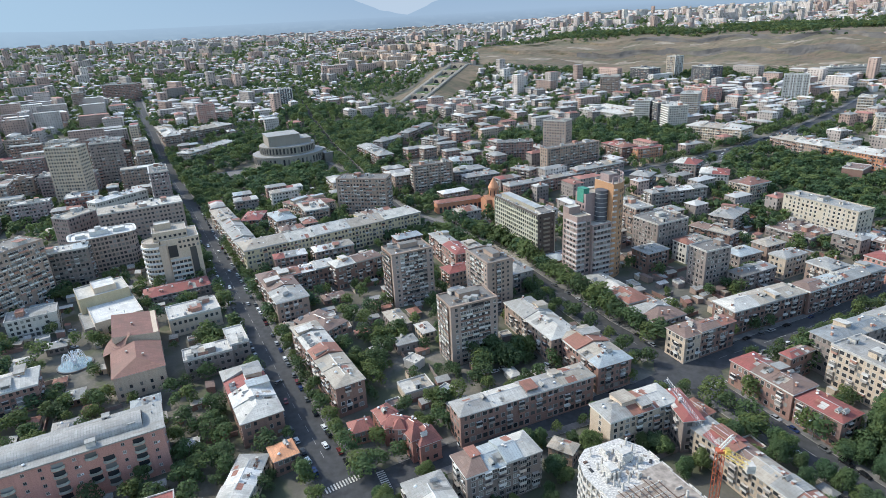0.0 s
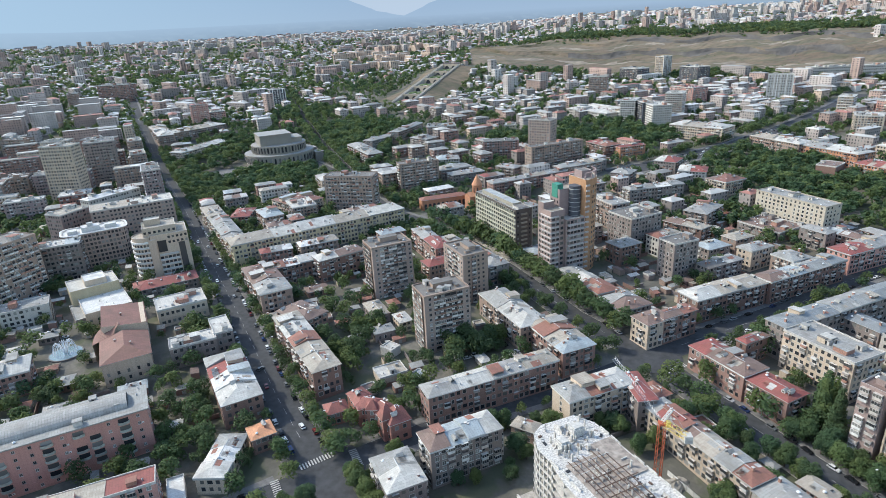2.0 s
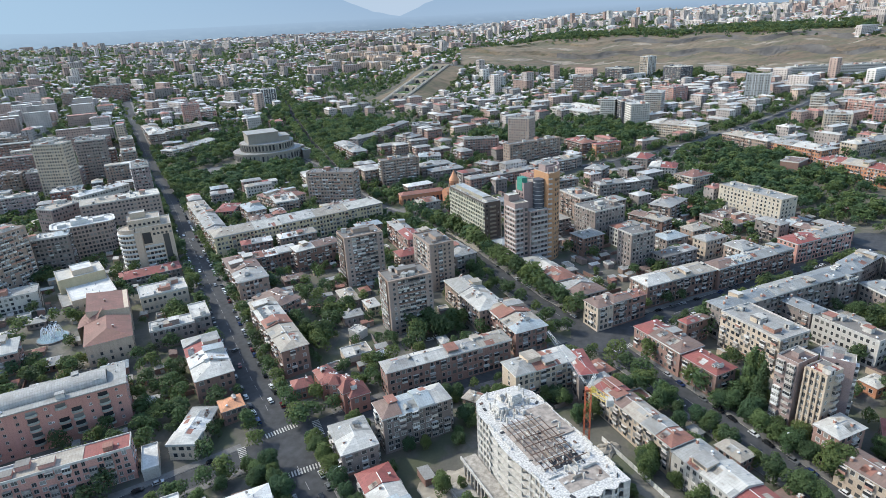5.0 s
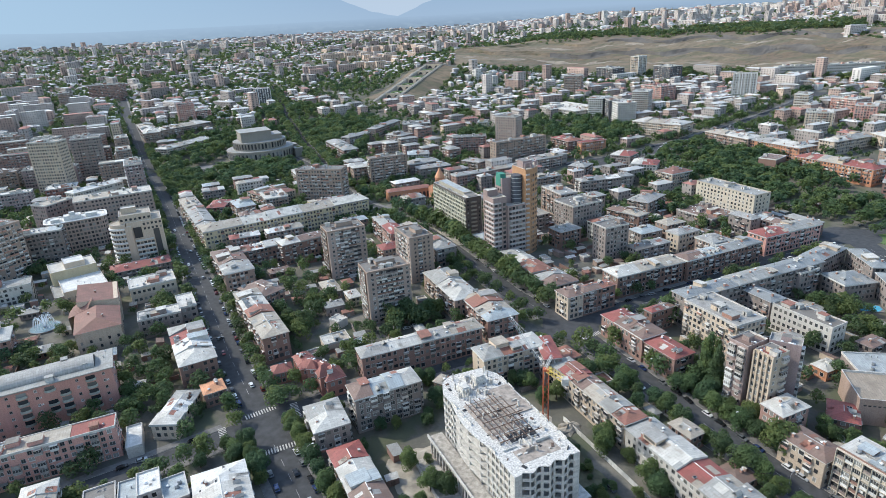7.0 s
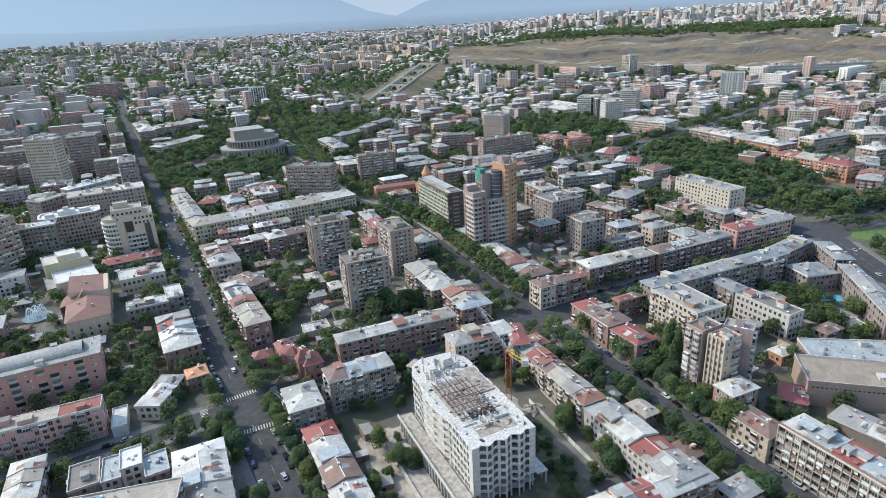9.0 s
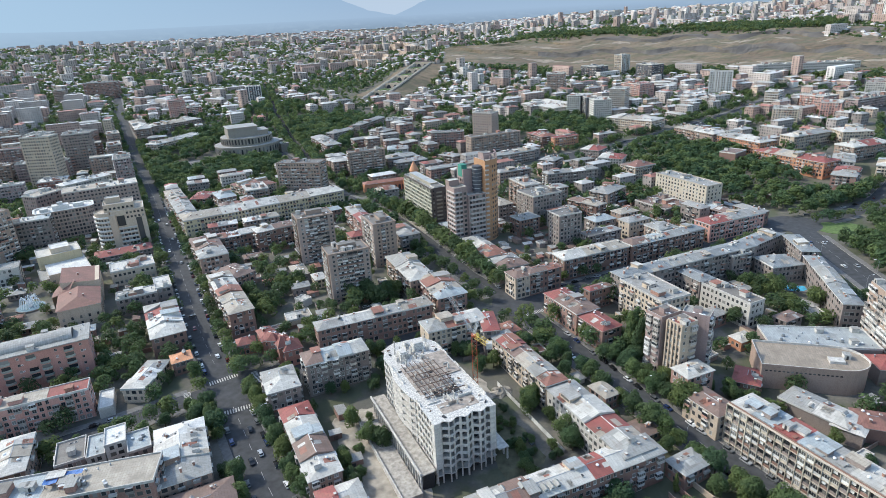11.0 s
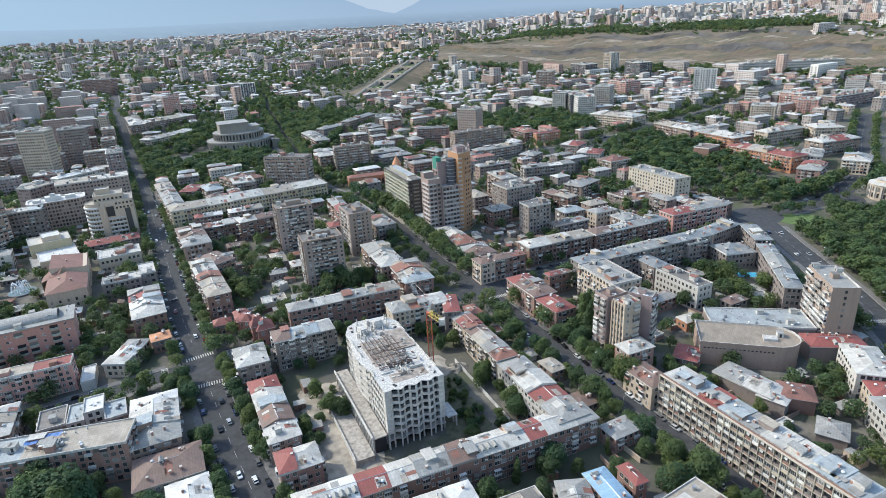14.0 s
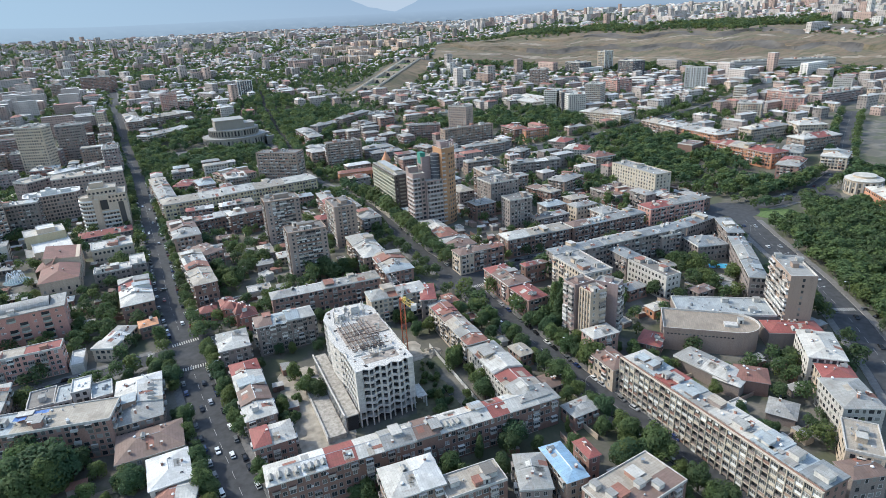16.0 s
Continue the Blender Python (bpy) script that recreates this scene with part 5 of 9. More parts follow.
def grid_block(x, y, ang, L, D, H, floors):
    """Long flats behind a projecting concrete grid, with a roofscape of patched sheets."""
    PLACED.append((x, y, L / 2, D / 2, radians(ang)))
    t = thing("apartment_building", x, y, gz(x, y), ang, "long six-storey flats behind a weathered concrete grid facade", "building")
    b = Build()
    b.box(-L / 2, -D / 2, -8, L / 2, D / 2, H, "wall_brown")
    part("wall", b, t)
    r = random.Random(3)
    fh = H / floors
    n = 31
    w = L / n
    for i in range(n + 1):
        px = -L / 2 + L * i / n
        b = Build()
        q = .20 if i % 8 == 3 else .11
        b.box(-q, -1.05, -5, q, -.002, H + .1, "wall_grid")
        part("fin", shared(("fin", q), b), t, m=pose(px, -D / 2, 0))
    for k in range(1, floors + 1):
        b = Build()
        b.box(-L / 2 - .2, -D / 2 - 1.0, k * fh - .12, L / 2 + .2, -D / 2 - .002, k * fh + .12, "wall_grid")
        part("ledge", b, t)
    for k in range(floors):
        for i in range(n):
            px = -L / 2 + L * (i + .5) / n
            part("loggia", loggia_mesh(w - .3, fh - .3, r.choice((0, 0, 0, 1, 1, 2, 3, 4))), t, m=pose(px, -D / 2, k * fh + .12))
    b = Build()
    for k in range(floors):
        for u in range(3):
            py = -D / 2 + D * (u + .5) / 3
            b.face([(L / 2 + .04, py - .7, k * fh + 1), (L / 2 + .04, py + .7, k * fh + 1), (L / 2 + .04, py + .7, k * fh + 2.5), (L / 2 + .04, py - .7, k * fh + 2.5)], "pane_many")
        for i in range(n):
            px = -L / 2 + L * (i + .5) / n
            b.face([(px + .7, D / 2 + .04, k * fh + 1), (px - .7, D / 2 + .04, k * fh + 1), (px - .7, D / 2 + .04, k * fh + 2.5), (px + .7, D / 2 + .04, k * fh + 2.5)], "pane_many")
    part("rear_windows", b, t, kind="stuff")
    cols = ("white", "blue", "red", "blue", "steel", "white", "cream", "blue", "blue", "zinc")
    for i, c in enumerate(cols):
        b = Build()
        a0, a1 = -L / 2 + L * i / len(cols), -L / 2 + L * (i + 1) / len(cols)
        e = .25 + .3 * (i % 2)
        q = r.uniform(-.6, .6)
        b.prism([(a0, -D / 2 + .9), (a1, -D / 2 + .9), (a1, D / 2 + .5 + q), (a0, D / 2 + .5 + q)], H, H + e, "roof_" + c)
        part("roof", b, t)
        for j in range(3):
            k = r.choice(("vent", "hatch", "dish", "tank", "skylight", "chimney"))
            part(k, small_mesh(k), t, m=pose(r.uniform(a0 + 1.5, a1 - 1.5), r.uniform(-D / 2 + 3, D / 2 - 2), H + e, 0, 0, r.choice((0, 90))))
    for i in range(9):
        w, d, h = r.uniform(3, 6), r.uniform(2.5, 4.5), r.uniform(1.2, 2.6)
        px, py = -L / 2 + L * (i + .5) / 9 + r.uniform(-2, 2), r.uniform(-2.5, 3)
        b = Build()
        b.box(px - w / 2, py - d / 2, H, px + w / 2, py + d / 2, H + h, r.choice(("wall_grid", "concrete", "wall_grey")))
        e = [(px - w / 2 - .3, py - d / 2 - .3), (px + w / 2 + .3, py - d / 2 - .3), (px + w / 2 + .3, py + d / 2 + .3), (px - w / 2 - .3, py + d / 2 + .3)]
        b.face([(u, v, H + h + (.5 if j > 1 else .03)) for j, (u, v) in enumerate(e)], "roof_" + r.choice(("white", "blue", "steel", "steel", "tan")))
        part("attic_room", b, t)
    b = Build()
    for i in range(26):
        u, v = r.uniform(-L / 2 + 2, L / 2 - 5), r.uniform(-D / 2 + 1, D / 2 - 3)
        b.box(u, v, H + .5, u + r.uniform(1, 4), v + r.uniform(1, 3), H + .64, "roof_" + r.choice(("white", "steel", "rust", "tan", "blue", "grey")))
    part("roof_patching", b, t, kind="stuff")
    b = Build()
    b.box(-L / 2, -D / 2 - .1, H, L / 2, -D / 2 + .25, H + .55, "wall_brown")
    part("parapet", b, t)


def panel_tower(x, y, ang, L, D, H, floors, seed):
    """A tower of flats: plain end bays with one row of windows, between them loggias that every tenant has closed in another way."""
    PLACED.append((x, y, L / 2, D / 2, radians(ang)))
    t = thing("apartment_building", x, y, gz(x, y), ang, "brown eleven-storey panel tower with patched glazed balconies", "building")
    r = random.Random(seed)
    fh = H / floors
    b = Build()
    b.box(-L / 2, -D / 2, -6, L / 2, D / 2, H, "wall_panel")
    part("wall", b, t)
    e0, e1 = 5.0, 4.0
    for x0, x1 in ((-L / 2, -L / 2 + e0), (L / 2 - e1, L / 2)):
        b = Build()
        b.box(x0 - .04, -D / 2 - .75, -5, x1 + .04, -D / 2 - .003, H + .02, "wall_pinkgrid")
        part("end_bay", b, t)
        for k in range(floors):
            part("window", window_mesh(1.2, 1.4), t, m=pose((x0 + x1) / 2 + .4, -D / 2 - .75, k * fh + .9))
    n = round((L - e0 - e1) / 2.9)
    w = (L - e0 - e1) / n
    for k in range(floors):
        b = Build()
        b.box(-L / 2 + e0, -D / 2 - .72, k * fh - .1, L / 2 - e1, -D / 2 - .003, k * fh + .12, "concrete")
        part("ledge", b, t)
        for i in range(n):
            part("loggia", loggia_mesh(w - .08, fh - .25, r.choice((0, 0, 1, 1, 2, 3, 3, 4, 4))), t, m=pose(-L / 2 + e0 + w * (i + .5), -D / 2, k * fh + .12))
    for rot, run, deep in ((-90, D, L), (90, D, L), (180, L, D)):
        b = Build()
        m = max(3, round((run - 3) / 3.1))
        for k in range(floors):
            for i in range(m):
                u = -run / 2 + 1.5 + (run - 3) * (i + .5) / m
                if rot == -90 or i % 3 == 1:
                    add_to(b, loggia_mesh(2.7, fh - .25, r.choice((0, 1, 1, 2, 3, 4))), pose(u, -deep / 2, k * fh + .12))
                else:
                    b.face([(u - .6, -deep / 2 - .04, k * fh + 1), (u + .6, -deep / 2 - .04, k * fh + 1), (u + .6, -deep / 2 - .04, k * fh + 2.3), (u - .6, -deep / 2 - .04, k * fh + 2.3)], "pane_many")
        part("glazing", b, t, m=pose(0, 0, 0, 0, 0, rot), kind="stuff")
    b = Build()
    b.box(-L / 2 + .3, -D / 2 + .3, H, L / 2 - .3, D / 2 - .3, H + .2, "roof_asph")
    part("roof", b, t)
    b = Build()
    b.box(-L / 2 - .1, -D / 2 - .8, H + .03, L / 2 + .1, -D / 2 + .296, H + .9, "wall_panel")
    b.box(-L / 2 - .1, D / 2 - .296, H + .03, L / 2 + .1, D / 2 + .1, H + .9, "wall_panel")
    b.box(-L / 2 - .1, -D / 2 + .3, H + .03, -L / 2 + .296, D / 2 - .3, H + .9, "wall_panel")
    b.box(L / 2 - .296, -D / 2 + .3, H + .03, L / 2 + .1, D / 2 - .3, H + .9, "wall_panel")
    part("parapet", b, t)
    for px, py, lx, ly, lz in ((1, 1, 11, 4.4, 2.8), (-L * .27, -D * .15, 2.4, 2.0, 1.5), (L * .3, -D * .2, 2.0, 2.6, 1.3)):
        b = Build()
        b.box(px - lx / 2, py - ly / 2, H + .2, px + lx / 2, py + ly / 2, H + lz, "wall_panel")
        b.box(px - lx / 2 - .2, py - ly / 2 - .2, H + lz, px + lx / 2 + .2, py + ly / 2 + .2, H + lz + .2, "roof_asph")
        part("lift_room", b, t)
    for i in range(7):
        k = r.choice(("vent", "dish", "hatch", "tank", "vent"))
        part(k, small_mesh(k), t, m=pose(r.uniform(-L / 2 + 2, L / 2 - 2), r.choice((-1, 1)) * r.uniform(D * .3, D * .42), H + .2, 0, 0, r.uniform(0, 90)))


panel_tower(-46.3, 322.9, 28.5, 25.4, 16.5, 32.6, 11, 85)
panel_tower(-10.0, 260.5, 27.0, 24.8, 16.0, 31.0, 11, 86)
panel_tower(1.8, 314.5, -61.7, 25.7, 15.5, 30.0, 11, 87)


def office_slab(x, y, ang, L, D, H, fl):
    """A long olive office block: a close grid of framed windows on its long sides, one dark end."""
    PLACED.append((x, y, L / 2, D / 2, radians(ang)))
    t = thing("office_building", x, y, gz(x, y), ang, "ten-storey olive office block with a close grid of framed windows", "building")
    volume(t, "wall", box_pts(-L / 2, -D / 2, L / 2, D / 2), -6, H, "wall_officedark", "roof_steel", .8)
    fh, n = (H - 3.5) / fl, 21
    for rot in (0, 180):
        b = Build()
        for k in range(fl):
            z = 3.2 + k * fh
            b.box(-L / 2, -D / 2 - .55, z - .55, L / 2, -D / 2 - .002, z + .55, "wall_officepale")
            for i in range(n):
                px = -L / 2 + L * (i + .5) / n
                b.box(px - L / n / 2, -D / 2 - .6, z + .55, px - L / n / 2 + .7, -D / 2 - .002, z + fh - .55, "wall_officepale")
                b.face([(px - .95, -D / 2 - .1, z + .55), (px + 1.37, -D / 2 - .1, z + .55), (px + 1.37, -D / 2 - .1, z + fh - .55), (px - .95, -D / 2 - .1, z + fh - .55)], "pane_many")
        part("window_grid", b, t, m=pose(0, 0, 0, 0, 0, rot), kind="stuff")
    b = Build()
    for k in range(fl):
        z = 3.2 + k * fh
        e = Build()
        e.box(L / 2 + .002, -2.4, -.2, L / 2 + .9, 2.4, .9, "wall_officeg")
        part("balcony", shared(("slab_balcony", L), e), t, m=pose(0, 0, z))
        for py in (-4.6, 4.6):
            b.face([(L / 2 + .05, py - .6, z + .9), (L / 2 + .05, py + .6, z + .9), (L / 2 + .05, py + .6, z + 2.3), (L / 2 + .05, py - .6, z + 2.3)], "pane_many")
    part("end_glazing", b, t, kind="stuff")
    volume(t, "roof_house", box_pts(-L / 2 + 4, -3, L / 2 - 9, 3.5), H, H + 2.4, "wall_officeg", "roof_steelblue", .2)
    volume(t, "roof_house", box_pts(L / 2 - 8, -4, L / 2 - 1, 4), H, H + 1.6, "concrete", "roof_asph", .2)
    b = Build()
    b.box(-L / 2 - 1, -D / 2 - 8, -5, L / 2 + 3, -D / 2 - .7, .9, "podium", False)
    part("forecourt", b, t, "pale paved forecourt")
    for i in range(9):
        k = ("vent", "tank", "dish")[i % 3]
        part(k, small_mesh(k), t, m=pose(-L / 2 + 4 + i * 6, 4.8 if i % 2 else -4.8, H))


grid_block(192.4, 91.0, -61.0, 89.7, 11.9, 19.5, 6)


def unfinished_block(x, y, ang):
    """A bare concrete shell of eight storeys with a waved front, a colonnaded podium and a raw top deck."""
    L, D, H, fl = 25.4, 62.0, 26.4, 8
    PLACED.append((x, y, L / 2 + 7, D / 2 + 1, radians(ang)))
    t = thing("unfinished_building", x, y, gz(x, y) - .6, ang, "unfinished eight-storey bare concrete building with a waved front", "building")
    fh = H / fl

    def front(u):
        w = (u / L + .5 - .13) / .74
        return -D / 2 if w < 0 or w > 1 else -D / 2 + .6 - 1.5 * math.sin(w * math.pi * 3) ** 2

    us = [-L / 2 + L * i / 30 for i in range(31)]
    side = [(-L / 2, D / 2 - 9), (-L / 2 + 5, D / 2)]
    outline = [(u, front(u)) for u in us] + [(L / 2, D / 2 - 8), (L / 2 - 4, D / 2 - 1), (-L / 2 + 8, D / 2), (-L / 2 + 3, D / 2 - 3), (-L / 2, D / 2 - 10)]
    outline += [(-L / 2 - 1.9 * math.sin(math.pi * i / 12), D / 2 - 17 - (D - 33) * i / 12) for i in range(13)]
    for k in range(1, fl + 1):
        b = Build()
        b.prism(outline, k * fh - .32, k * fh, "concrete", "rawslab" if k == fl else "concrete")
        b.face([(px, py, k * fh - .32) for px, py in outline][::-1], "concrete")
        part("slab", b, t)
    # solid core in near black, so the openings look shaded inside
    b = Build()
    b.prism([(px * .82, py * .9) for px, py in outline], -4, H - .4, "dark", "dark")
    part("core", b, t, "near-black core painted for the shade inside the shell")
    # piers and breast walls on the outline
    pier, br = {}, {}
    ring = outline + outline[:1]
    walk_pts = []
    for (ax, ay), (bx, by) in zip(ring, ring[1:]):
        seg = math.hypot(bx - ax, by - ay)
        n = max(1, round(seg / 2.75))
        for i in range(n):
            walk_pts.append((ax + (bx - ax) * (i + .5) / n, ay + (by - ay) * (i + .5) / n, math.degrees(math.atan2(by - ay, bx - ax)), seg / n, i))
    b = Build()
    b.box(-.27, .02, 0, .27, .55, fh - .32, "concrete")
    shared(("pier", False), b)
    for k in range(fl):
        for j, (px, py, a, w, i) in enumerate(walk_pts):
            z = k * fh
            face = py < -D / 2 + 1.7 and abs(px) < L / 2 - .5
            if px < -L / 2 - .25:
                if j % 3 == 0 and k != 1:
                    part("pier", SHARED["pier", False], t, m=pose(px + .7, py, z, 0, 0, a))
                continue
            solid = abs(abs(px) - L / 2) < 2.6 and py < -D / 2 + 2.5 and k > 1
            w = round(w, 1)
            if solid or face and k > 1 and px > -4.5 and j % 3 == 0:
                key = ("panel_w", w)
                if key not in SHARED:
                    b = Build()
                    b.box(-w / 2, .02, 0, w / 2, .32, fh - .32, "concrete")
                    SHARED[key] = b.mesh("wall_panel")
                part("wall_panel", SHARED[key], t, m=pose(px, py, z, 0, 0, a))
                continue
            if j % (3 if py < -D / 2 + 1.6 and abs(px) < L / 2 - .5 else 2) == 0 or w > 2.2:
                key = ("pier", k == 0)
                if key not in SHARED:
                    b = Build()
                    b.box(-.27, .02, -4 if k == 0 else 0, .27, .55, fh - .32, "concrete")
                    SHARED[key] = b.mesh("pier")
                part("pier", SHARED[key], t, m=pose(px, py, z, 0, 0, a))
            if k > 1:
                key = ("breast", w)
                if key not in SHARED:
                    b = Build()
                    b.box(-w / 2, .1, 0, w / 2, .3, .85, "concrete")
                    SHARED[key] = b.mesh("breast_wall")
                part("breast_wall", SHARED[key], t, m=pose(px, py, z, 0, 0, a))
    # top deck: white slab, brown screed, a beam grid, a court painted as shade, shafts and stubs of columns
    r = random.Random(12)
    for px, py, w, d, h in ((-5, 18, 3.6, 4.4, 2.6), (3.0, 21, 4.4, 3.6, 3.2), (-.5, 26, 2, 3, 1.6)):
        b = Build()
        b.box(px - w / 2, py - d / 2, H, px + w / 2, py + d / 2, H + h, "rawslab")
        b.box(px - w / 2 + .4, py - d / 2 + .4, H + h, px + w / 2 - .4, py + d / 2 - .4, H + h + .5, "concrete")
        part("lift_shaft", b, t)
    for px0, py0, px1, py1, h in ((-9.6, -12, 4.2, 10, .12), (1.5, -4, 11.8, 14, .5), (-7, -27, 8, -20.5, .06)):
        b = Build()
        b.box(px0, py0, H + h - .2, px1, py1, H + h, "screed")
        part("deck", b, t, "brown dusty screed deck")
    # the well's shade is a flat dark face laid on the deck
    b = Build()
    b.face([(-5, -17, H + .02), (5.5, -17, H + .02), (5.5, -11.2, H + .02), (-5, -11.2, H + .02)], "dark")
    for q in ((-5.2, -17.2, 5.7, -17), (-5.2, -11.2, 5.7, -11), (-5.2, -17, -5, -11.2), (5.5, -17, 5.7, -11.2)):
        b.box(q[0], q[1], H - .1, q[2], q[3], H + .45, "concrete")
    part("court", b, t, "flat near-black sheet painted as a shaded well, with low kerb")
    for i in range(8):
        b = Build()
        u = -9.0 + i * 1.9 + r.uniform(-.3, .3)
        b.box(u, -18 + r.uniform(0, 4), H + 1.5, u + .22, 9.0 + r.uniform(-2, 2), H + 1.75, "rustbar")
        part("beam", b, t, "rusty steel beam")
    for i in range(7):
        b = Build()
        u = -16 + i * 3.8 + r.uniform(-.4, .4)
        b.box(-9.3, u, H + 1.42, 4 + r.uniform(-1, 4), u + .22, H + 1.68, r.choice(("rustbar", "concrete")))
        part("beam", b, t, "rusty steel beam")
    for i in range(5):
        for j in range(5):
            b = Build()
            b.box(-.18, -.18, 0, .18, .18, 1.5, "concrete")
            part("column", shared("deck_column", b), t, m=pose(-8.6 + i * 2.9, -15.5 + j * 5.6, H))
    for i in range(60):
        px, py = r.uniform(-9.5, 9.5), r.choice((r.uniform(12, 28), r.uniform(12, 28), r.uniform(-28, 12)))
        b = Build()
        q = r.uniform(.18, .3)
        b.box(-q, -q, 0, q, q, r.choice((1.2, 2.2, 2.8)), "concrete")
        part("column_stub", b, t, m=pose(px, py, H))
    for i in range(16):
        b = Build()
        q = r.uniform(2, 6)
        b.box(-q / 2, -.12, 0, q / 2, .12, r.uniform(.5, 1.5), r.choice(("rawslab", "concrete", "screed")))
        part("stub_wall", b, t, m=pose(r.uniform(-8, 9), r.uniform(-27, 26), H, 0, 0, r.choice((0, 90))))
    for i in range(80):
        px, py = r.uniform(-10.5, 10.5), r.uniform(-29, 28)
        q, d = r.uniform(.4, 1.8), r.uniform(.3, 1.0)
        b = Build()
        b.box(-q / 2, -d / 2, 0, q / 2, d / 2, r.uniform(.1, .5), r.choice(("rawslab", "concrete", "rustbar", "screed", "dark")))
        part("rubble", b, t, m=pose(px, py, H, 0, 0, r.uniform(0, 180)))
    for s_ in (-1, 1):
        for j in range(9 if s_ > 0 else 8):
            b = Build()
            b.box(-.12, -2.3, 0, .12, 2.3, .9, "rawslab")
            if r.random() < .7:
                part("upstand", shared("upstand", b), t, m=pose(s_ * (L / 2 - .3), -27.4 + j * 5.6, H))
    # podium along one side, a colonnade under a terrace
    b = Build()
    b.box(-L / 2 - 7, -D / 2 - 1, 7.0, -L / 2 - .7, D / 2 - 8, 7.45, "podium")
    part("terrace", b, t)
    b = Build()
    b.box(-L / 2 - 7.1, -D / 2 - 1.1, 7.46, -L / 2 - 6.6, D / 2 - 8, 8.6, "concrete")
    part("parapet", b, t)
    # near-black box painted for the shade behind the colonnade
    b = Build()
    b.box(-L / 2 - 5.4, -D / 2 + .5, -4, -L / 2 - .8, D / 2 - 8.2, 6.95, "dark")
    part("podium_shade_box", b, t)
    for i in range(21):
        b = Build()
        b.box(-.3, -.3, -4, .3, .3, 7, "concrete")
        part("column", shared("pod_column", b), t, m=pose(-L / 2 - 6.6, -D / 2 - .6 + i * 2.6, 0))
    b = Build()
    b.box(-L / 2 - 15, -D / 2 - 3, -4, -L / 2 - 7.2, D / 2 - 12, 1.6, "podium", False)
    b.box(-L / 2 - 15.2, -D / 2 - 3.2, -4, -L / 2 - 14.8, D / 2 - 12, 2.5, "concrete", False)
    part("lower_terrace", b, t, "pale paved terrace with a low wall")
    b = Build()
    b.box(L / 2 + .6, -D / 2 - .8, 5.6, L / 2 + 5, -D / 2 + 9, 6.0, "concrete")
    part("terrace", b, t)
    for i in range(4):
        part("column", SHARED["pod_column"], t, m=pose(L / 2 + 4.5, -D / 2 - .3 + i * 2.9, -1.4))
    return t


unfinished_block(50.0, 137.5, 28.5)


def tower_crane(x, y):
    """A luffing jib crane with a lattice mast."""
    t = thing("tower_crane", x, y, gz(x, y), 0, "orange and yellow luffing tower crane with a pale lattice jib", "crane")

    def lattice(a, b_, w, mat, n, r0=.11):
        bb = Build()
        a, b_ = Vector(a), Vector(b_)
        q = (b_ - a).to_track_quat("Z", "Y")
        cs = [q @ Vector((sx * w / 2, sy * w / 2, 0)) for sx, sy in ((-1, -1), (1, -1), (1, 1), (-1, 1))]
        for c in cs:
            bb.tube(a + c, b_ + c, r0, r0, mat, 4)
        for i in range(n):
            p0, p1 = a.lerp(b_, i / n), a.lerp(b_, (i + 1) / n)
            for j in range(4):
                bb.tube(p0 + cs[j], p1 + cs[(j + 1) % 4], r0 * .7, r0 * .7, mat, 3)
        return bb
    top = 30.7 - gz(x, y)
    part("mast", lattice((0, 0, -1), (0, 0, top), 2.0, "crane_orange", 16, .13), t)
    b = Build()
    b.box(-1.1, -1.1, top, 1.1, 1.1, top + .8, "crane_orange")
    b.box(.9, -2.0, top + .2, 2.1, -.6, top + 2.0, "crane_yellow")
    part("cab", b, t, "yellow slewing platform and cab")
    tip = Vector((55.3 - x, 163.0 - y, 46.2 - gz(x, y)))
    part("jib", lattice((-.8, 1.4, top + 1.4), tip, 1.0, "metal_grey", 22, .05), t, "long pale lattice jib")
    part("counter_jib", lattice((.6, -.6, top + .8), (6.0, -5.5, top - .5), 1.8, "crane_yellow", 5), t)
    b = Build()
    b.box(5.0, -7.0, top - 2.2, 7.4, -4.4, top + .4, "concrete")
    part("counterweight", b, t)
    part("a_frame", lattice((0, 0, top + 1.2), (1.6, -3.0, top + 8), .8, "dish_white", 5), t)
    b = Build()
    b.tube((1.6, -3.0, top + 8), tip, .05, .05, "metal_grey", 4)
    part("cable", b, t)
    b = Build()
    b.tube((1.6, -3.0, top + 8), (6.0, -5.5, top), .05, .05, "metal_grey", 4)
    part("cable", b, t)


tower_crane(68.1, 147.8)


def box_pts(x0, y0, x1, y1):
    return [(x0, y0), (x1, y0), (x1, y1), (x0, y1)]


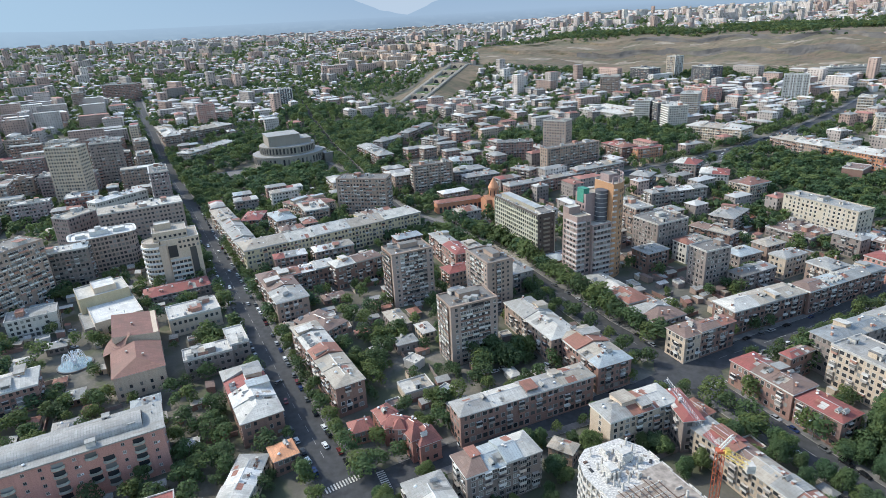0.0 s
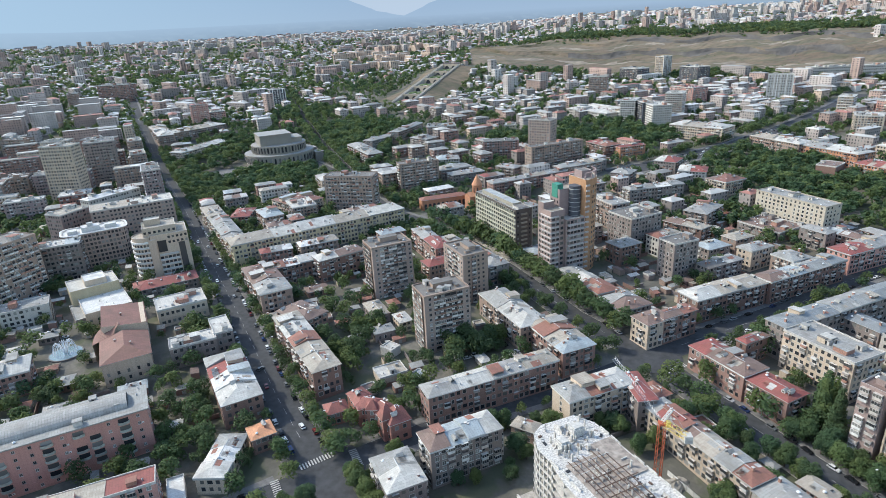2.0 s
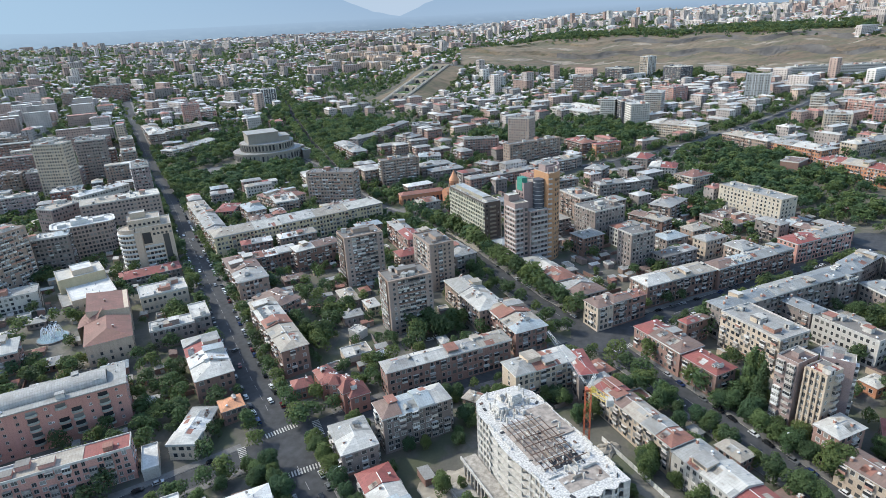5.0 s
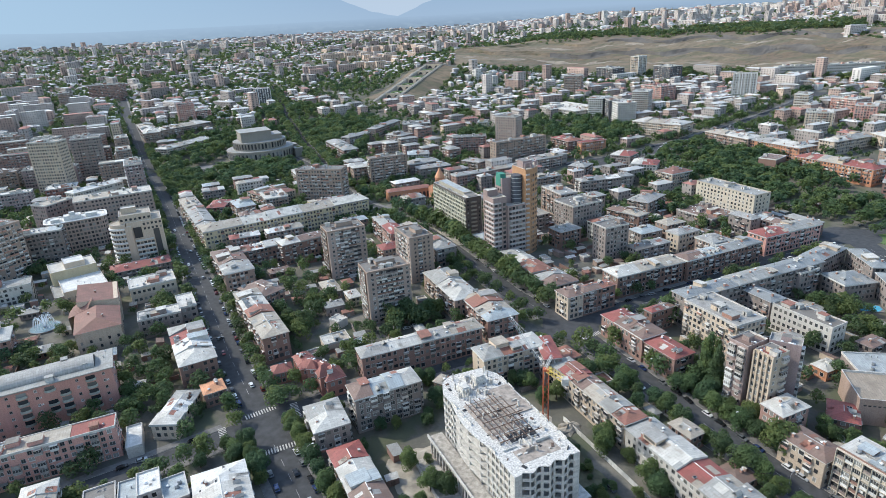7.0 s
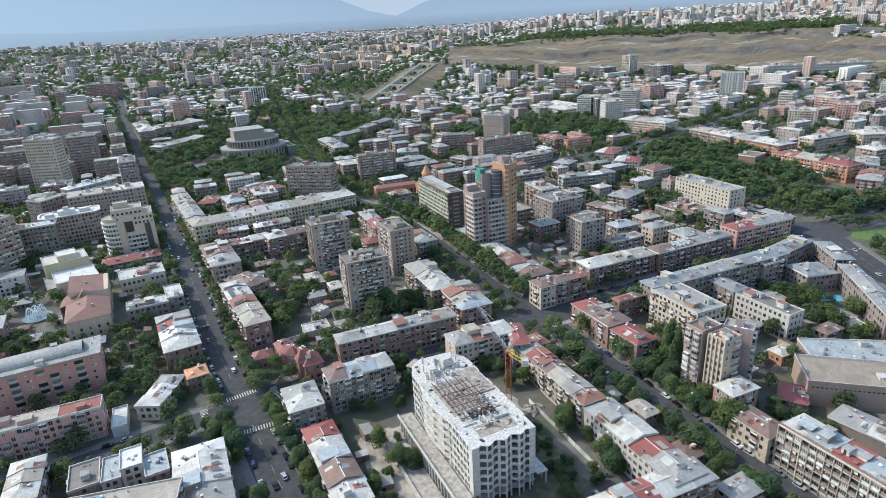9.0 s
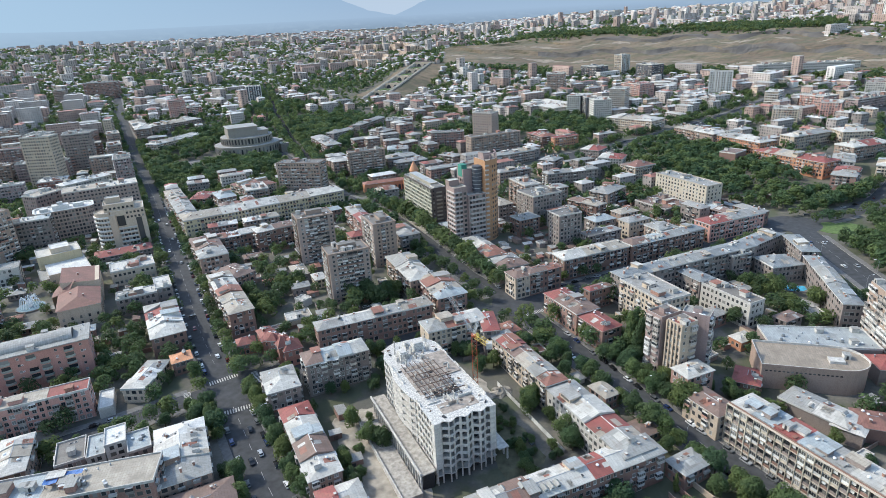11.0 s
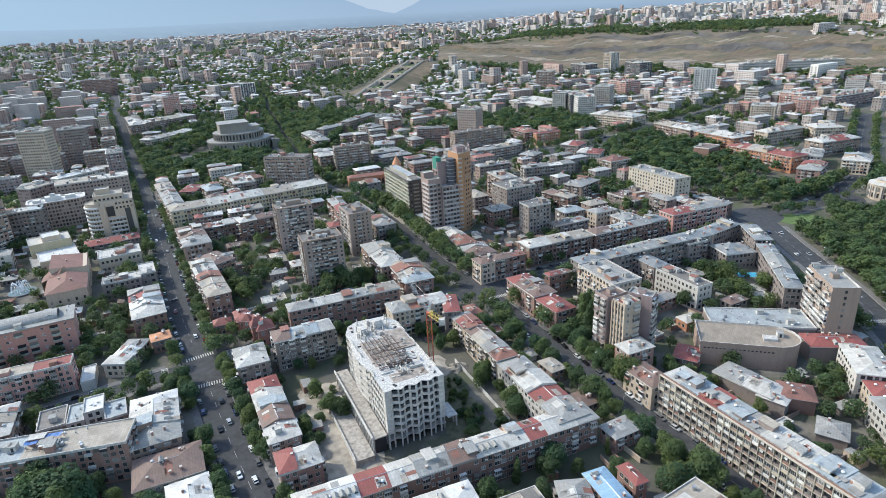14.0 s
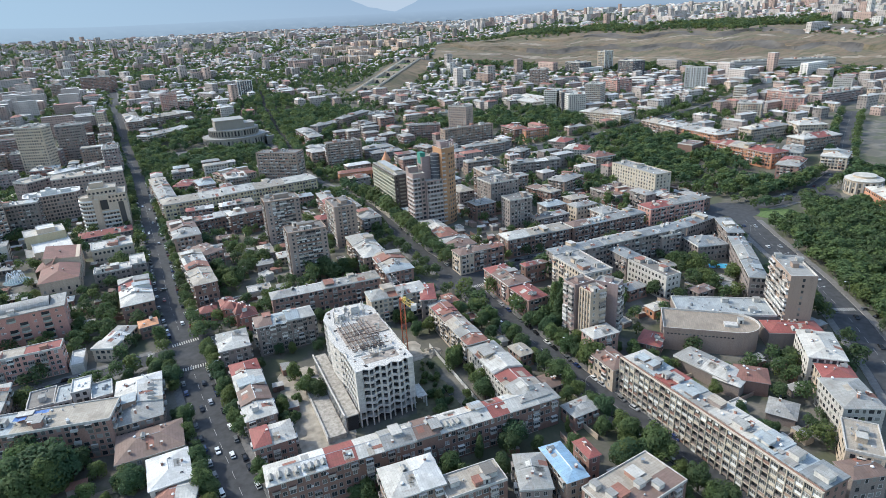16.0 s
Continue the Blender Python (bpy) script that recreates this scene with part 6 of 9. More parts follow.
def opera_house(x, y):
    t = thing("opera_house", x, y, gz(x, y), 30, "large round grey stone opera house with stepped drums and pillars", "building")
    PLACED.append((x, y, 44, 44, 0))
    for r_, z0, z1, nm in ((42, -2, 15, "lower_drum"), (33, 15, 25, "upper_drum")):
        b = Build()
        o = [(r_ * math.cos(6.2832 * i / 48), r_ * .92 * math.sin(6.2832 * i / 48)) for i in range(48)]
        b.prism(o, z0, z1, "wall_basalt", "roof_tan")
        drum = part(nm, b, t)
        b = Build()
        o2 = [(q * 1.02, w * 1.02) for q, w in o]
        b.prism(o2, z1 - .9, z1 + .7, "wall_basalt", "roof_grey")
        part("cornice", b, t)
        for i in range(48):
            a = 6.2832 * (i + .5) / 48
            px, py = (r_ + .05) * math.cos(a), (r_ + .05) * .92 * math.sin(a)
            k = ("arch", r_)
            if k not in SHARED:
                c = Build()
                h = 6.5 if r_ < 40 else 4.2
                c.face([(-1.1, -.05, 0), (1.1, -.05, 0), (1.1, -.05, h), (.6, -.05, h + .8), (-.6, -.05, h + .8), (-1.1, -.05, h)], "pane")
                c.box(1.25, -.8, -.5, 2.1, .3, h + 1.4, "wall_basalt")
                SHARED[k] = c.mesh("window_bay")
            part("window_bay", SHARED[k], drum, m=pose(px, py, z0 + (2.5 if r_ < 40 else 9.3), 0, 0, math.degrees(a) + 90))
    b = Build()
    b = Build()
    for i in range(48):
        a = 6.2832 * (i + .5) / 48
        ux, uy = math.cos(a), math.sin(a)
        cx, cy, q = 42.15 * ux, 42.15 * .92 * uy, math.hypot(.92 * ux, uy)
        tx, ty = -uy / q * .9, .92 * ux / q * .9
        for z in (1.2, 5.4):
            b.face([(cx - tx, cy - ty, z), (cx + tx, cy + ty, z), (cx + tx, cy + ty, z + 2.6), (cx - tx, cy - ty, z + 2.6)], "pane_many")
    part("glazing", b, t, kind="stuff")
    for x0, x1, yy, z1 in ((-25, 13, 17, 37.5), (13.1, 27, 14, 31)):
        b = Build()
        b.prism(box_pts(x0, -yy, x1, yy), 25.1, z1, "wall_basalt", "roof_tan")
        part("fly_tower", b, t)
        b = Build()
        b.prism(box_pts(x0 - .8, -yy - .8, x1 + .8, yy + .8), z1, z1 + .9, "wall_basalt", "roof_grey")
        part("cornice", b, t)
    for s_ in (-1, 1):
        b = Build()
        b.box(40, s_ * 16 - 7, -2, 50, s_ * 16 + 7, 11, "wall_basalt", False)
        b.box(39.5, s_ * 16 - 7.5, 11, 50.5, s_ * 16 + 7.5, 11.8, "roof_grey")
        part("side_wing", b, t)


opera_house(-243, 722)


def church(x, y):
    """An orange tuff church: cross nave, round drum with a conical cap, and an arcaded gallery."""
    t = thing("church", x, y, gz(x, y), 30, "orange tuff church with a conical dome", "church")
    PLACED.append((x, y, 14, 12, radians(30)))
    b = Build()
    b.box(-10, -5, -1, 10, 5, 12, "wall_tuff")
    b.face([(-10.3, -5.3, 12), (10.3, -5.3, 12), (10.3, 0, 15), (-10.3, 0, 15)], "roof_orange")
    b.face([(10.3, 5.3, 12), (-10.3, 5.3, 12), (-10.3, 0, 15), (10.3, 0, 15)], "roof_orange")
    b.face([(-10, -5, 12), (-10, 5, 12), (-10, 0, 15)], "wall_tuff")
    b.face([(10, 5, 12), (10, -5, 12), (10, 0, 15)], "wall_tuff")
    part("nave", b, t)
    b = Build()
    b.box(-5, -9, -1, 5, 9, 12.4, "wall_tuff")
    part("transept", b, t)
    b = Build()
    b.tube((0, 0, 12), (0, 0, 21), 4.3, 4.3, "wall_tuff", 16)
    drum = part("drum", b, t)
    b = Build()
    b.tube((0, 0, 21), (0, 0, 30), 4.9, .15, "roof_orange", 16)
    part("cap", b, t, "ribbed conical tuff cap")
    for i in range(8):
        b = Build()
        b.face([(-.45, -.05, 0), (.45, -.05, 0), (.45, -.05, 4.5), (-.45, -.05, 4.5)], "pane")
        a = i * 45 + 22
        part("window", b, drum, m=pose(4.3 * math.cos(radians(a)), 4.3 * math.sin(radians(a)), 14.5, 0, 0, a + 90))
    PLACED.append((x - 24, y - 7, 26, 11, radians(22)))
    g = thing("arcade_gallery", x - 31, y + 6, gz(x, y), 22, "long orange tuff gallery with a row of arches", "building")
    PLACED.append((x - 31, y + 6, 22, 6, radians(22)))
    b = Build()
    b.box(-21, -5, -1, 21, 5, 9.5, "wall_tuff")
    part("wall", b, g)
    roof_section(g, -21, 21, 10, 9.5, 2.0, "roof_rust", True, True, 0)
    for i in range(10):
        b = Build()
        # flat near-black face on the wall, painted for the shade in an arch
        b.face([(-1.3, -.06, 0), (1.3, -.06, 0), (1.3, -.06, 4.2), (.8, -.06, 5.3), (-.8, -.06, 5.3), (-1.3, -.06, 4.2)], "dark")
        part("arch", shared("arch", b), g, m=pose(-18 + i * 4, -5, .5))


church(8, 496)


def auditorium(x, y, ang):
    t = thing("auditorium", x, y, gz(x, y), ang, "low beige hall with one rounded end and a plain flat roof", "building")
    PLACED.append((x, y, 24, 11, radians(ang)))
    o = [(-22, -10.5), (10, -10.5)] + [(10 + 12 * math.sin(a), -10.5 * math.cos(a)) for a in [math.pi * i / 12 for i in range(1, 12)]] + [(10, 10.5), (-22, 10.5)]
    b = Build()
    b.prism(o, -6, 11, "wall_tan", "roof_mud")
    part("wall", b, t)
    b = Build()
    o2 = [(px * 1.015, py * 1.03) for px, py in o]
    k = len(o)
    for i in range(k):
        j = (i + 1) % k
        b.face([(*o2[i], 10.6), (*o2[j], 10.6), (*o2[j], 12), (*o2[i], 12)], "wall_tan")
        b.face([(*o2[i], 12), (*o2[j], 12), (*o[j], 12), (*o[i], 12)], "concrete")
        b.face([(*o[j], 11), (*o[i], 11), (*o[i], 12), (*o[j], 12)], "concrete")
    part("parapet", b, t)
    for i in range(18):
        b = Build()
        b.face([(-.5, -.05, 0), (.5, -.05, 0), (.5, -.05, .6), (-.5, -.05, .6)], "pane")
        part("window", shared("slit", b), t, m=pose(-20 + i * 1.7, -10.5, 8.4))
    b = Build()
    b.box(6, -4, 11, 12, 0, 12.2, "concrete")
    part("roof_vent", b, t)
    part("roof_hatch", small_mesh("hatch"), t, m=pose(14, 2, 11))


auditorium(217, 167, -12)


def rotunda(x, y, r_, h, label, wall="wall_grey"):
    t = thing("round_hall", x, y, gz(x, y), 0, label, "building")
    n = max(18, int(r_ * 1.44))
    PLACED.append((x, y, r_, r_, 0))
    b = Build()
    b.tube((0, 0, -2), (0, 0, h), r_, r_, wall, 32)
    part("wall", b, t)
    b = Build()
    b.tube((0, 0, h), (0, 0, h + .5), r_ + .6, r_ + .6, "concrete", 32)
    b.tube((0, 0, h + .5), (0, 0, h + 1.6), r_ + .2, r_ * .72, "roof_cream", 32)
    b.tube((0, 0, h + 1.5), (0, 0, h + 3.2), r_ * .62, r_ * .62, wall, 28)
    b.tube((0, 0, h + 3.2), (0, 0, h + 4.2), r_ * .66, r_ * .2, "roof_cream", 28)
    part("roof", b, t)
    b = Build()
    for i in range(n):
        a = 2 * math.pi * (i + .5) / n
        ux, uy, q = math.cos(a), math.sin(a), r_ + .12
        for z in (1.2, h / 2 + .6):
            b.face([(q * ux + w * uy, q * uy - w * ux, z + v) for w, v in ((.75, 0), (-.75, 0), (-.75, h * .32), (.75, h * .32))], "pane_many")
    part("glazing", b, t, kind="stuff")
    for i in range(n):
        a = i * 360 / n
        b = Build()
        b.box(-.4, -.9, 1, .4, 0, h - 1, "wall_white")
        part("pillar", shared(("rot_pillar", h), b), t, m=pose(r_ * math.cos(radians(a)), r_ * math.sin(radians(a)), 0, 0, 0, a + 90))


rotunda(380, 980, 25, 13, "low round grey hall with slim pillars and a pale roof")
rotunda(412, 383, 13, 11, "round cream stone corner hall with pilasters and a pale roof", "wall_cream")


def site_ground():
    """The bare earth of the building plot, and its fence."""
    u, v = (math.cos(radians(28)), math.sin(radians(28))), (-math.sin(radians(28)), math.cos(radians(28)))

    def sheet(name, s0, s1, w0, w1, mat, lift, label):
        b = Build()
        n, k = max(2, int((s1 - s0) / 3)), max(2, int((w1 - w0) / 3))
        jag = lambda i, j: 2.2 * noise.noise((i * .7, j * .9, lift * 10)) if i in (0, n) or j in (0, k) else 0
        g = []
        for i in range(n + 1):
            row = []
            for j in range(k + 1):
                s, w = s0 + (s1 - s0) * i / n + jag(i, j), w0 + (w1 - w0) * j / k + jag(i + 9, j)
                px, py = 54 + u[0] * s + v[0] * w, 128 + u[1] * s + v[1] * w
                row.append((px, py, gz(px, py) + (lift + .3 + .3 * noise.noise((px * .2, py * .2, 1)) if 0 < i < n and 0 < j < k else -.05)))
            g.append(row)
        for i in range(n):
            for j in range(k):
                b.face([g[i][j], g[i + 1][j], g[i + 1][j + 1], g[i][j + 1]], mat)
        tagged(new(name, b.mesh(name)), label, "ground", kind="structure")
    sheet("construction_ground", -38, -14, -31, 36, "soil", .12, "dusty bare soil of the building site")
    sheet("overgrown_ground", 12.5, 33, -30, 14, "scrub_ground", .10, "weedy overgrown strip beside the bare building")
    sheet("construction_ground", 12, 35, 14, 32, "soil", .16, "dusty bare soil of the building site")
    b = Build()
    strip(b, [(84, 178), (97, 150), (109, 127), (121, 104)], 1.5, 5.5, .3, "asphalt")
    tagged(new("lane", b.mesh("lane")), "narrow dark asphalt lane behind the houses", "road", kind="structure")
    m = thing("rubble_mound", 79, 160, gz(79, 160), 20, "pale heap of earth and rubble on the site", "rubble")
    b = Build()
    n = 14
    for j in range(4):
        for i in range(n):
            q = []
            for di, dj in ((0, 0), (1, 0), (1, 1), (0, 1)):
                a, f = 6.2832 * ((i + di) % n) / n, 1 - (j + dj) / 4
                k = 1 + .4 * noise.noise((math.cos(a) * 2, math.sin(a) * 2, (j + dj) * .8))
                q.append((6 * f * k * math.cos(a), 4 * f * k * math.sin(a), -.3 + 2.6 * (1 - f ** 2) * k))
            b.face(q, "soil")
    part("mound", b, m)
    f = thing("site_fence", 90, 143, gz(90, 143), -61, "long pale corrugated site fence beside the lane", "fence")
    for i in range(17):
        b = Build()
        b.box(-1.4, -.06, -1.0, 1.4, .06, 2.2, "balcony_white")
        px = -24 + i * 3.0
        wx, wy = 90 + px * math.cos(radians(-61)), 143 + px * math.sin(radians(-61))
        part("fence_panel", shared("fence_panel", b), f, m=pose(px, 0, gz(wx, wy) - gz(90, 143)))


site_ground()


def pool(x, y, ang):
    t = thing("swimming_pool", x, y, gz(x, y), ang, "small outdoor swimming pool with bright blue water", "pool")
    b = Build()
    b.box(-6.5, -4.5, -1, 6.5, 4.5, .25, "paving")
    part("pool_edge", b, t)
    b = Build()
    b.prism([(-5.6, -3.6), (3, -3.6), (5.6, -1), (5.6, 3.6), (-5.6, 3.6)], .255, .30, "pool_water")
    part("water", b, t)
    PLACED.append((x, y, 8, 6, radians(ang)))


pool(253.5, 254, -10)


def fountain(x, y):
    t = thing("fountain", x, y, gz(x, y), 0, "round stone fountain with white jets of water", "fountain")
    b = Build()
    b.tube((0, 0, -.5), (0, 0, .7), 8.5, 8.5, "paving", 28)
    part("basin", b, t)
    b = Build()
    b.tube((0, 0, .7), (0, 0, .75), 7.8, 7.8, "fountain_water", 28)
    part("water", b, t)
    r = random.Random(2)
    for i in range(24):
        b = Build()
        a = i * .2618
        p = [(.8 * math.cos(a), .8 * math.sin(a), .7)]
        w = r.uniform(.7, 1.1)
        for s in (.25, .5, .75, 1.0):
            p.append(((.8 + 5.2 * s) * math.cos(a), (.8 + 5.2 * s) * math.sin(a), .7 + w * (26 * s * (1 - s) + 1.0 * s)))
        for q0, q1 in zip(p, p[1:]):
            b.tube(q0, q1, .09, .15, "spray", 5)
        part("jet", b, t)
    b = Build()
    b.tube((0, 0, .7), (0, 0, 9), .5, .15, "spray", 7)
    part("jet", b, t)
    PLACED.append((x, y, 12, 12, 0))


fountain(-213, 253)


def panes(b, p0, p1, z0, fh, floors, step, w, h, mat="pane_many", sill=.9, proud=.05, skip=0.0, r=None, frame_=False):
    """Window panes on the wall from p0 to p1 (outside on its right hand)."""
    dx, dy = p1[0] - p0[0], p1[1] - p0[1]
    Lw = math.hypot(dx, dy)
    dx, dy = dx / Lw, dy / Lw
    n = max(1, int(Lw / step))
    for k in range(floors):
        for i in range(n):
            if r and r.random() < skip:
                continue
            c = Lw * (i + .5) / n
            for ex, q, m in ((.14, .5, "frame"),) * frame_ + ((0, 1, mat),):
                x0, y0 = p0[0] + dx * (c - w / 2 - ex) + dy * proud * q, p0[1] + dy * (c - w / 2 - ex) - dx * proud * q
                x1, y1 = x0 + dx * (w + 2 * ex), y0 + dy * (w + 2 * ex)
                zz = z0 + k * fh + sill - ex
                b.face([(x0, y0, zz), (x1, y1, zz), (x1, y1, zz + h + 2 * ex), (x0, y0, zz + h + 2 * ex)], m)


def ring_band(b, pts, z0, z1, out, mat, closed=True):
    """A band that stands out from an outline."""
    n = len(pts)
    cx, cy = sum(p[0] for p in pts) / n, sum(p[1] for p in pts) / n
    o = [(x + (x - cx) / math.hypot(x - cx, y - cy) * out, y + (y - cy) / math.hypot(x - cx, y - cy) * out) for x, y in pts]
    for i in range(n if closed else n - 1):
        j = (i + 1) % n
        b.face([(*o[i], z0), (*o[j], z0), (*o[j], z1), (*o[i], z1)], mat)
        b.face([(*o[i], z1), (*o[j], z1), (*pts[j], z1), (*pts[i], z1)], mat)
        b.face([(*o[j], z0), (*o[i], z0), (*pts[i], z0), (*pts[j], z0)], mat)


def volume(t, name, pts, z0, z1, wall, roof, parapet=.7, label=""):
    b = Build()
    b.prism(pts, z0, z1, wall, roof)
    n = len(pts)
    cx, cy = sum(p[0] for p in pts) / n, sum(p[1] for p in pts) / n
    if parapet:
        o = [(cx + (x - cx) * .965, cy + (y - cy) * .965) for x, y in pts]
        for i in range(n):
            j = (i + 1) % n
            b.face([(*pts[i], z1), (*pts[j], z1), (*pts[j], z1 + parapet), (*pts[i], z1 + parapet)], wall)
            b.face([(*pts[i], z1 + parapet), (*pts[j], z1 + parapet), (*o[j], z1 + parapet), (*o[i], z1 + parapet)], "concrete")
            b.face([(*o[j], z1), (*o[i], z1), (*o[i], z1 + parapet), (*o[j], z1 + parapet)], "concrete")
    return part(name, b, t, label)


def rounded(x0, y0, x1, y1, r_, k=5):
    out = []
    for cx, cy, a0 in ((x1 - r_, y0 + r_, -90), (x1 - r_, y1 - r_, 0), (x0 + r_, y1 - r_, 90), (x0 + r_, y0 + r_, 180)):
        out += [(cx + r_ * math.cos(radians(a0 + 90 * i / k)), cy + r_ * math.sin(radians(a0 + 90 * i / k))) for i in range(k + 1)]
    return out


def round_hotel(x, y, ang, L, D, H):
    """A dusty pink block with rounded corners behind a close grid of deep windows."""
    PLACED.append((x, y, L / 2, D / 2, radians(ang)))
    t = thing("apartment_building", x, y, gz(x, y), ang, "dusty pink round-cornered block with a window grid and white roof", "building")
    pts = rounded(-L / 2, -D / 2, L / 2, D / 2, 6)
    volume(t, "wall", pts, -6, H, "wall_pinkgrid", "roof_bright", .9)
    b = Build()
    fh = H / 8
    n = len(pts)
    for i in range(n):
        p, q = pts[i], pts[(i + 1) % n]
        if math.hypot(q[0] - p[0], q[1] - p[1]) > 1.5:
            panes(b, p, q, 0, fh, 8, 2.5 if math.hypot(q[0] - p[0], q[1] - p[1]) > 3 else 1.6, 1.6 if math.hypot(q[0] - p[0], q[1] - p[1]) > 3 else 1.1, 1.8)
    part("glazing", b, t, kind="stuff")
    for k in range(1, 8):
        b = Build()
        ring_band(b, pts, k * fh - .25, k * fh + .25, .35, "wall_pinkgrid")
        part("ledge", b, t)
    b = Build()
    ring_band(b, pts, H + .5, H + 1.0, 1.1, "balcony_white")
    part("cornice", b, t, "white overhanging cornice")
    for x0, y0, x1, y1, h in ((-8, -4, 4, 5, 3.2), (7, -3, 15, 3, 2.6), (-17, -5, -11, 3, 2.2), (-4, -1, 0, 3, 5.2)):
        volume(t, "roof_house", box_pts(x0, y0, x1, y1), H, H + h, "balcony_white", "roof_bright", .3)


office_slab(26.9, 399.3, -62.4, 57.7, 12.8, 34.2, 10)
round_hotel(-275.3, 387.7, 35.0, 42.1, 21.6, 25.3)


def stepped_tower(x, y, ang, L, D, H):
    """A cream tower with one rounded white-banded end, stepped terraces and dark glass bays."""
    PLACED.append((x, y, L / 2, D / 2, radians(ang)))
    t = thing("apartment_building", x, y, gz(x, y), ang, "cream stepped tower with a rounded banded end and dark glass bays", "building")
    fl = 10
    fh = H / fl
    end = [(-9 + 8.2 * math.cos(radians(a)), -5 + 8.2 * math.sin(radians(a))) for a in range(90, 300, 15)] + [(-5, 0)]
    volume(t, "round_end", end, -6, H - 4, "wall_cream", "roof_tan")
    for k in range(1, fl - 1):
        b = Build()
        ring_band(b, end[:-1], k * fh - .3, k * fh + .9, .9, "balcony_white", False)
        part("balcony_band", b, t, "white balcony parapet")
    main = box_pts(-6, -D / 2, L / 2, D / 2)
    volume(t, "wall", main, -6, H - 3.4, "wall_cream", "roof_tan")
    volume(t, "upper_storey", box_pts(-10, -D / 2 + 4, 11, D / 2 - 3), H - 8, H + 1.2, "wall_cream", "roof_tan")
    volume(t, "upper_storey", box_pts(-8, 0, 2, D / 2 - 5), H, H + 4.6, "wall_cream", "roof_white")
    volume(t, "pier", box_pts(-7.5, -D / 2 - 1.6, -3, -D / 2 + .01), -6, H - 6, "wall_cream", "roof_tan")
    b = Build()
    b.box(-2.2, -D / 2 - .3, H - 15, 3.2, -D / 2 + .2, H - 7, "pane", False)
    part("glass_bay", b, t, "large dark square window")
    b = Build()
    b.box(10.6, -D / 2 - .3, 0, 14.6, -D / 2 + .2, H - 10, "pane", False)
    part("glass_bay", b, t, "tall dark glass strip")
    for k in range(1, 6):
        b = Build()
        b.box(-2.4, -D / 2 - 1.2, k * fh - .2, 9.8, -D / 2 - .002, k * fh + .9, "balcony_white")
        part("balcony_band", b, t, "white balcony parapet")
    b = Build()
    panes(b, (-2.4, -D / 2), (10, -D / 2), 0, fh, 5, 2.4, 1.9, 1.7)
    panes(b, (4, -D / 2), (L / 2, -D / 2), H - 10.5, fh, 2, 2.6, 1.5, 1.6)
    panes(b, (L / 2, -D / 2), (L / 2, D / 2), 0, fh, 9, 2.9, 1.5, 1.6)
    panes(b, (-10, -D / 2 + 4), (11, -D / 2 + 4), H - 3.2, fh, 1, 2.8, 1.6, 1.6)
    for p, q in zip(end[3:], end[4:-1]):
        panes(b, p, q, 0, fh, 8, 2.0, 1.3, 1.6)
    part("glazing", b, t, kind="stuff")


stepped_tower(-210.3, 360.8, 30.0, 34.7, 24.5, 34.8)


def cream_hall():
    """A windowless stepped hall of pale cream, two roofs one over the other."""
    x, y, ang = -225.0, 304.0, 131.0
    PLACED.append((x, y, 26, 15, radians(ang)))
    t = thing("hall_building", x, y, gz(x, y), ang, "stepped pale cream hall with bare tan walls and white flat roofs", "building")
    volume(t, "lower_hall", box_pts(-26, -15, 8, 10), -6, 9.0, "wall_cream", "roof_bright")
    volume(t, "upper_hall", box_pts(2, -14, 24, 13), -6, 14.5, "wall_yellow", "roof_cream")
    volume(t, "stage_house", box_pts(6, -8, 20, 4), 14, 17.5, "wall_cream", "roof_bright")
    volume(t, "annex", box_pts(-22, 10, 4, 15.1), -6, 5.5, "wall_grey", "roof_steel")
    b = Build()
    panes(b, (-26, 10), (-26, -15), 0, 3.2, 2, 4, 1.5, 1.6)
    panes(b, (4, 15.1), (-22, 15.1), 0, 3.2, 1, 3.2, 1.8, 1.6)
    part("glazing", b, t, kind="stuff")
    for i in range(5):
        part("vent", small_mesh("vent"), t, m=pose(-20 + i * 5, -6 + 3 * (i % 3), 9))


cream_hall()


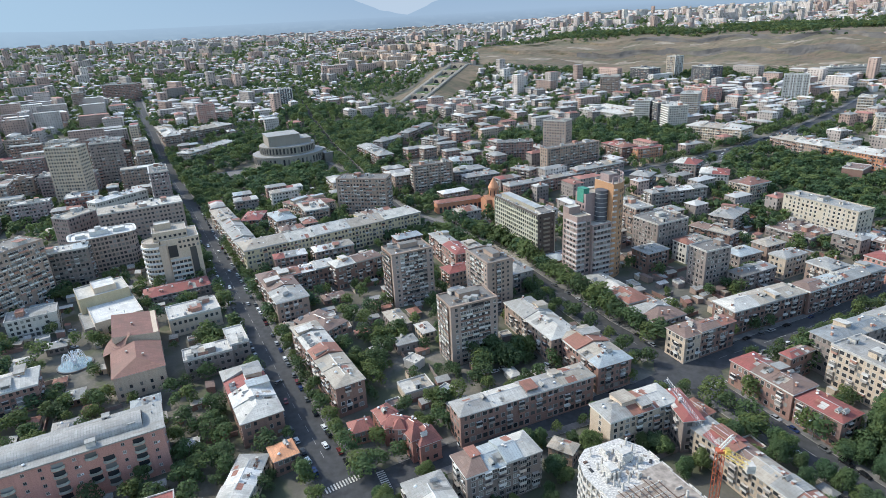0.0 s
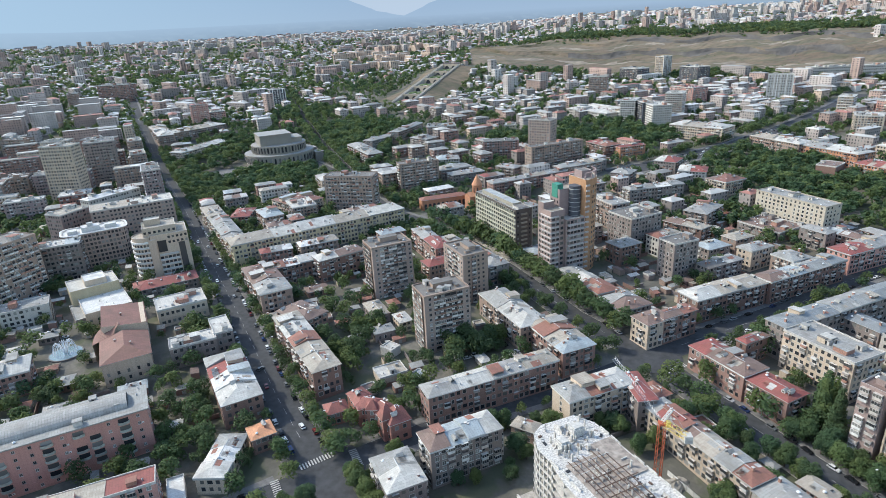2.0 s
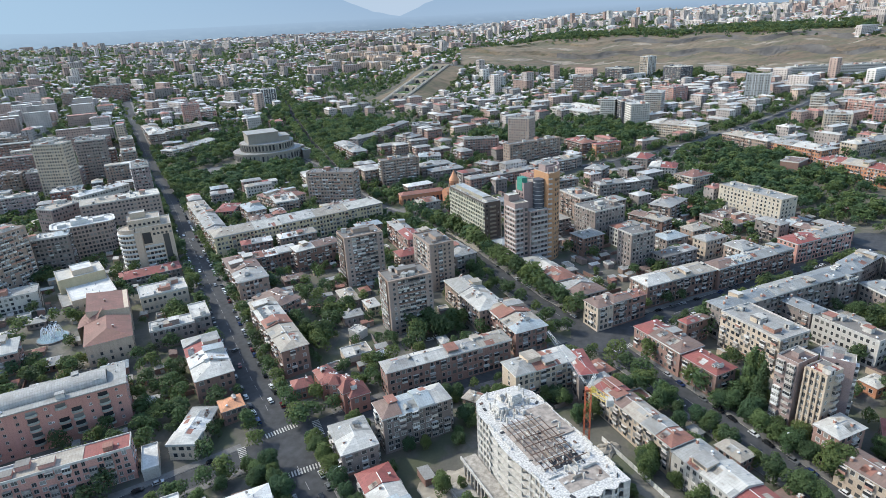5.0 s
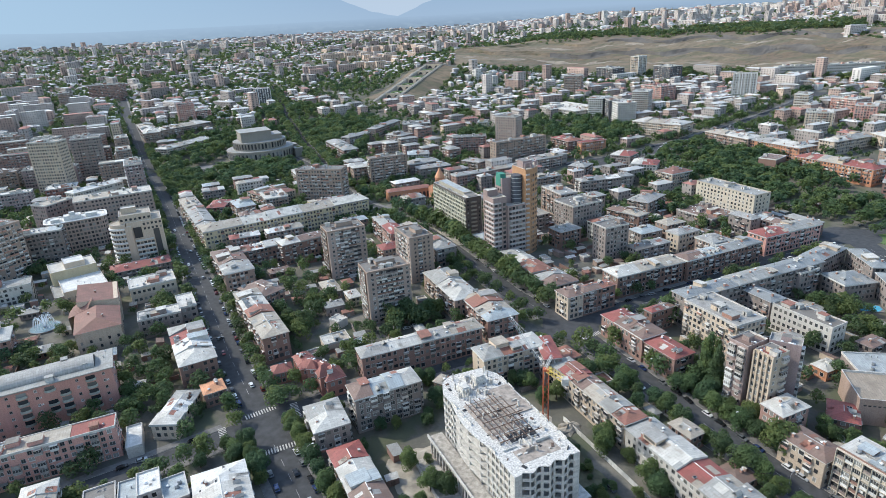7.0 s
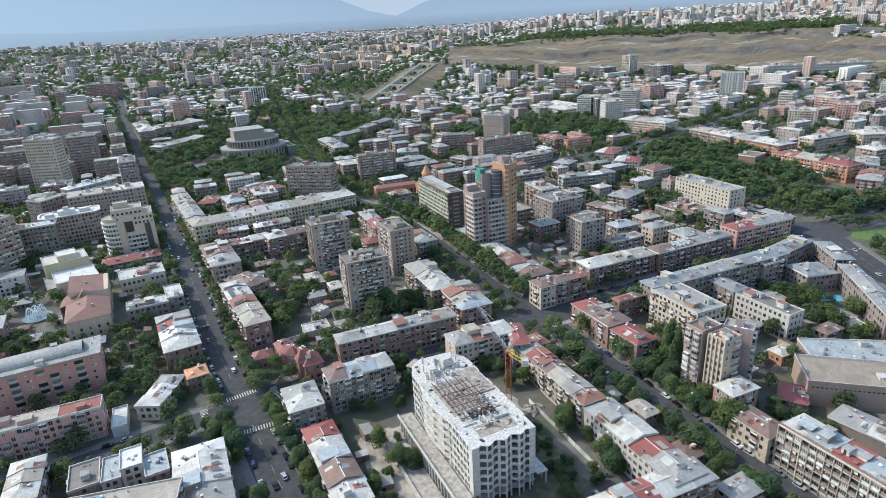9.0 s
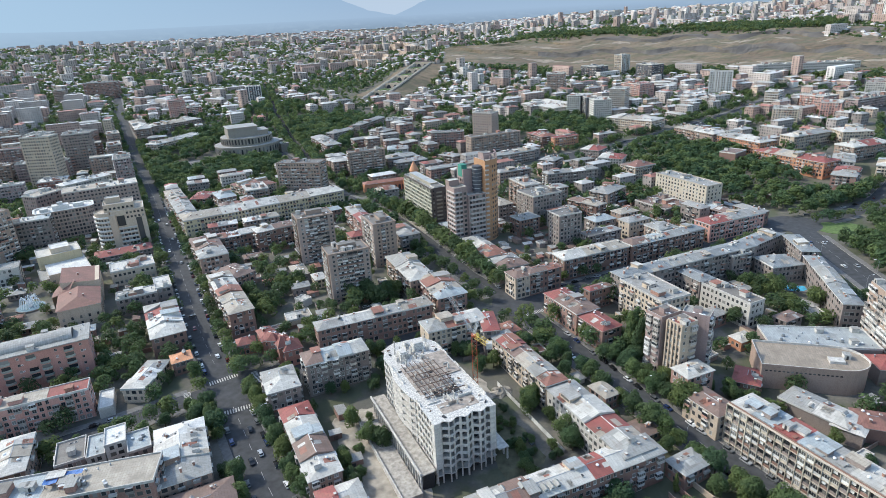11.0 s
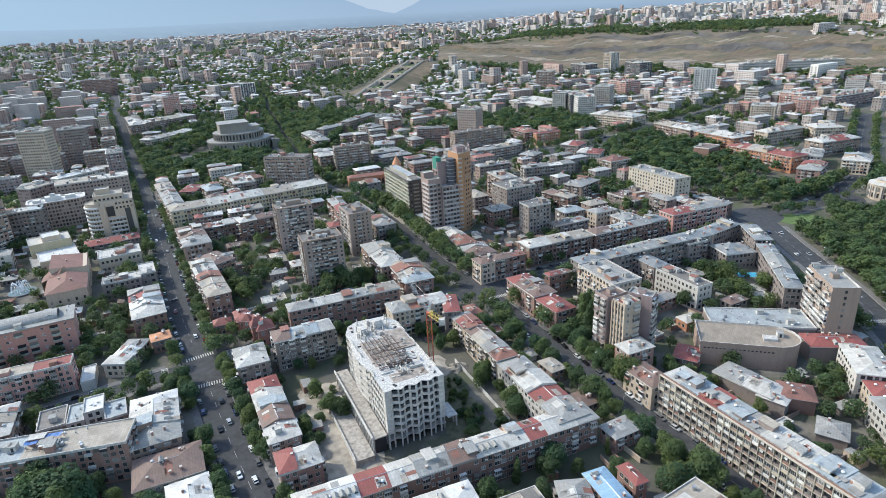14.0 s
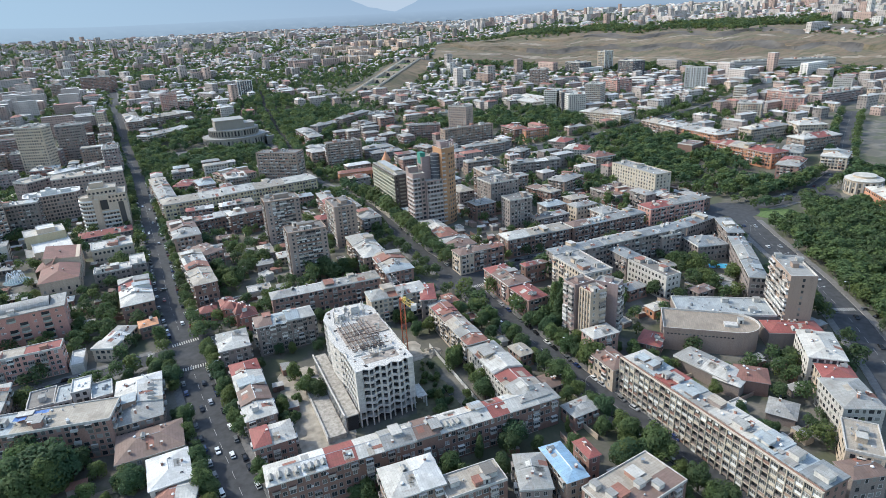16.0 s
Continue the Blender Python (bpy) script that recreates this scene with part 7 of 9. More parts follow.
def theatre():
    """A cream theatre under broad red-brown roofs, one of them swept round in a curve."""
    x, y, ang = -178.5, 254.0, 122.0
    PLACED.append((x, y, 31, 12, radians(ang)))
    t = thing("theatre", x, y, gz(x, y), ang, "cream theatre with broad curved red-brown metal roofs", "building")
    W = "wall_cream"
    b = Build()
    b.box(-31, -11, -6, -3, 11, 11.4, W, False)
    part("front_house", b, t)
    roof_section(t, -31, -3, 22, 11.5, 3.4, "roof_redbrown", True, False, 0)
    b = Build()
    b.box(1, -11.5, -6, 30, 9, 15.0, W, False)
    part("stage_house", b, t)
    b = Build()
    b.face([(30.4, -12, 14.6), (30.4, 9.5, 17.6), (.6, 9.5, 17.6), (.6, -12, 14.6)], "roof_redbrown")
    b.face([(.6, 9.5, 17.6), (30.4, 9.5, 17.6), (30.4, 9.5, 14.5), (.6, 9.5, 14.5)], W)
    for xe in (.6, 30.4):
        b.face([(xe, -12, 14.6), (xe, 9.5, 14.6), (xe, 9.5, 17.6)], W)
    part("roof", b, t)
    # the swept roof between the two, falling round a quarter circle
    b = Build()
    n = 14
    for i in range(n):
        f = []
        for q in (i / n, (i + 1) / n):
            a = radians(0 + 90 * q)
            ri, ro = 3.0, 19.0
            z = 12.0 + 4.5 * q
            f.append(((-4 + ri * math.sin(a), 9 - 0 + ri * math.cos(a) - 8, z + 1.5), (-4 + ro * math.sin(a) * .9, 3 + ro * math.cos(a) * .62, z - 1.2)))
        b.face([f[0][0], f[0][1], f[1][1], f[1][0]], "roof_redbrown")
        b.face([f[0][1], (*f[0][1][:2], -6), (*f[1][1][:2], -6), f[1][1]], W)
    part("swept_roof", b, t, "curved red-brown sheet roof")
    b = Build()
    panes(b, (-31, -11), (-3, -11), 0, 3.6, 3, 3.2, 1.3, 1.8)
    panes(b, (-31, 11), (-31, -11), 0, 3.6, 2, 4.4, 1.2, 1.8)
    panes(b, (1, -11.5), (30, -11.5), 0, 3.6, 4, 4.2, 1.2, 1.6)
    panes(b, (1, 9), (1, -11.5), 8.0, 3.6, 1, 6, 1.2, 1.6)
    part("glazing", b, t, kind="stuff")
    for px, py, z in ((-20, -3, 14), (-12, 4, 13.4), (14, 0, 16.4)):
        part("chimney", small_mesh("chimney"), t, m=pose(px, py, z))


theatre()


def slim_tower(x, y, ang, L, D, H, fl, wall, roof, kinds, label):
    """A slender block of flats; kinds says for the sides -y, +x, +y, -x what they carry."""
    PLACED.append((x, y, L / 2, D / 2, radians(ang)))
    t = thing("apartment_building", x, y, gz(x, y), ang, label, "building")
    W = "wall_" + wall
    volume(t, "wall", box_pts(-L / 2, -D / 2, L / 2, D / 2), -6, H, W, "roof_" + roof, .9)
    fh = H / fl
    r = random.Random(int(x))
    b = Build()
    for kind, rot, w, off in zip(kinds, (0, 90, 180, 270), (L, D, L, D), (-D / 2, -L / 2, -D / 2, -L / 2)):
        m = pose(0, 0, 0, 0, 0, rot)
        if kind == "fins":
            n = 4
            for i in range(n + 1):
                f = Build()
                f.box(-.32, -.55, -4, .32, 0, H + .3, W)
                part("fin", shared(("tower_fin", H, wall), f), t, m=m @ pose(-w / 2 + w * i / n, off, 0))
            for k in range(fl):
                for i in range(n):
                    part("window", window_mesh(1.3, 1.9), t, m=m @ pose(-w / 2 + w * (i + .5) / n, off, k * fh + .7))
        elif kind == "balconies":
            n = max(2, round(w / 3.6))
            for k in range(fl):
                for i in range(n):
                    px = -w / 2 + w * (i + .5) / n
                    if k and r.random() < .85:
                        part("balcony", balcony_mesh(2.9, r.choice(("open", "glazed", "glazed", "white"))), t, m=m @ pose(px, off, k * fh + .1))
                    else:
                        part("window", window_mesh(1.6, 1.6), t, m=m @ pose(px, off, k * fh + .9))
        elif kind == "loggias":
            q = [(m @ Vector((u, off, 0))) for u in (-w / 2 + .6, w / 2 - .6)]
            for k in range(1, fl):
                part("balcony", balcony_mesh(3.4, r.choice(("open", "open", "glazed"))), t, m=m @ pose(w * .22, off, k * fh + .1))
                part("window", window_mesh(1.1, 1.5), t, m=m @ pose(-w * .28, off, k * fh + .9))
        elif kind == "few":
            q = [(m @ Vector((u, off, 0))) for u in (-w / 2 + 1, w / 2 - 1)]
            panes(b, q[0][:2], q[1][:2], 0, fh, fl, w * .45, 1.1, 1.5)
    if b.f:
        part("glazing", b, t, kind="stuff")
    volume(t, "lift_room", box_pts(-1.8, -1.4, 1.8, 1.6), H, H + 2.4, W, "roof_asph", 0)
    for i in range(5):
        k = r.choice(("vent", "dish", "hatch", "dish"))
        part(k, small_mesh(k), t, m=pose(r.uniform(-L / 2 + 1.4, L / 2 - 1.4), r.choice((-1, 1)) * r.uniform(2.2, D / 2 - 1), H))


slim_tower(159.8, 167.8, 29.5, 9.5, 8.1, 30.0, 9, "cream", "tile", ("loggias", "few", "few", "fins"), "slim pale stone tower with vertical fins and a red-brown flat roof")
slim_tower(154.2, 176.5, 30.3, 12.2, 8.7, 30.0, 10, "rose", "brown", ("few", "few", "few", "balconies"), "tan tower of flats with stacked white balconies")
slim_tower(168.8, 175.4, -32.0, 11.8, 7.3, 30.0, 10, "mauve", "steel", ("few", "balconies", "few", "few"), "mauve tower of flats with cluttered balconies and grey roof")

slim_tower(262.3, 185.4, -96.1, 27.4, 12.1, 31.0, 10, "panel", "steel", ("balconies", "few", "few", "few"), "beige panel tower with crowded balconies and a grey flat roof")


def curved_tower(x, y, ang):
    """A tall pair of towers: a rose wing with white balconies, a banded middle and a higher ochre tower with a bowed front and an open crown."""
    PLACED.append((x, y, 21, 11, radians(ang)))
    t = thing("apartment_building", x, y, gz(x, y), ang, "tall stepped rose tower joined to a bowed ochre tower", "building")
    fh = 3.35
    wing, middle = box_pts(-20, -6, -10, 8), box_pts(-9.9, -8, 4, 8)
    volume(t, "wing", wing, -6, 43.5, "wall_rose", "roof_tan")
    volume(t, "wing", box_pts(-20, 2, -12, 8.1), 43.5, 47.5, "wall_rose", "roof_white", .4)
    volume(t, "middle", middle, -6, 37.0, "wall_rose", "roof_white")
    volume(t, "core", box_pts(-9, 1, 5, 11), -6, 54.0, "wall_mauve", "roof_tan")
    arc = [(4 + 16 * math.cos(radians(a)), 6 + 14 * math.sin(radians(a))) for a in range(-90, 1, 10)]
    volume(t, "bowed_tower", arc + [(20, 10.9), (5.1, 10.9), (4, 9)], -6, 60.0, "wall_orange", "roof_tan", .8)
    b = Build()
    b.tube((1.5, -.5, 36.5), (1.5, -.5, 56.5), 3.8, 3.8, "wall_slate", 20)
    part("glass_bay", b, t, "dark curved glass bay")
    for k in range(7):
        b = Build()
        b.tube((1.5, -.5, 37.6 + k * 2.8), (1.5, -.5, 37.85 + k * 2.8), 3.92, 3.92, "frame", 20)
        part("glass_rail", b, t)
    for k in range(1, 13):
        b = Build()
        b.box(-20.9, -7.0, k * fh - .2, -14.5, -6.002, k * fh + .6, "band_rose")
        b.box(-20.9, -6.002, k * fh - .2, -20.002, 4.0, k * fh + .6, "band_rose")
        part("balcony_band", b, t, "pale corner balcony")
    for k in range(1, 11):
        b = Build()
        b.box(-8.5, -9.1, k * fh - .2, 3.2, -8.002, k * fh + .8, "band_rose")
        part("balcony_band", b, t, "pale balcony parapet")
    for k in range(1, 18):
        b = Build()
        b.box(4.1, -8.9, k * fh - .2, 6.6, -8.02, k * fh + .8, "band_rose")
        part("balcony_band", b, t, "pale balcony parapet")
    b = Build()
    for p, q in zip(arc[2:], arc[3:]):
        panes(b, p, q, .3, fh, 17, 2.7, 1.35, 1.75)
    panes(b, arc[0], arc[2], .3, fh, 17, 2.6, 1.9, 2.0)
    panes(b, (-19.5, -6), (-10.2, -6), .3, fh, 12, 3.0, 2.1, 1.9)
    panes(b, (-20, 7.5), (-20, -5.5), .3, fh, 12, 3.1, 2.0, 1.9)
    panes(b, (-9.5, -8), (3.6, -8), .3, fh, 11, 2.6, 2.0, 1.9)
    panes(b, (-9, 10.5), (-9, 1.5), 38, fh, 4, 3.0, 1.5, 1.8)
    part("glazing", b, t, kind="stuff")
    # the unfinished crown: posts round the bow under a thin ring slab
    for k, (px, py) in enumerate(arc[::2] + [(18.5, 10), (11, 10)]):
        b = Build()
        b.box(-.35, -.35, 0, .35, .35, 3.6, "wall_mauve")
        part("pillar", shared("crown_pillar", b), t, m=pose(4 + (px - 4) * .95, 6 + (py - 6) * .95, 60.8))
    b = Build()
    ring_band(b, [(4 + (px - 4) * .9, 6 + (py - 6) * .9) for px, py in arc], 64.4, 64.9, 1.2, "wall_mauve", False)
    part("crown_ring", b, t)
    volume(t, "lift_room", box_pts(7, 0, 14, 8), 60.0, 64.2, "wall_mauve", "roof_asph", .3)
    b = Build()
    b.box(-9.2, 3, 49.0, -5, 9, 57.5, "green_net")
    part("netting", b, t, "green building net round a frame")


curved_tower(68.8, 349.4, 28.0)
building(-31.0, 192.6, -40, 10, 8.4, 9.0, "red", "hip", ("tile",), 2, near=False, style="nobalc", rise=3.6, extra=1.0, seed=801)
building(-41.6, 199.6, 30, 7, 12, 8.4, "red", "hip", ("tile",), 2, near=False, style="nobalc", rise=3.2, extra=1.0, seed=802)
building(-29.0, 186.8, 32, 5.2, 5.2, 10.4, "red", "hip", ("tile",), 3, near=False, style="nobalc", rise=4.6, extra=0, seed=803)
building(-35.5, 192.0, 0, 4.2, 4.2, 10.6, "red", "hip", ("tile",), 3, near=False, style="nobalc", rise=3.4, extra=0, seed=804)


def opera_square():
    b = Build()
    b.prism([(-291 + 30 * math.cos(a) * 1.1, 668 + 26 * math.sin(a)) for a in [6.2832 * i / 28 for i in range(28)]], gz(-291, 668) - 1, gz(-291, 668) + .3, "paving", "paving")
    tagged(new("square", b.mesh("square")), "open grey paved square before the round opera house", "pavement", kind="structure")


opera_square()


def roof_tarp(x, y, z, ang, w, d, mat, label):
    """A sheet on four short poles over a roof terrace."""
    t = thing("roof_canopy", x, y, z, ang, label, "canopy")
    b = Build()
    n = 5
    for i in range(n):
        for j in range(3):
            q = [(-w / 2 + w * (i + di) / n, -d / 2 + d * (j + dj) / 3) for di, dj in ((0, 0), (1, 0), (1, 1), (0, 1))]
            b.face([(u, v, 2.2 - .25 * math.sin(math.pi * (u / w + .5)) + .1 * math.sin(u * 2.3 + v)) for u, v in q], mat)
    part("sheet", b, t)
    for sx in (-1, 1):
        for sy in (-1, 1):
            b = Build()
            b.tube((0, 0, -.6), (0, 0, 2.2), .06, .06, "metal_grey", 5)
            part("pole", shared("canopy_pole", b), t, m=pose(sx * (w / 2 - .1), sy * (d / 2 - .1), 0))


roof_tarp(-74.5, 91.5, gz(-85, 85.9) + 17.3, 16, 6.5, 2.6, "blue_tarp", "blue tarpaulin stretched over a flat roof terrace")
roof_tarp(-80.0, 87.0, gz(-85, 85.9) + 17.3, 16, 4.5, 3.0, "blue_tarp", "blue tarpaulin stretched over a flat roof terrace")
roof_tarp(-73.0, 86.5, gz(-85, 85.9) + 17.3, 20, 6.0, 2.8, "balcony_white", "white awning sheet over a flat roof terrace")

# ---- trees ----
def crown_mesh(kind, seed, n, size):
    """A crown of many small leaf clumps on several uneven lobes, unit-free in metres for a tree about 10 m high."""
    r = np.random.RandomState(seed)
    if kind == "poplar":
        lobes = [((r.uniform(-.4, .4), r.uniform(-.4, .4), 2.5 + 1.15 * i), 1.5 - .1 * i, 1.5) for i in range(8)]
    else:
        lobes = [((0, 0, 6.0), 2.9, 3.3)]
        for i in range(11):
            a = i * .8 + r.uniform(-.3, .3)
            q = r.uniform(1.4, 2.9)
            k = r.uniform(1.3, 2.1)
            lobes.append(((q * math.cos(a), q * math.sin(a), r.uniform(3.2, 8.2) - .35 * (q - 1.4)), k, k * r.uniform(.95, 1.25)))
    w = np.array([l[1] ** 2 for l in lobes])
    pick = r.choice(len(lobes), n, p=w / w.sum())
    d = r.normal(size=(n, 3))
    d /= np.linalg.norm(d, axis=1)[:, None]
    d[:, 2] = np.where(d[:, 2] < -.75, -d[:, 2], d[:, 2])
    rad = r.uniform(.72, 1.08, n)
    c = np.array([lobes[i][0] for i in pick]) + d * rad[:, None] * np.array([(lobes[i][1], lobes[i][1], lobes[i][2]) for i in pick])
    nrm = d + r.normal(size=(n, 3)) * .35 + np.array([0, 0, .3])
    nrm /= np.linalg.norm(nrm, axis=1)[:, None]
    t = np.cross(nrm, r.normal(size=(n, 3)))
    t /= np.linalg.norm(t, axis=1)[:, None]
    s = np.cross(nrm, t)
    h = size * r.uniform(.6, 1.25, n)[:, None]
    return np.stack([c + t * h * 1.25, c + s * h * 1.05 - t * h * .6 + nrm * h * .15, c - s * h * 1.0 - t * h * .7], 1)


def leaves(name, blocks, mat):
    """One mesh out of blocks of leaf clumps."""
    n = 3
    v = np.concatenate(blocks).reshape(-1, 3)
    q = len(v) // n
    me = bpy.data.meshes.new(name)
    me.vertices.add(len(v))
    me.vertices.foreach_set("co", v.astype(np.float32).ravel())
    me.loops.add(q * n)
    me.loops.foreach_set("vertex_index", np.arange(q * n, dtype=np.int32))
    me.polygons.add(q)
    me.polygons.foreach_set("loop_start", np.arange(0, q * n, n, dtype=np.int32))
    me.polygons.foreach_set("loop_total", np.full(q, n, dtype=np.int32))
    me.materials.append(MATS[mat])
    me.update(calc_edges=True)
    me.validate()
    return me


def trunk_mesh(kind, seed):
    r = random.Random(seed)
    b = Build()
    b.tube((0, 0, -.6), (0, 0, 3.6), .30, .20, "bark", 7)
    for i in range(5):
        a = i * 1.26 + r.uniform(-.3, .3)
        q = .8 if kind == "poplar" else 1.9
        b.tube((0, 0, 2.6 + .3 * i), (q * math.cos(a), q * math.sin(a), 5.0 + .5 * i), .13, .04, "bark", 5)
    b.tube((0, 0, 3.6), (r.uniform(-.3, .3), r.uniform(-.3, .3), 7.4), .20, .05, "bark", 6)
    return b.mesh("tree")


TREE = {}
for _k in range(6):
    _v = crown_mesh("broad", 11 + _k, 2700, .27)
    TREE["broad", _k] = (trunk_mesh("broad", _k), leaves("crown", [_v], ("leaf_a", "leaf_b", "leaf_c")[_k % 3]))
for _k in range(3):
    _v = crown_mesh("poplar", 31 + _k, 2700, .21)
    TREE["poplar", _k] = (trunk_mesh("poplar", _k), leaves("crown", [_v], ("leaf_c", "leaf_b", "leaf_a")[_k]))
TREES = []


def tree(x, y, h, kind="broad", label="leafy green street tree with a dense rounded crown", group="city trees"):
    TREES.append((x, y, h, kind, label, group))


def plant(limit):
    """The nearest trees one by one; those past them stay for the joined groves."""
    order = sorted(TREES, key=lambda q: math.hypot(q[0] - 60, q[1] - 20) - (60 if q[3] == "poplar" else 0))
    for x, y, h, kind, label, group in order[:limit]:
        tm, cm = TREE[kind, rng.randrange(6 if kind == "broad" else 3)]
        s = h / (9.0 if kind == "broad" else 12.3)
        t = new("poplar_tree" if kind == "poplar" else "tree", tm)
        wx = s * rng.uniform(.9, 1.2)
        t.matrix_basis = Matrix.LocRotScale((x, y, gz(x, y)), Euler((0, 0, rng.uniform(0, 6.28))), (wx, wx, s))
        tagged(t, label, "tree", group)
        new("crown", cm).parent = t
    return [(x, y, h) for x, y, h, kind, label, group in order[limit:]]


def free(x, y, margin=1.5):
    return not taken(x, y, margin) and not on_road(x, y, -1.5)


def tree_row(x0, y0, x1, y1, step=8.0, h=9.0, keep=.85, kind="broad"):
    L = math.hypot(x1 - x0, y1 - y0)
    for i in range(int(L / step) + 1):
        u = (i + rng.uniform(-.25, .25)) * step / L
        x, y = x0 + (x1 - x0) * u + rng.uniform(-.8, .8), y0 + (y1 - y0) * u + rng.uniform(-.8, .8)
        if rng.random() < keep and not taken(x, y, 1.0):
            tree(x, y, h * rng.uniform(.7, 1.2), kind)


def grove(x, y, r, n, h=9.0, kind="broad", road=True):
    for i in range(n):
        a, q = rng.uniform(0, 6.28), r * math.sqrt(rng.random())
        px, py = x + q * math.cos(a), y + q * math.sin(a)
        if not taken(px, py, .8) and not (road and on_road(px, py, -3)):
            tree(px, py, h * rng.uniform(.75, 1.25), kind, "tall broadleaf tree in a courtyard between the houses" if kind == "broad" else "slender tall poplar beside the houses")


def along(pts, off, step, h, keep):
    for (ax, ay), (bx, by) in zip(pts, pts[1:]):
        L = math.hypot(bx - ax, by - ay)
        nx, ny = -(by - ay) / L, (bx - ax) / L
        tree_row(ax + nx * off, ay + ny * off, bx + nx * off, by + ny * off, step, h, keep)

# ---- the rest of the city, quarter by quarter ----
PARKS = [(-245, 715, 145), (421, 333, 93), (370, 260, 70), (315, 496, 72), (281, 562, 56), (-138, 827, 64), (54, 725, 36), (161, 744, 67), (199, 706, 45), (-273, 951, 50), (-162, 863, 54), (360, 180, 60)]


def on_strip(x, y):
    """Whether a place lies on the stepped hill garden or its bare flanks."""
    ux, uy = .329, .944
    u, v = (x + 128) * ux + (y - 1040) * uy, (x + 128) * uy - (y - 1040) * ux
    return -15 < u < 275 and -52 < v < 60


def bare(x, y):
    """The dry slope, told on the plan of the plain."""
    return x / y > -.005 and 1560 < math.hypot(x, y) + 260 * (x / y - .4) < 2480 - (500 if x / y > .62 else 0)


def in_park(x, y, m=0.0):
    return any(math.hypot(x - a, y - b) < r_ + m for a, b, r_ in PARKS)


def joined_house(b, x, y, ang, L, D, H, wall, roof, floors, r):
    """A plain house of a far row, added to a joined mesh."""
    a = radians(ang)
    ca, sa = math.cos(a), math.sin(a)
    z = gz(x, y)
    w = lambda u, v, q: (x + u * ca - v * sa, y + u * sa + v * ca, z + q)
    cs = ((-L / 2, -D / 2), (L / 2, -D / 2), (L / 2, D / 2), (-L / 2, D / 2))
    for i in range(4):
        (u0, v0), (u1, v1) = cs[i], cs[(i + 1) % 4]
        b.face([w(u0, v0, -4), w(u1, v1, -4), w(u1, v1, H), w(u0, v0, H)], wall)
        n = max(2, int(math.hypot(u1 - u0, v1 - v0) / 2.9))
        nx, ny = (v1 - v0), -(u1 - u0)
        k = math.hypot(nx, ny)
        nx, ny = nx / k * .06, ny / k * .06
        for f in range(floors):
            for j in range(n):
                if r.random() < .12:
                    continue
                p, q = (j + .28) / n, (j + r.choice((.62, .68, .72))) / n
                z0 = H * f / floors + .9
                e = [(u0 + (u1 - u0) * t + nx, v0 + (v1 - v0) * t + ny) for t in (p, q)]
                b.face([w(*e[0], z0), w(*e[1], z0), w(*e[1], z0 + 1.7), w(*e[0], z0 + 1.7)], "pane_many")
    o = .5
    if floors > 5:
        b.face([w(u, v, H) for u, v in cs], roof)
    else:
        e = [w(u * (1 + 2 * o / L), v * (1 + 2 * o / D), H) for u, v in cs]
        r0, r1 = w(-L / 2 + D * .4, 0, H + D * .16), w(L / 2 - D * .4, 0, H + D * .16)
        b.face([e[0], e[1], r1, r0], roof)
        b.face([e[2], e[3], r0, r1], roof)
        b.face([e[1], e[2], r1], roof)
        b.face([e[3], e[0], r0], roof)
    for i in range(r.randrange(1, 5)):
        u, v, h = r.uniform(-L / 2 + 1.5, L / 2 - 1.5), r.uniform(-D * .35, D * .35), r.uniform(.8, 2.2)
        q = r.uniform(.4, 1.6)
        top = H + D * .16 * (1 - 2 * abs(v) / D) * (floors < 6)
        f = [(u - q, v - .6), (u + q, v - .6), (u + q, v + .6), (u - q, v + .6)]
        for k in range(4):
            b.face([w(*f[k], top - 1), w(*f[(k + 1) % 4], top - 1), w(*f[(k + 1) % 4], top + h), w(*f[k], top + h)], r.choice((wall, "brick", "concrete")))
        b.face([w(*p, top + h) for p in f], r.choice((roof, "mid_roof", "far_roof_red")))


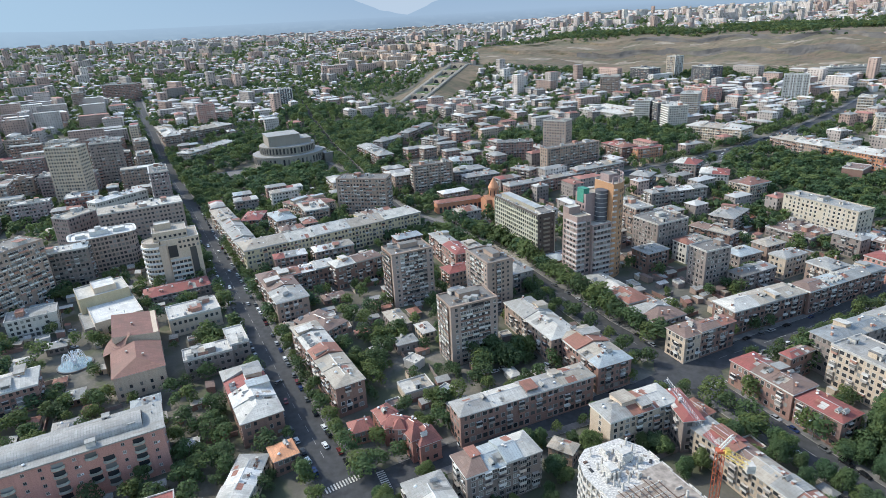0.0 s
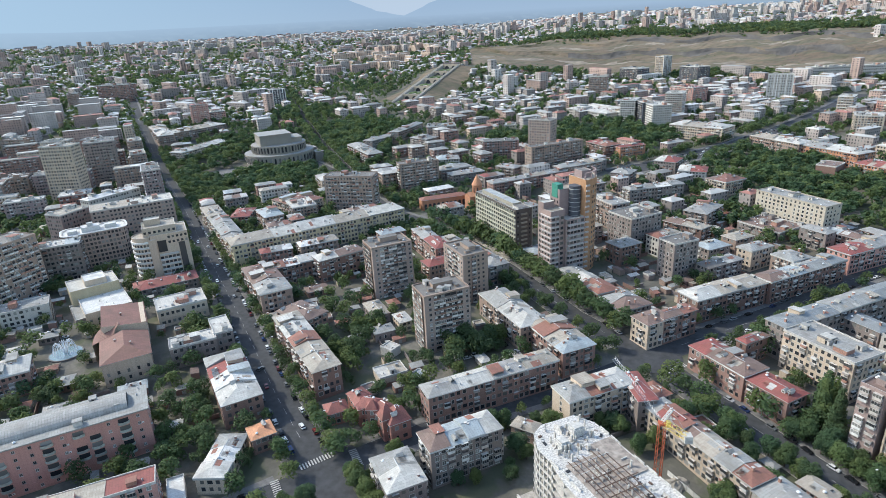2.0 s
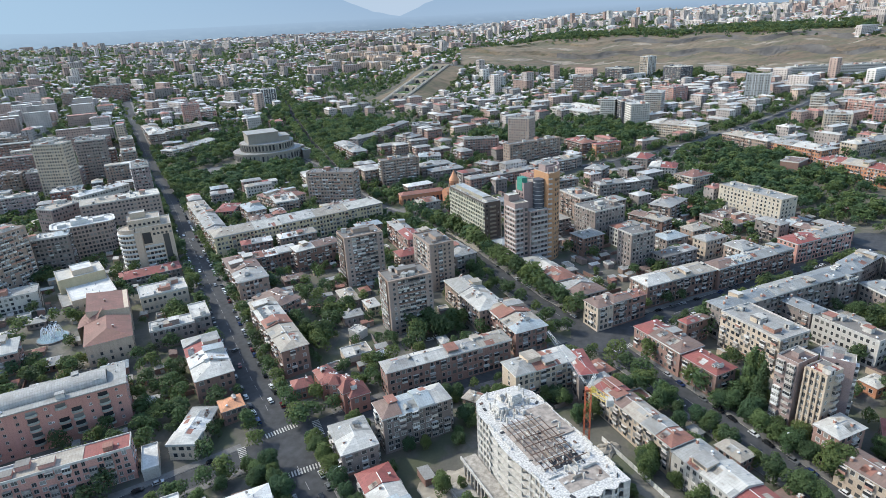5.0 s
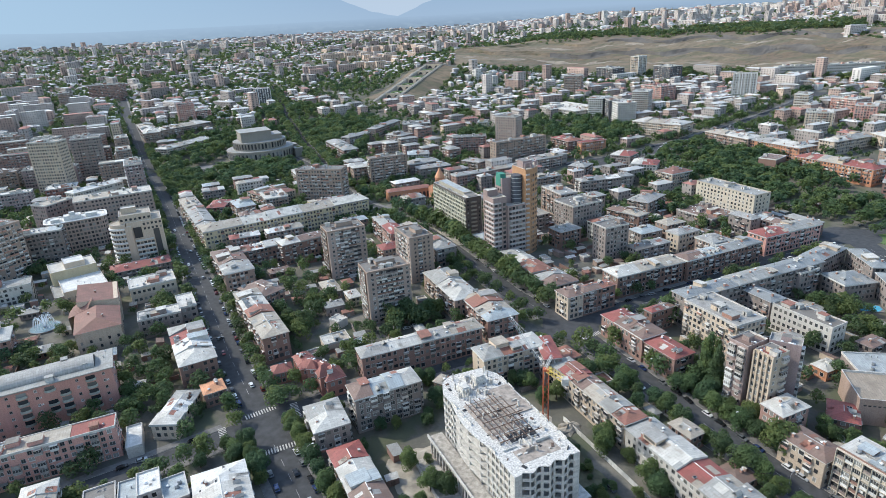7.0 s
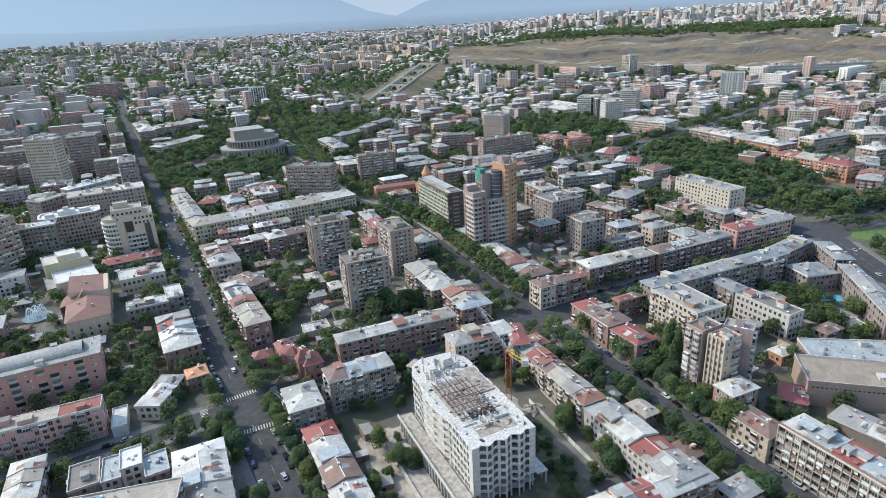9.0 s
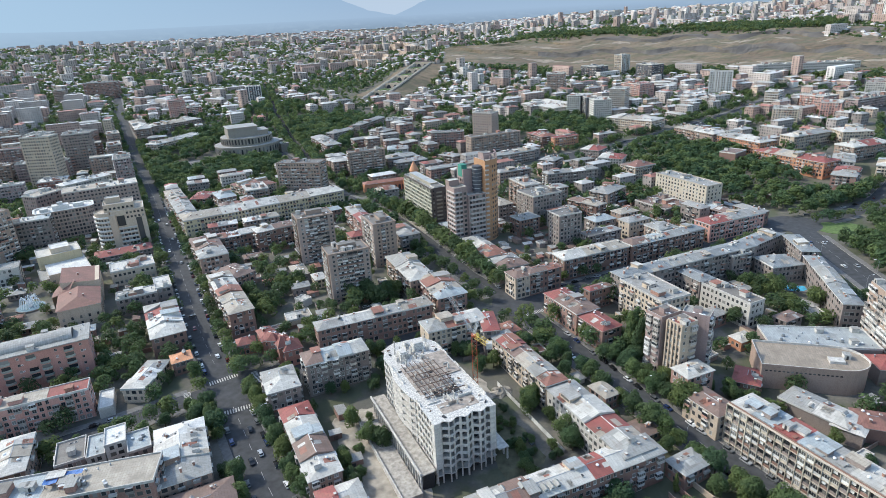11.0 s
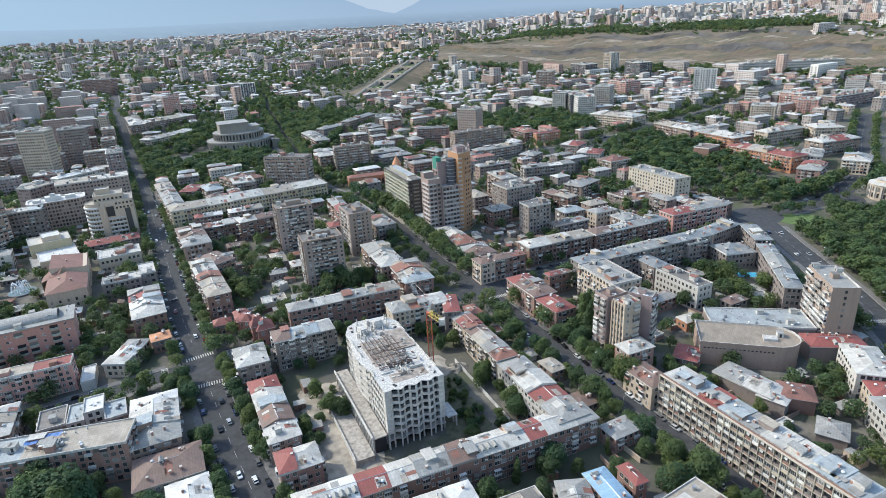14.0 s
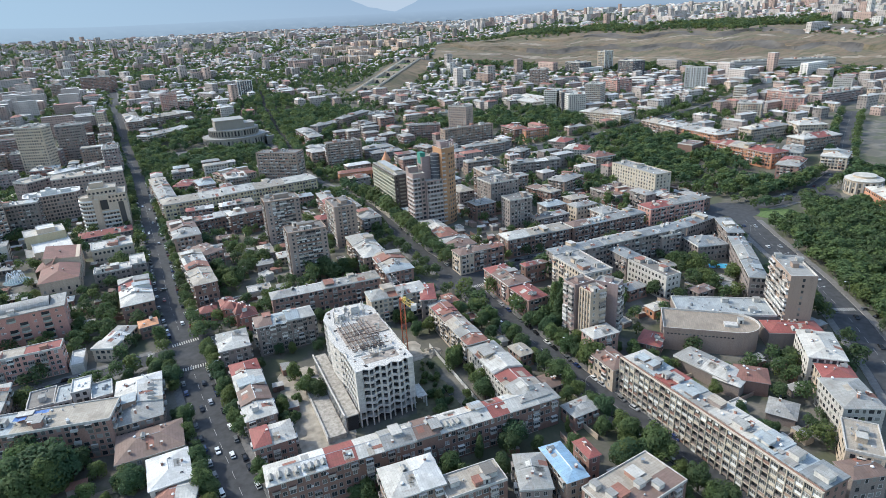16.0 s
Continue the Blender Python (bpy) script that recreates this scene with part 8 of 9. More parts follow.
def fill_city():
    """Rows of lesser houses on the street grid round the ones placed one by one."""
    r = random.Random(21)
    ang = 29.0
    c, s = math.cos(radians(ang)), math.sin(radians(ang))
    made = 0
    rest = Build()
    cand = []
    for iu in range(-46, 60):
        for iv in range(-6, 70):
            u, v = iu * 30 + r.uniform(-3, 3), iv * 24 + r.uniform(-2, 2)
            if iu % 4 == 0 or iv % 5 == 0:
                continue
            x, y = u * c - v * s, u * s + v * c
            if not (95 < y < 1060) or not (-.88 * y - 30 < x < .74 * y + 95) or (x > 20 and math.hypot(x, y) > 470) or on_strip(x, y):
                continue
            cand.append((math.hypot(x, y), x, y, iu, iv))
            if 230 < y < 700:
                x, y = x + 15 * c - 12 * s + r.uniform(-2, 2), y + 15 * s + 12 * c + r.uniform(-2, 2)
                cand.append((math.hypot(x, y) + 40, x, y, iu, iv))
    cand.sort()
    for d, x, y, iu, iv in cand:
        L, D = r.uniform(16, 29), r.uniform(10, 15)
        a = ang + r.choice((0, 0, 90)) + r.uniform(-2, 2)
        fl = r.choice((2, 3, 3, 4, 4, 4, 5))
        if d > 420 and x < -.6 * y and r.random() < .45:
            fl, L = r.choice((6, 8, 9, 9)), r.uniform(24, 42)
        if y < 330 and x < 40 or y < 262:
            L, D, fl = r.uniform(8, 14), r.uniform(7, 10), r.choice((1, 1, 2))
        ca, sa = math.cos(radians(a)), math.sin(radians(a))
        hits = False
        for q in (-.5, 0, .5):
            for w in (-.5, 0, .5):
                px, py = x + q * L * ca - w * D * sa, y + q * L * sa + w * D * ca
                if taken(px, py, 1.2) or on_road(px, py, -1.0) or in_park(px, py):
                    hits = True
        if hits or (-85 < x < -2 and 215 < y < 335) or (-275 < x < -228 and 325 < y < 372) or (-350 < x < -283 and 330 < y < 425) or (25 < x < 108 and 80 < y < 178) or (285 < x and y < 420):
            continue
        wall = r.choice(("pink", "tan", "grey", "cream", "tan", "brown", "pink", "grey", "white"))
        n = 1 if L < 15 else r.choice((1, 2, 2, 3))
        pool_ = ("steel", "grey", "tan", "steel", "grey", "brown", "rust", "asph", "red", "blue") if x > 30 else ()
        cols = [r.choice(pool_) if pool_ else r.choice(("white", "steel", "steel", "tan", "white", "grey", "blue", "rust", "brown", "red", "steel", "bright", "grey")) for _ in range(n)]
        if made >= 105:
            # walls and roofs paler on the left, colour standing in for haze there
            joined_house(rest, x, y, a, L, D, fl * 3.2 + .4, r.choice(("far_wall", "far_wall", "far_wall_pink") if x < -.25 * y else ("far_wall_dim", "far_wall_dim", "far_wall_pink")), ("far_roof" if x < -.25 * y else "mid_roof") if r.random() < .82 else "far_roof_red", fl, r)
            PLACED.append((x, y, L / 2, D / 2, radians(a)))
            continue
        building(x, y, a, L, D, fl * 3.2 + .4, wall, "flat" if fl > 5 else "hip", cols, fl, near=False, seed=500 + made, extra=1.0 if d < 500 else 0)
        made += 1
    tagged(new("city_houses", rest.mesh("city_houses")), "rows of stone houses with pale metal roofs", "houses", kind="stuff")


fill_city()


def quarters():
    """The old stone quarters on the right: closed blocks of houses round planted courts."""
    r = random.Random(41)
    c, s = math.cos(radians(29)), math.sin(radians(29))
    rest = Build()
    for bu in range(-6, 20):
        for bv in range(2, 20):
            w, h = r.uniform(62, 76), r.uniform(44, 56)
            for side in range(4):
                run, deep = (w, h) if side % 2 == 0 else (h, w)
                u = -run / 2
                while u < run / 2 - 8:
                    L = r.uniform(12, 30)
                    L = min(L, run / 2 - u)
                    D, fl = r.uniform(9, 12.5), r.choice((2, 3, 3, 4, 4, 5))
                    mu, mv = u + L / 2, -deep / 2 + D / 2
                    u += L + (r.uniform(2, 9) if r.random() < .3 else .3)
                    if L < 7 or r.random() < .08:
                        continue
                    pu, pv = ((mu, mv), (-mv, mu), (-mu, -mv), (mv, -mu))[side]
                    U, V = bu * 88 + pu, bv * 68 + pv
                    x, y = U * c - V * s, U * s + V * c
                    if math.hypot(x, y) < 470 or not (430 < y < 1090) or not (20 < x + .12 * max(0, y - 600) and x < .8 * y + 60):
                        continue
                    kk = fold(x, y, True)
                    a = 29 + 90 * side + r.uniform(-2, 2)
                    ca, sa = math.cos(radians(a)), math.sin(radians(a))
                    spots = [(x + q * L * ca - e * D * sa, y + q * L * sa + e * D * ca) for q in (-.5, 0, .5) for e in (-.5, 0, .5)]
                    if bare(x * kk, y * kk) or on_strip(x, y) or any(taken(px, py, .6) or on_road(px, py, -.5) or in_park(px, py) for px, py in spots):
                        continue
                    joined_house(rest, x, y, a, L, D, fl * 3.1 + .4, r.choice(("far_wall_dim", "far_wall_dim", "far_wall_pink", "far_wall", "far_wall_warm")),
                                 r.choice(("mid_roof",) * 6 + ("far_roof",) * 3 + ("far_roof_red",)), fl, r)
                    PLACED.append((x, y, L / 2, D / 2, radians(a)))
    tagged(new("city_houses", rest.mesh("city_quarters")), "closed blocks of old stone houses with pale roofs", "houses", kind="stuff")


quarters()


def sheds():
    """Low sheds and garages crowding the courtyards."""
    r = random.Random(77)
    n = 0
    for i in range(900):
        x, y = r.uniform(-260, 290), r.uniform(70, 420)
        if x < -.8 * y - 60 or x > .7 * y + 160 or (20 < x < 110 and 78 < y < 180) or (285 < x):
            continue
        L, D, H = r.uniform(4.5, 9), r.uniform(3.5, 6), r.uniform(2.5, 3.6)
        a = 28 + r.choice((0, 90)) + r.uniform(-5, 5)
        if any(taken(x + q * L * .6, y + w * D * .6, 1.5) for q in (-1, 0, 1) for w in (-1, 0, 1)) or on_road(x, y, 4) or in_park(x, y):
            continue
        building(x, y, a, L, D, H, r.choice(("grey", "tan", "brown", "white")), r.choice(("flat", "hip")), (r.choice(("steel", "tan", "rust", "white", "grey", "brown")),), 1, near=False, style="shed",
                 name="shed", label="low courtyard shed with a %s roof" % r.choice(("patched sheet", "weathered metal", "rusty sheet")), seed=900 + i, extra=0)
        n += 1
        if n >= 70:
            break
    # the lesser lean-tos, walls and garages between them
    many = Build()
    for i in range(5200):
        x, y = r.uniform(-330, 320), r.uniform(60, 620)
        if i >= 2600 and (x < 45 or y < 270):
            continue
        if x < -.85 * y - 60 or x > .72 * y + 160 or (20 < x < 110 and 78 < y < 180) or (285 < x and y < 420):
            continue
        L, D, H = r.uniform(3, 8), r.uniform(2.5, 5), r.uniform(2.2, 3.4)
        a = 28 + r.choice((0, 90)) + r.uniform(-4, 4)
        if r.random() < .3:
            L, D, H = r.uniform(9, 18), .35, r.uniform(1.8, 2.4)
        if any(taken(x + q * L * .6, y + w * D * .6, .6) for q in (-1, 0, 1) for w in (-1, 0, 1)) or on_road(x, y, 2 + L / 2) or in_park(x, y):
            continue
        ca, sa = math.cos(radians(a)), math.sin(radians(a))
        z = gz(x, y)
        w = lambda u, v, q: (x + u * ca - v * sa, y + u * sa + v * ca, z + q)
        cs = ((-L / 2, -D / 2), (L / 2, -D / 2), (L / 2, D / 2), (-L / 2, D / 2))
        wall = "wall_" + r.choice(("grey", "tan", "brown", "cream", "pink"))
        hs = [H, H, H + (.6 if D > 1 else 0), H + (.6 if D > 1 else 0)]
        for k in range(4):
            j = (k + 1) % 4
            many.face([w(*cs[k], -2), w(*cs[j], -2), w(*cs[j], hs[j]), w(*cs[k], hs[k])], wall)
        many.face([w(u * 1.06, v * 1.06, h + .04) for (u, v), h in zip(cs, hs)], "roof_" + r.choice(("steel", "tan", "rust", "white", "grey", "brown", "grey")) if D > 1 else wall)
        if D > 1:
            many.face([w(-.9, -D / 2 - .03, 0), w(.9, -D / 2 - .03, 0), w(.9, -D / 2 - .03, 2), w(-.9, -D / 2 - .03, 2)], r.choice(("rustbar", "dark", "frame", "metal_grey")))
            if r.random() < .5:
                PLACED.append((x, y, L / 2, D / 2, radians(a)))
    tagged(new("courtyard_sheds", many.mesh("courtyard_sheds")), "garages, lean-tos and walls crowding the courtyards", "sheds", kind="stuff")


sheds()

R1 = [(16, 67), (-13, 107), (-45, 155), (-86, 216), (-133, 293), (-188, 381), (-281, 531)]
along(R1, -9.6, 8.0, 8.5, .9)
along(R1[:4], 9.6, 9.0, 8.0, .55)
along(R1[3:] + [(-404, 719), (-522, 901)], 9.4, 7.5, 9.0, .9)
along([(-281, 531), (-404, 719), (-522, 901)], -9.4, 7.5, 9.0, .9)
R7 = [(-99, 541), (-169, 716), (-258, 903), (-369, 1177)]
for _o in (-8.0, 8.0):
    along(R7, _o, 6.0, 12.0, .97)
R3A = [(-32, 450), (8, 393), (35, 338), (61, 285), (84, 250)]
along(R3A, 8.4, 6.0, 14.0, .97)
along(R3A[:3], -8.8, 7.5, 10.0, .8)
along(R3A[2:], -8.8, 8.0, 9.0, .8)
R3B = [(104, 222), (118, 192), (139, 154), (160, 120), (180, 89), (200, 58)]
along(R3B, 9.0, 7.5, 9.5, .82)
along(R3B, 15.5, 8.0, 9.0, .4)
along(R3B, -9.2, 7.5, 9.5, .85)
R4 = [(112, 254), (171, 284), (229, 323), (280, 350)]
along(R4, 9.4, 8.0, 8.5, .8)
along(R4, -9.4, 9.0, 8.5, .6)
along([(-126, 118), (-60, 160)], -8, 9, 8, .7)
along([(-30, 180), (70, 229)], 7.5, 10, 7.0, .6)
along([(-30, 180), (70, 229)], -7.5, 12, 7.0, .5)
along([(-330, 15), (-126, 118)], 8, 8, 8, .8)
grove(-44, 346, 14, 9, 9)
grove(-60, 253, 10, 8, 9)
grove(-52, 275, 8, 4, 7)
grove(-57, 222, 6, 4, 8)
grove(-18, 252, 5, 3, 8)
grove(1, 245, 9, 9, 10)
grove(15, 252, 9, 7, 9)
grove(28, 254, 4, 3, 13)
grove(-21, 217, 8, 7, 7)
grove(-111, 378, 16, 8, 8)
grove(-81, 348, 14, 7, 8)
grove(-148, 277, 8, 5, 9)
grove(-223, 257, 18, 10, 9)
grove(-205, 267, 10, 6, 10)
grove(-200, 204, 14, 8, 8)
grove(-187, 211, 14, 9, 8)
grove(-172, 227, 6, 4, 7)
grove(-115, 203, 7, 3, 8)
grove(-105, 186, 6, 3, 8)
grove(-127, 203, 5, 2, 7)
grove(-115, 175, 6, 3, 7)
grove(-56, 180, 7, 6, 7)
grove(-41, 177, 6, 5, 7)
grove(-64, 193, 5, 4, 7)
grove(-65, 169, 7, 5, 8)
grove(146, 194, 5, 7, 21, "poplar")
grove(146, 185, 3, 3, 18, "poplar")
grove(143, 147, 8, 8, 11)
grove(155, 143, 7, 6, 11)
grove(125, 195, 7, 6, 10)
grove(112, 216, 8, 7, 9)
grove(132, 173, 9, 8, 9)
grove(98, 196, 6, 4, 8)
grove(144, 147, 8, 7, 10)
grove(157, 129, 8, 7, 10)
grove(102, 143, 5, 3, 8)
grove(84, 118, 7, 3, 5)
grove(96, 118, 6, 3, 5)
grove(27, 126, 4, 3, 8)
grove(35, 158, 3, 2, 9)
grove(235, 247, 10, 9, 9)
grove(240, 228, 8, 6, 8)
grove(262, 233, 9, 8, 9)
grove(226, 254, 7, 4, 8)
grove(200, 167, 8, 6, 10)
grove(205, 160, 7, 4, 9)
grove(200, 193, 6, 5, 8)
grove(-65, 67, 9, 8, 15)
grove(-60, 72, 6, 5, 14)
grove(-81, 75, 7, 4, 13)
grove(-28, 67, 6, 4, 10)
grove(2, 70, 3, 3, 9)
grove(171, 90, 5, 4, 12)
grove(181, 93, 4, 3, 11)
grove(189, 68, 6, 4, 12)
grove(159, 81, 3, 3, 10)
grove(141, 103, 3, 2, 10, "poplar")
grove(81, 68, 4, 2, 8)
grove(104, 90, 4, 3, 10, "poplar")
grove(115, 90, 4, 3, 9)
grove(221, 124, 8, 6, 9)
grove(239, 145, 8, 5, 9)
grove(231, 93, 5, 4, 8)
grove(190, 141, 4, 3, 8)
grove(59, 130, 4, 2, 7)
grove(-5, 164, 4, 2, 8, "poplar")
grove(-59, 237, 10, 8, 8)
grove(-58, 263, 10, 8, 8)
grove(-37, 313, 8, 4, 8)
grove(-6, 260, 10, 8, 10)
grove(12, 234, 6, 4, 8)
grove(55, 167, 8, 6, 9)
grove(105, 216, 4, 4, 10)
grove(115, 224, 4, 4, 10)
grove(118, 195, 9, 8, 9)
grove(131, 192, 9, 8, 9)
grove(149, 240, 7, 5, 12)
grove(100, 183, 6, 4, 8)
grove(155, 335, 10, 7, 9)
grove(140, 320, 8, 4, 8)
grove(203, 389, 12, 7, 9)
grove(212, 456, 14, 8, 10)
grove(221, 387, 8, 5, 7)

along([(316, 370), (380, 393), (419, 432), (502, 574), (569, 682)], 10.5, 8, 9, .85)
along([(316, 370), (380, 393), (419, 432), (502, 574), (569, 682)], -10.5, 8, 9, .85)
grove(93, 149, 4, 5, 9)
grove(107, 127, 5, 6, 9)
grove(93, 178, 4, 4, 9)
grove(88, 106, 5, 3, 5)
grove(86, 124, 6, 12, 3.2)
grove(80, 136, 5, 9, 3)
grove(78, 146, 4, 5, 3)
along([(140, 573), (198, 596), (294, 656), (379, 724), (484, 823)], 15.5, 9, 10, .7)
along([(140, 573), (198, 596), (294, 656), (379, 724), (484, 823)], -15.5, 9, 10, .7)
# courtyards
for _i in range(6500):
    _x, _y = rng.uniform(-330, 330), rng.uniform(60, 640)
    if -.9 * _y - 60 < _x < .75 * _y + 180 and free(_x, _y, 2.0) and len(TREES) < 2500 and not (25 < _x < 105 and 80 < _y < 172) and (_x < 45 or _y < 275 or rng.random() < .3):
        tree(_x, _y, rng.uniform(4.5, 10), label="bushy courtyard tree with a dusty green crown")
REST = plant(300)


# ---- cars and street lamps ----
def car_meshes(colour, van):
    """Body with a waisted cabin, glass band, and a wheel."""
    key = ("car", colour, van)
    if key in SHARED:
        return SHARED[key]
    paint = "car_" + colour
    hl, hw = (2.2, .88) if not van else (2.5, .95)
    prof = [(-hl, .45), (-hl, .80), (-hl + .25, .92), (hl - 1.15, .95), (hl - .15, .78), (hl, .62), (hl, .40), (-hl, .40)] if not van else \
           [(-hl, .45), (-hl, 1.0), (-hl + .1, 1.05), (hl - .8, 1.05), (hl - .1, .85), (hl, .7), (hl, .4), (-hl, .4)]
    b = Build()
    for s in (-1, 1):
        q = [(px, s * hw, pz) for px, pz in prof]
        b.face(q if s < 0 else q[::-1], paint)
    k = len(prof)
    for i in range(k):
        (xa, za), (xb, zb) = prof[i], prof[(i + 1) % k]
        b.face([(xa, -hw, za), (xa, hw, za), (xb, hw, zb), (xb, -hw, zb)], paint)
    z0, z1 = (.93, 1.42) if not van else (1.04, 1.95)
    lo = [(-hl + .25, -hw + .06), (hl - 1.15, -hw + .06), (hl - 1.15, hw - .06), (-hl + .25, hw - .06)]
    hi = [(-hl + .75, -hw + .2), (hl - 1.85, -hw + .2), (hl - 1.85, hw - .2), (-hl + .75, hw - .2)] if not van else [(-hl + .35, -hw + .14), (hl - 1.4, -hw + .14), (hl - 1.4, hw - .14), (-hl + .35, hw - .14)]
    g = Build()
    for i in range(4):
        j = (i + 1) % 4
        g.face([(*lo[i], z0), (*lo[j], z0), (*hi[j], z1 - .06), (*hi[i], z1 - .06)], "car_glass")
    rf = Build()
    rf.prism(hi, z1 - .06, z1, paint)
    w = Build()
    w.tube((0, -.1, 0), (0, .1, 0), .33, .33, "tyre", 10)
    w.tube((0, -.11, 0), (0, .11, 0), .17, .17, "metal_grey", 8)
    SHARED[key] = (b.mesh("car"), g.mesh("windows"), rf.mesh("car_roof"), shared("wheel", w), hl, hw)
    return SHARED[key]


CARS = []


def simple_car(colour):
    """The same car in one piece, for the long rows."""
    key = ("one_car", colour)
    if key not in SHARED:
        body, glass, top, wheel, hl, hw = car_meshes(colour, False)
        b = Build()
        for me in (body, glass, top):
            add_to(b, me, Matrix.Identity(4))
        for sx in (-1, 1):
            for sy in (-1, 1):
                add_to(b, wheel, pose(sx * (hl - .8), sy * (hw - .06), .33))
        SHARED[key] = b.mesh("car")
    return SHARED[key]


def car(x, y, ang, colour, van=False, lift=.07):
    if math.hypot(x - 60, y) > 235:
        c = new("car", simple_car(colour))
        c.matrix_basis = pose(x, y, gz(x, y) + lift, 0, 0, ang)
        tagged(c, "%s compact saloon car on the asphalt" % colour, "car", "cars in the streets")
        CARS.append((x, y))
        return
    body, glass, top, wheel, hl, hw = car_meshes(colour, van)
    z = gz(x, y) + lift
    a = radians(ang)
    sl = math.degrees(math.atan2(gz(x + math.cos(a), y + math.sin(a)) - gz(x - math.cos(a), y - math.sin(a)), 2))
    c = new("van" if van else "car", body)
    c.matrix_basis = pose(x, y, z, 0, 0, ang) @ pose(0, 0, 0, 0, -sl, 0)
    tagged(c, "%s %s on the asphalt" % (colour, "delivery van standing" if van else "compact saloon car"), "van" if van else "car", "cars in the streets")
    part("car_glass", glass, c)
    part("car_roof", top, c)
    for sx in (-1, 1):
        for sy in (-1, 1):
            part("wheel", wheel, c, m=pose(sx * (hl - .8), sy * (hw - .06), .33))
    CARS.append((x, y))


def cars_along(pts, off, n, flip=False, spread=1.0, seed=0):
    r = random.Random(seed)
    L = [math.hypot(bx - ax, by - ay) for (ax, ay), (bx, by) in zip(pts, pts[1:])]
    tot = sum(L)
    for i in range(n):
        d = tot * (i + .5 + r.uniform(-.35, .35) * spread) / n
        k = 0
        while k < len(L) - 1 and d > L[k]:
            d -= L[k]
            k += 1
        (ax, ay), (bx, by) = pts[k], pts[k + 1]
        u = d / L[k]
        nx, ny = -(by - ay) / L[k], (bx - ax) / L[k]
        x, y = ax + (bx - ax) * u + nx * off, ay + (by - ay) * u + ny * off
        if any(math.hypot(x - p, y - q) < 5.3 for p, q in CARS):
            continue
        car(x, y, math.degrees(math.atan2(by - ay, bx - ax)) + (180 if flip else 0) + r.uniform(-3, 3), r.choice(("white", "white", "white", "white", "silver", "silver", "silver", "black", "black", "grey", "grey", "grey", "black", "silver", "grey", "white", "blue", "red")), r.random() < .1)


C1 = [(16, 67), (-13, 107), (-40, 148)]
C1B = [(-60, 178), (-86, 216), (-133, 293), (-170, 352)]
cars_along(C1, -6.2, 11, seed=1)
cars_along(C1, 6.2, 13, seed=2)
cars_along(C1, 2.0, 5, True, seed=3)
cars_along(C1, -2.4, 5, seed=31)
C1C = [(-170, 352), (-188, 381), (-281, 531)]
cars_along(C1B, -6.2, 26, seed=4)
cars_along(C1B, 6.2, 26, seed=5)
cars_along(C1C, -6.2, 24, seed=24)
cars_along(C1C, 6.2, 24, seed=25)
cars_along(C1C, -2.6, 7, seed=26)
cars_along(C1C, 2.4, 7, True, seed=27)
cars_along([(35, 338), (8, 393), (-32, 450)], 4.6, 12, seed=28)
cars_along([(310, 375), (380, 393), (419, 432), (460, 502)], 3.5, 8, seed=29)
cars_along(C1B, -2.6, 9, seed=6)
cars_along(C1B, 2.4, 10, True, seed=7)
cars_along([(110, 208), (139, 154), (160, 120), (182, 86)], 5.3, 16, seed=8)
cars_along([(110, 208), (139, 154), (160, 120), (182, 86)], -5.3, 15, seed=9)
cars_along([(110, 208), (139, 154), (160, 120)], 1.8, 4, True, seed=10)
cars_along([(112, 254), (171, 283), (229, 322), (280, 350)], -6.2, 26, seed=11)
cars_along([(112, 254), (171, 283), (229, 322), (280, 350)], 5.9, 22, seed=12)
cars_along([(300, 330), (300, 300), (299, 229), (296, 189), (290, 150)], 3.5, 6, seed=13)
cars_along([(300, 330), (300, 300), (299, 229), (296, 189), (290, 150)], -4.2, 5, True, seed=14)
cars_along([(-40, 175), (60, 224)], 4.2, 6, seed=15)
cars_along([(80, 258), (35, 338)], -4.6, 7, seed=16)
cars_along([(-120, 122), (-70, 155)], 3.8, 4, seed=17)
cars_along([(88, 130), (104, 100)], 0, 3, seed=18)

for _k, _o in enumerate((-9.5, -6, -2.5, 2.5, 6, 9.5)):
    cars_along([(198, 596), (294, 656), (379, 724)], _o, 13, _o > 0, seed=60 + _k)
for _i in range(8):
    for _j in range(3):
        _x, _y = -306 + 3.6 * _j * 3 - 3.2 * _i, 352 + 5.2 * _j + 6.2 * _i
        if not taken(_x, _y, 1.6) and (_i * 3 + _j) % 5:
            car(_x, _y, 30, ("white", "silver", "grey", "black", "white", "blue")[(_i * 5 + _j * 2) % 6], lift=.02)
for _x, _y, _a in ((3, 243, 25), (7, 246, 25), (11, 250, 30), (22, 255, 120), (-6, 240, 28), (28, 248, 115), (12, 238, 28), (-236, 262, 30), (-242, 268, 30), (-230, 275, 30), (-248, 274, 30), (-225, 270, 30), (-100, 236, 60), (-118, 232, 150),
                   (176, 150, 30), (180, 153, 30), (184, 157, 30), (182, 163, 120), (-226, 282, 30), (-238, 288, 30), (225, 130, 20), (232, 122, 20), (308, 196, 20), (310, 188, 20), (312, 180, 20), (308, 172, 20)):
    if not taken(_x, _y, 1.5):
        car(_x, _y, _a, rng.choice(("white", "silver", "grey", "black")), lift=.02)


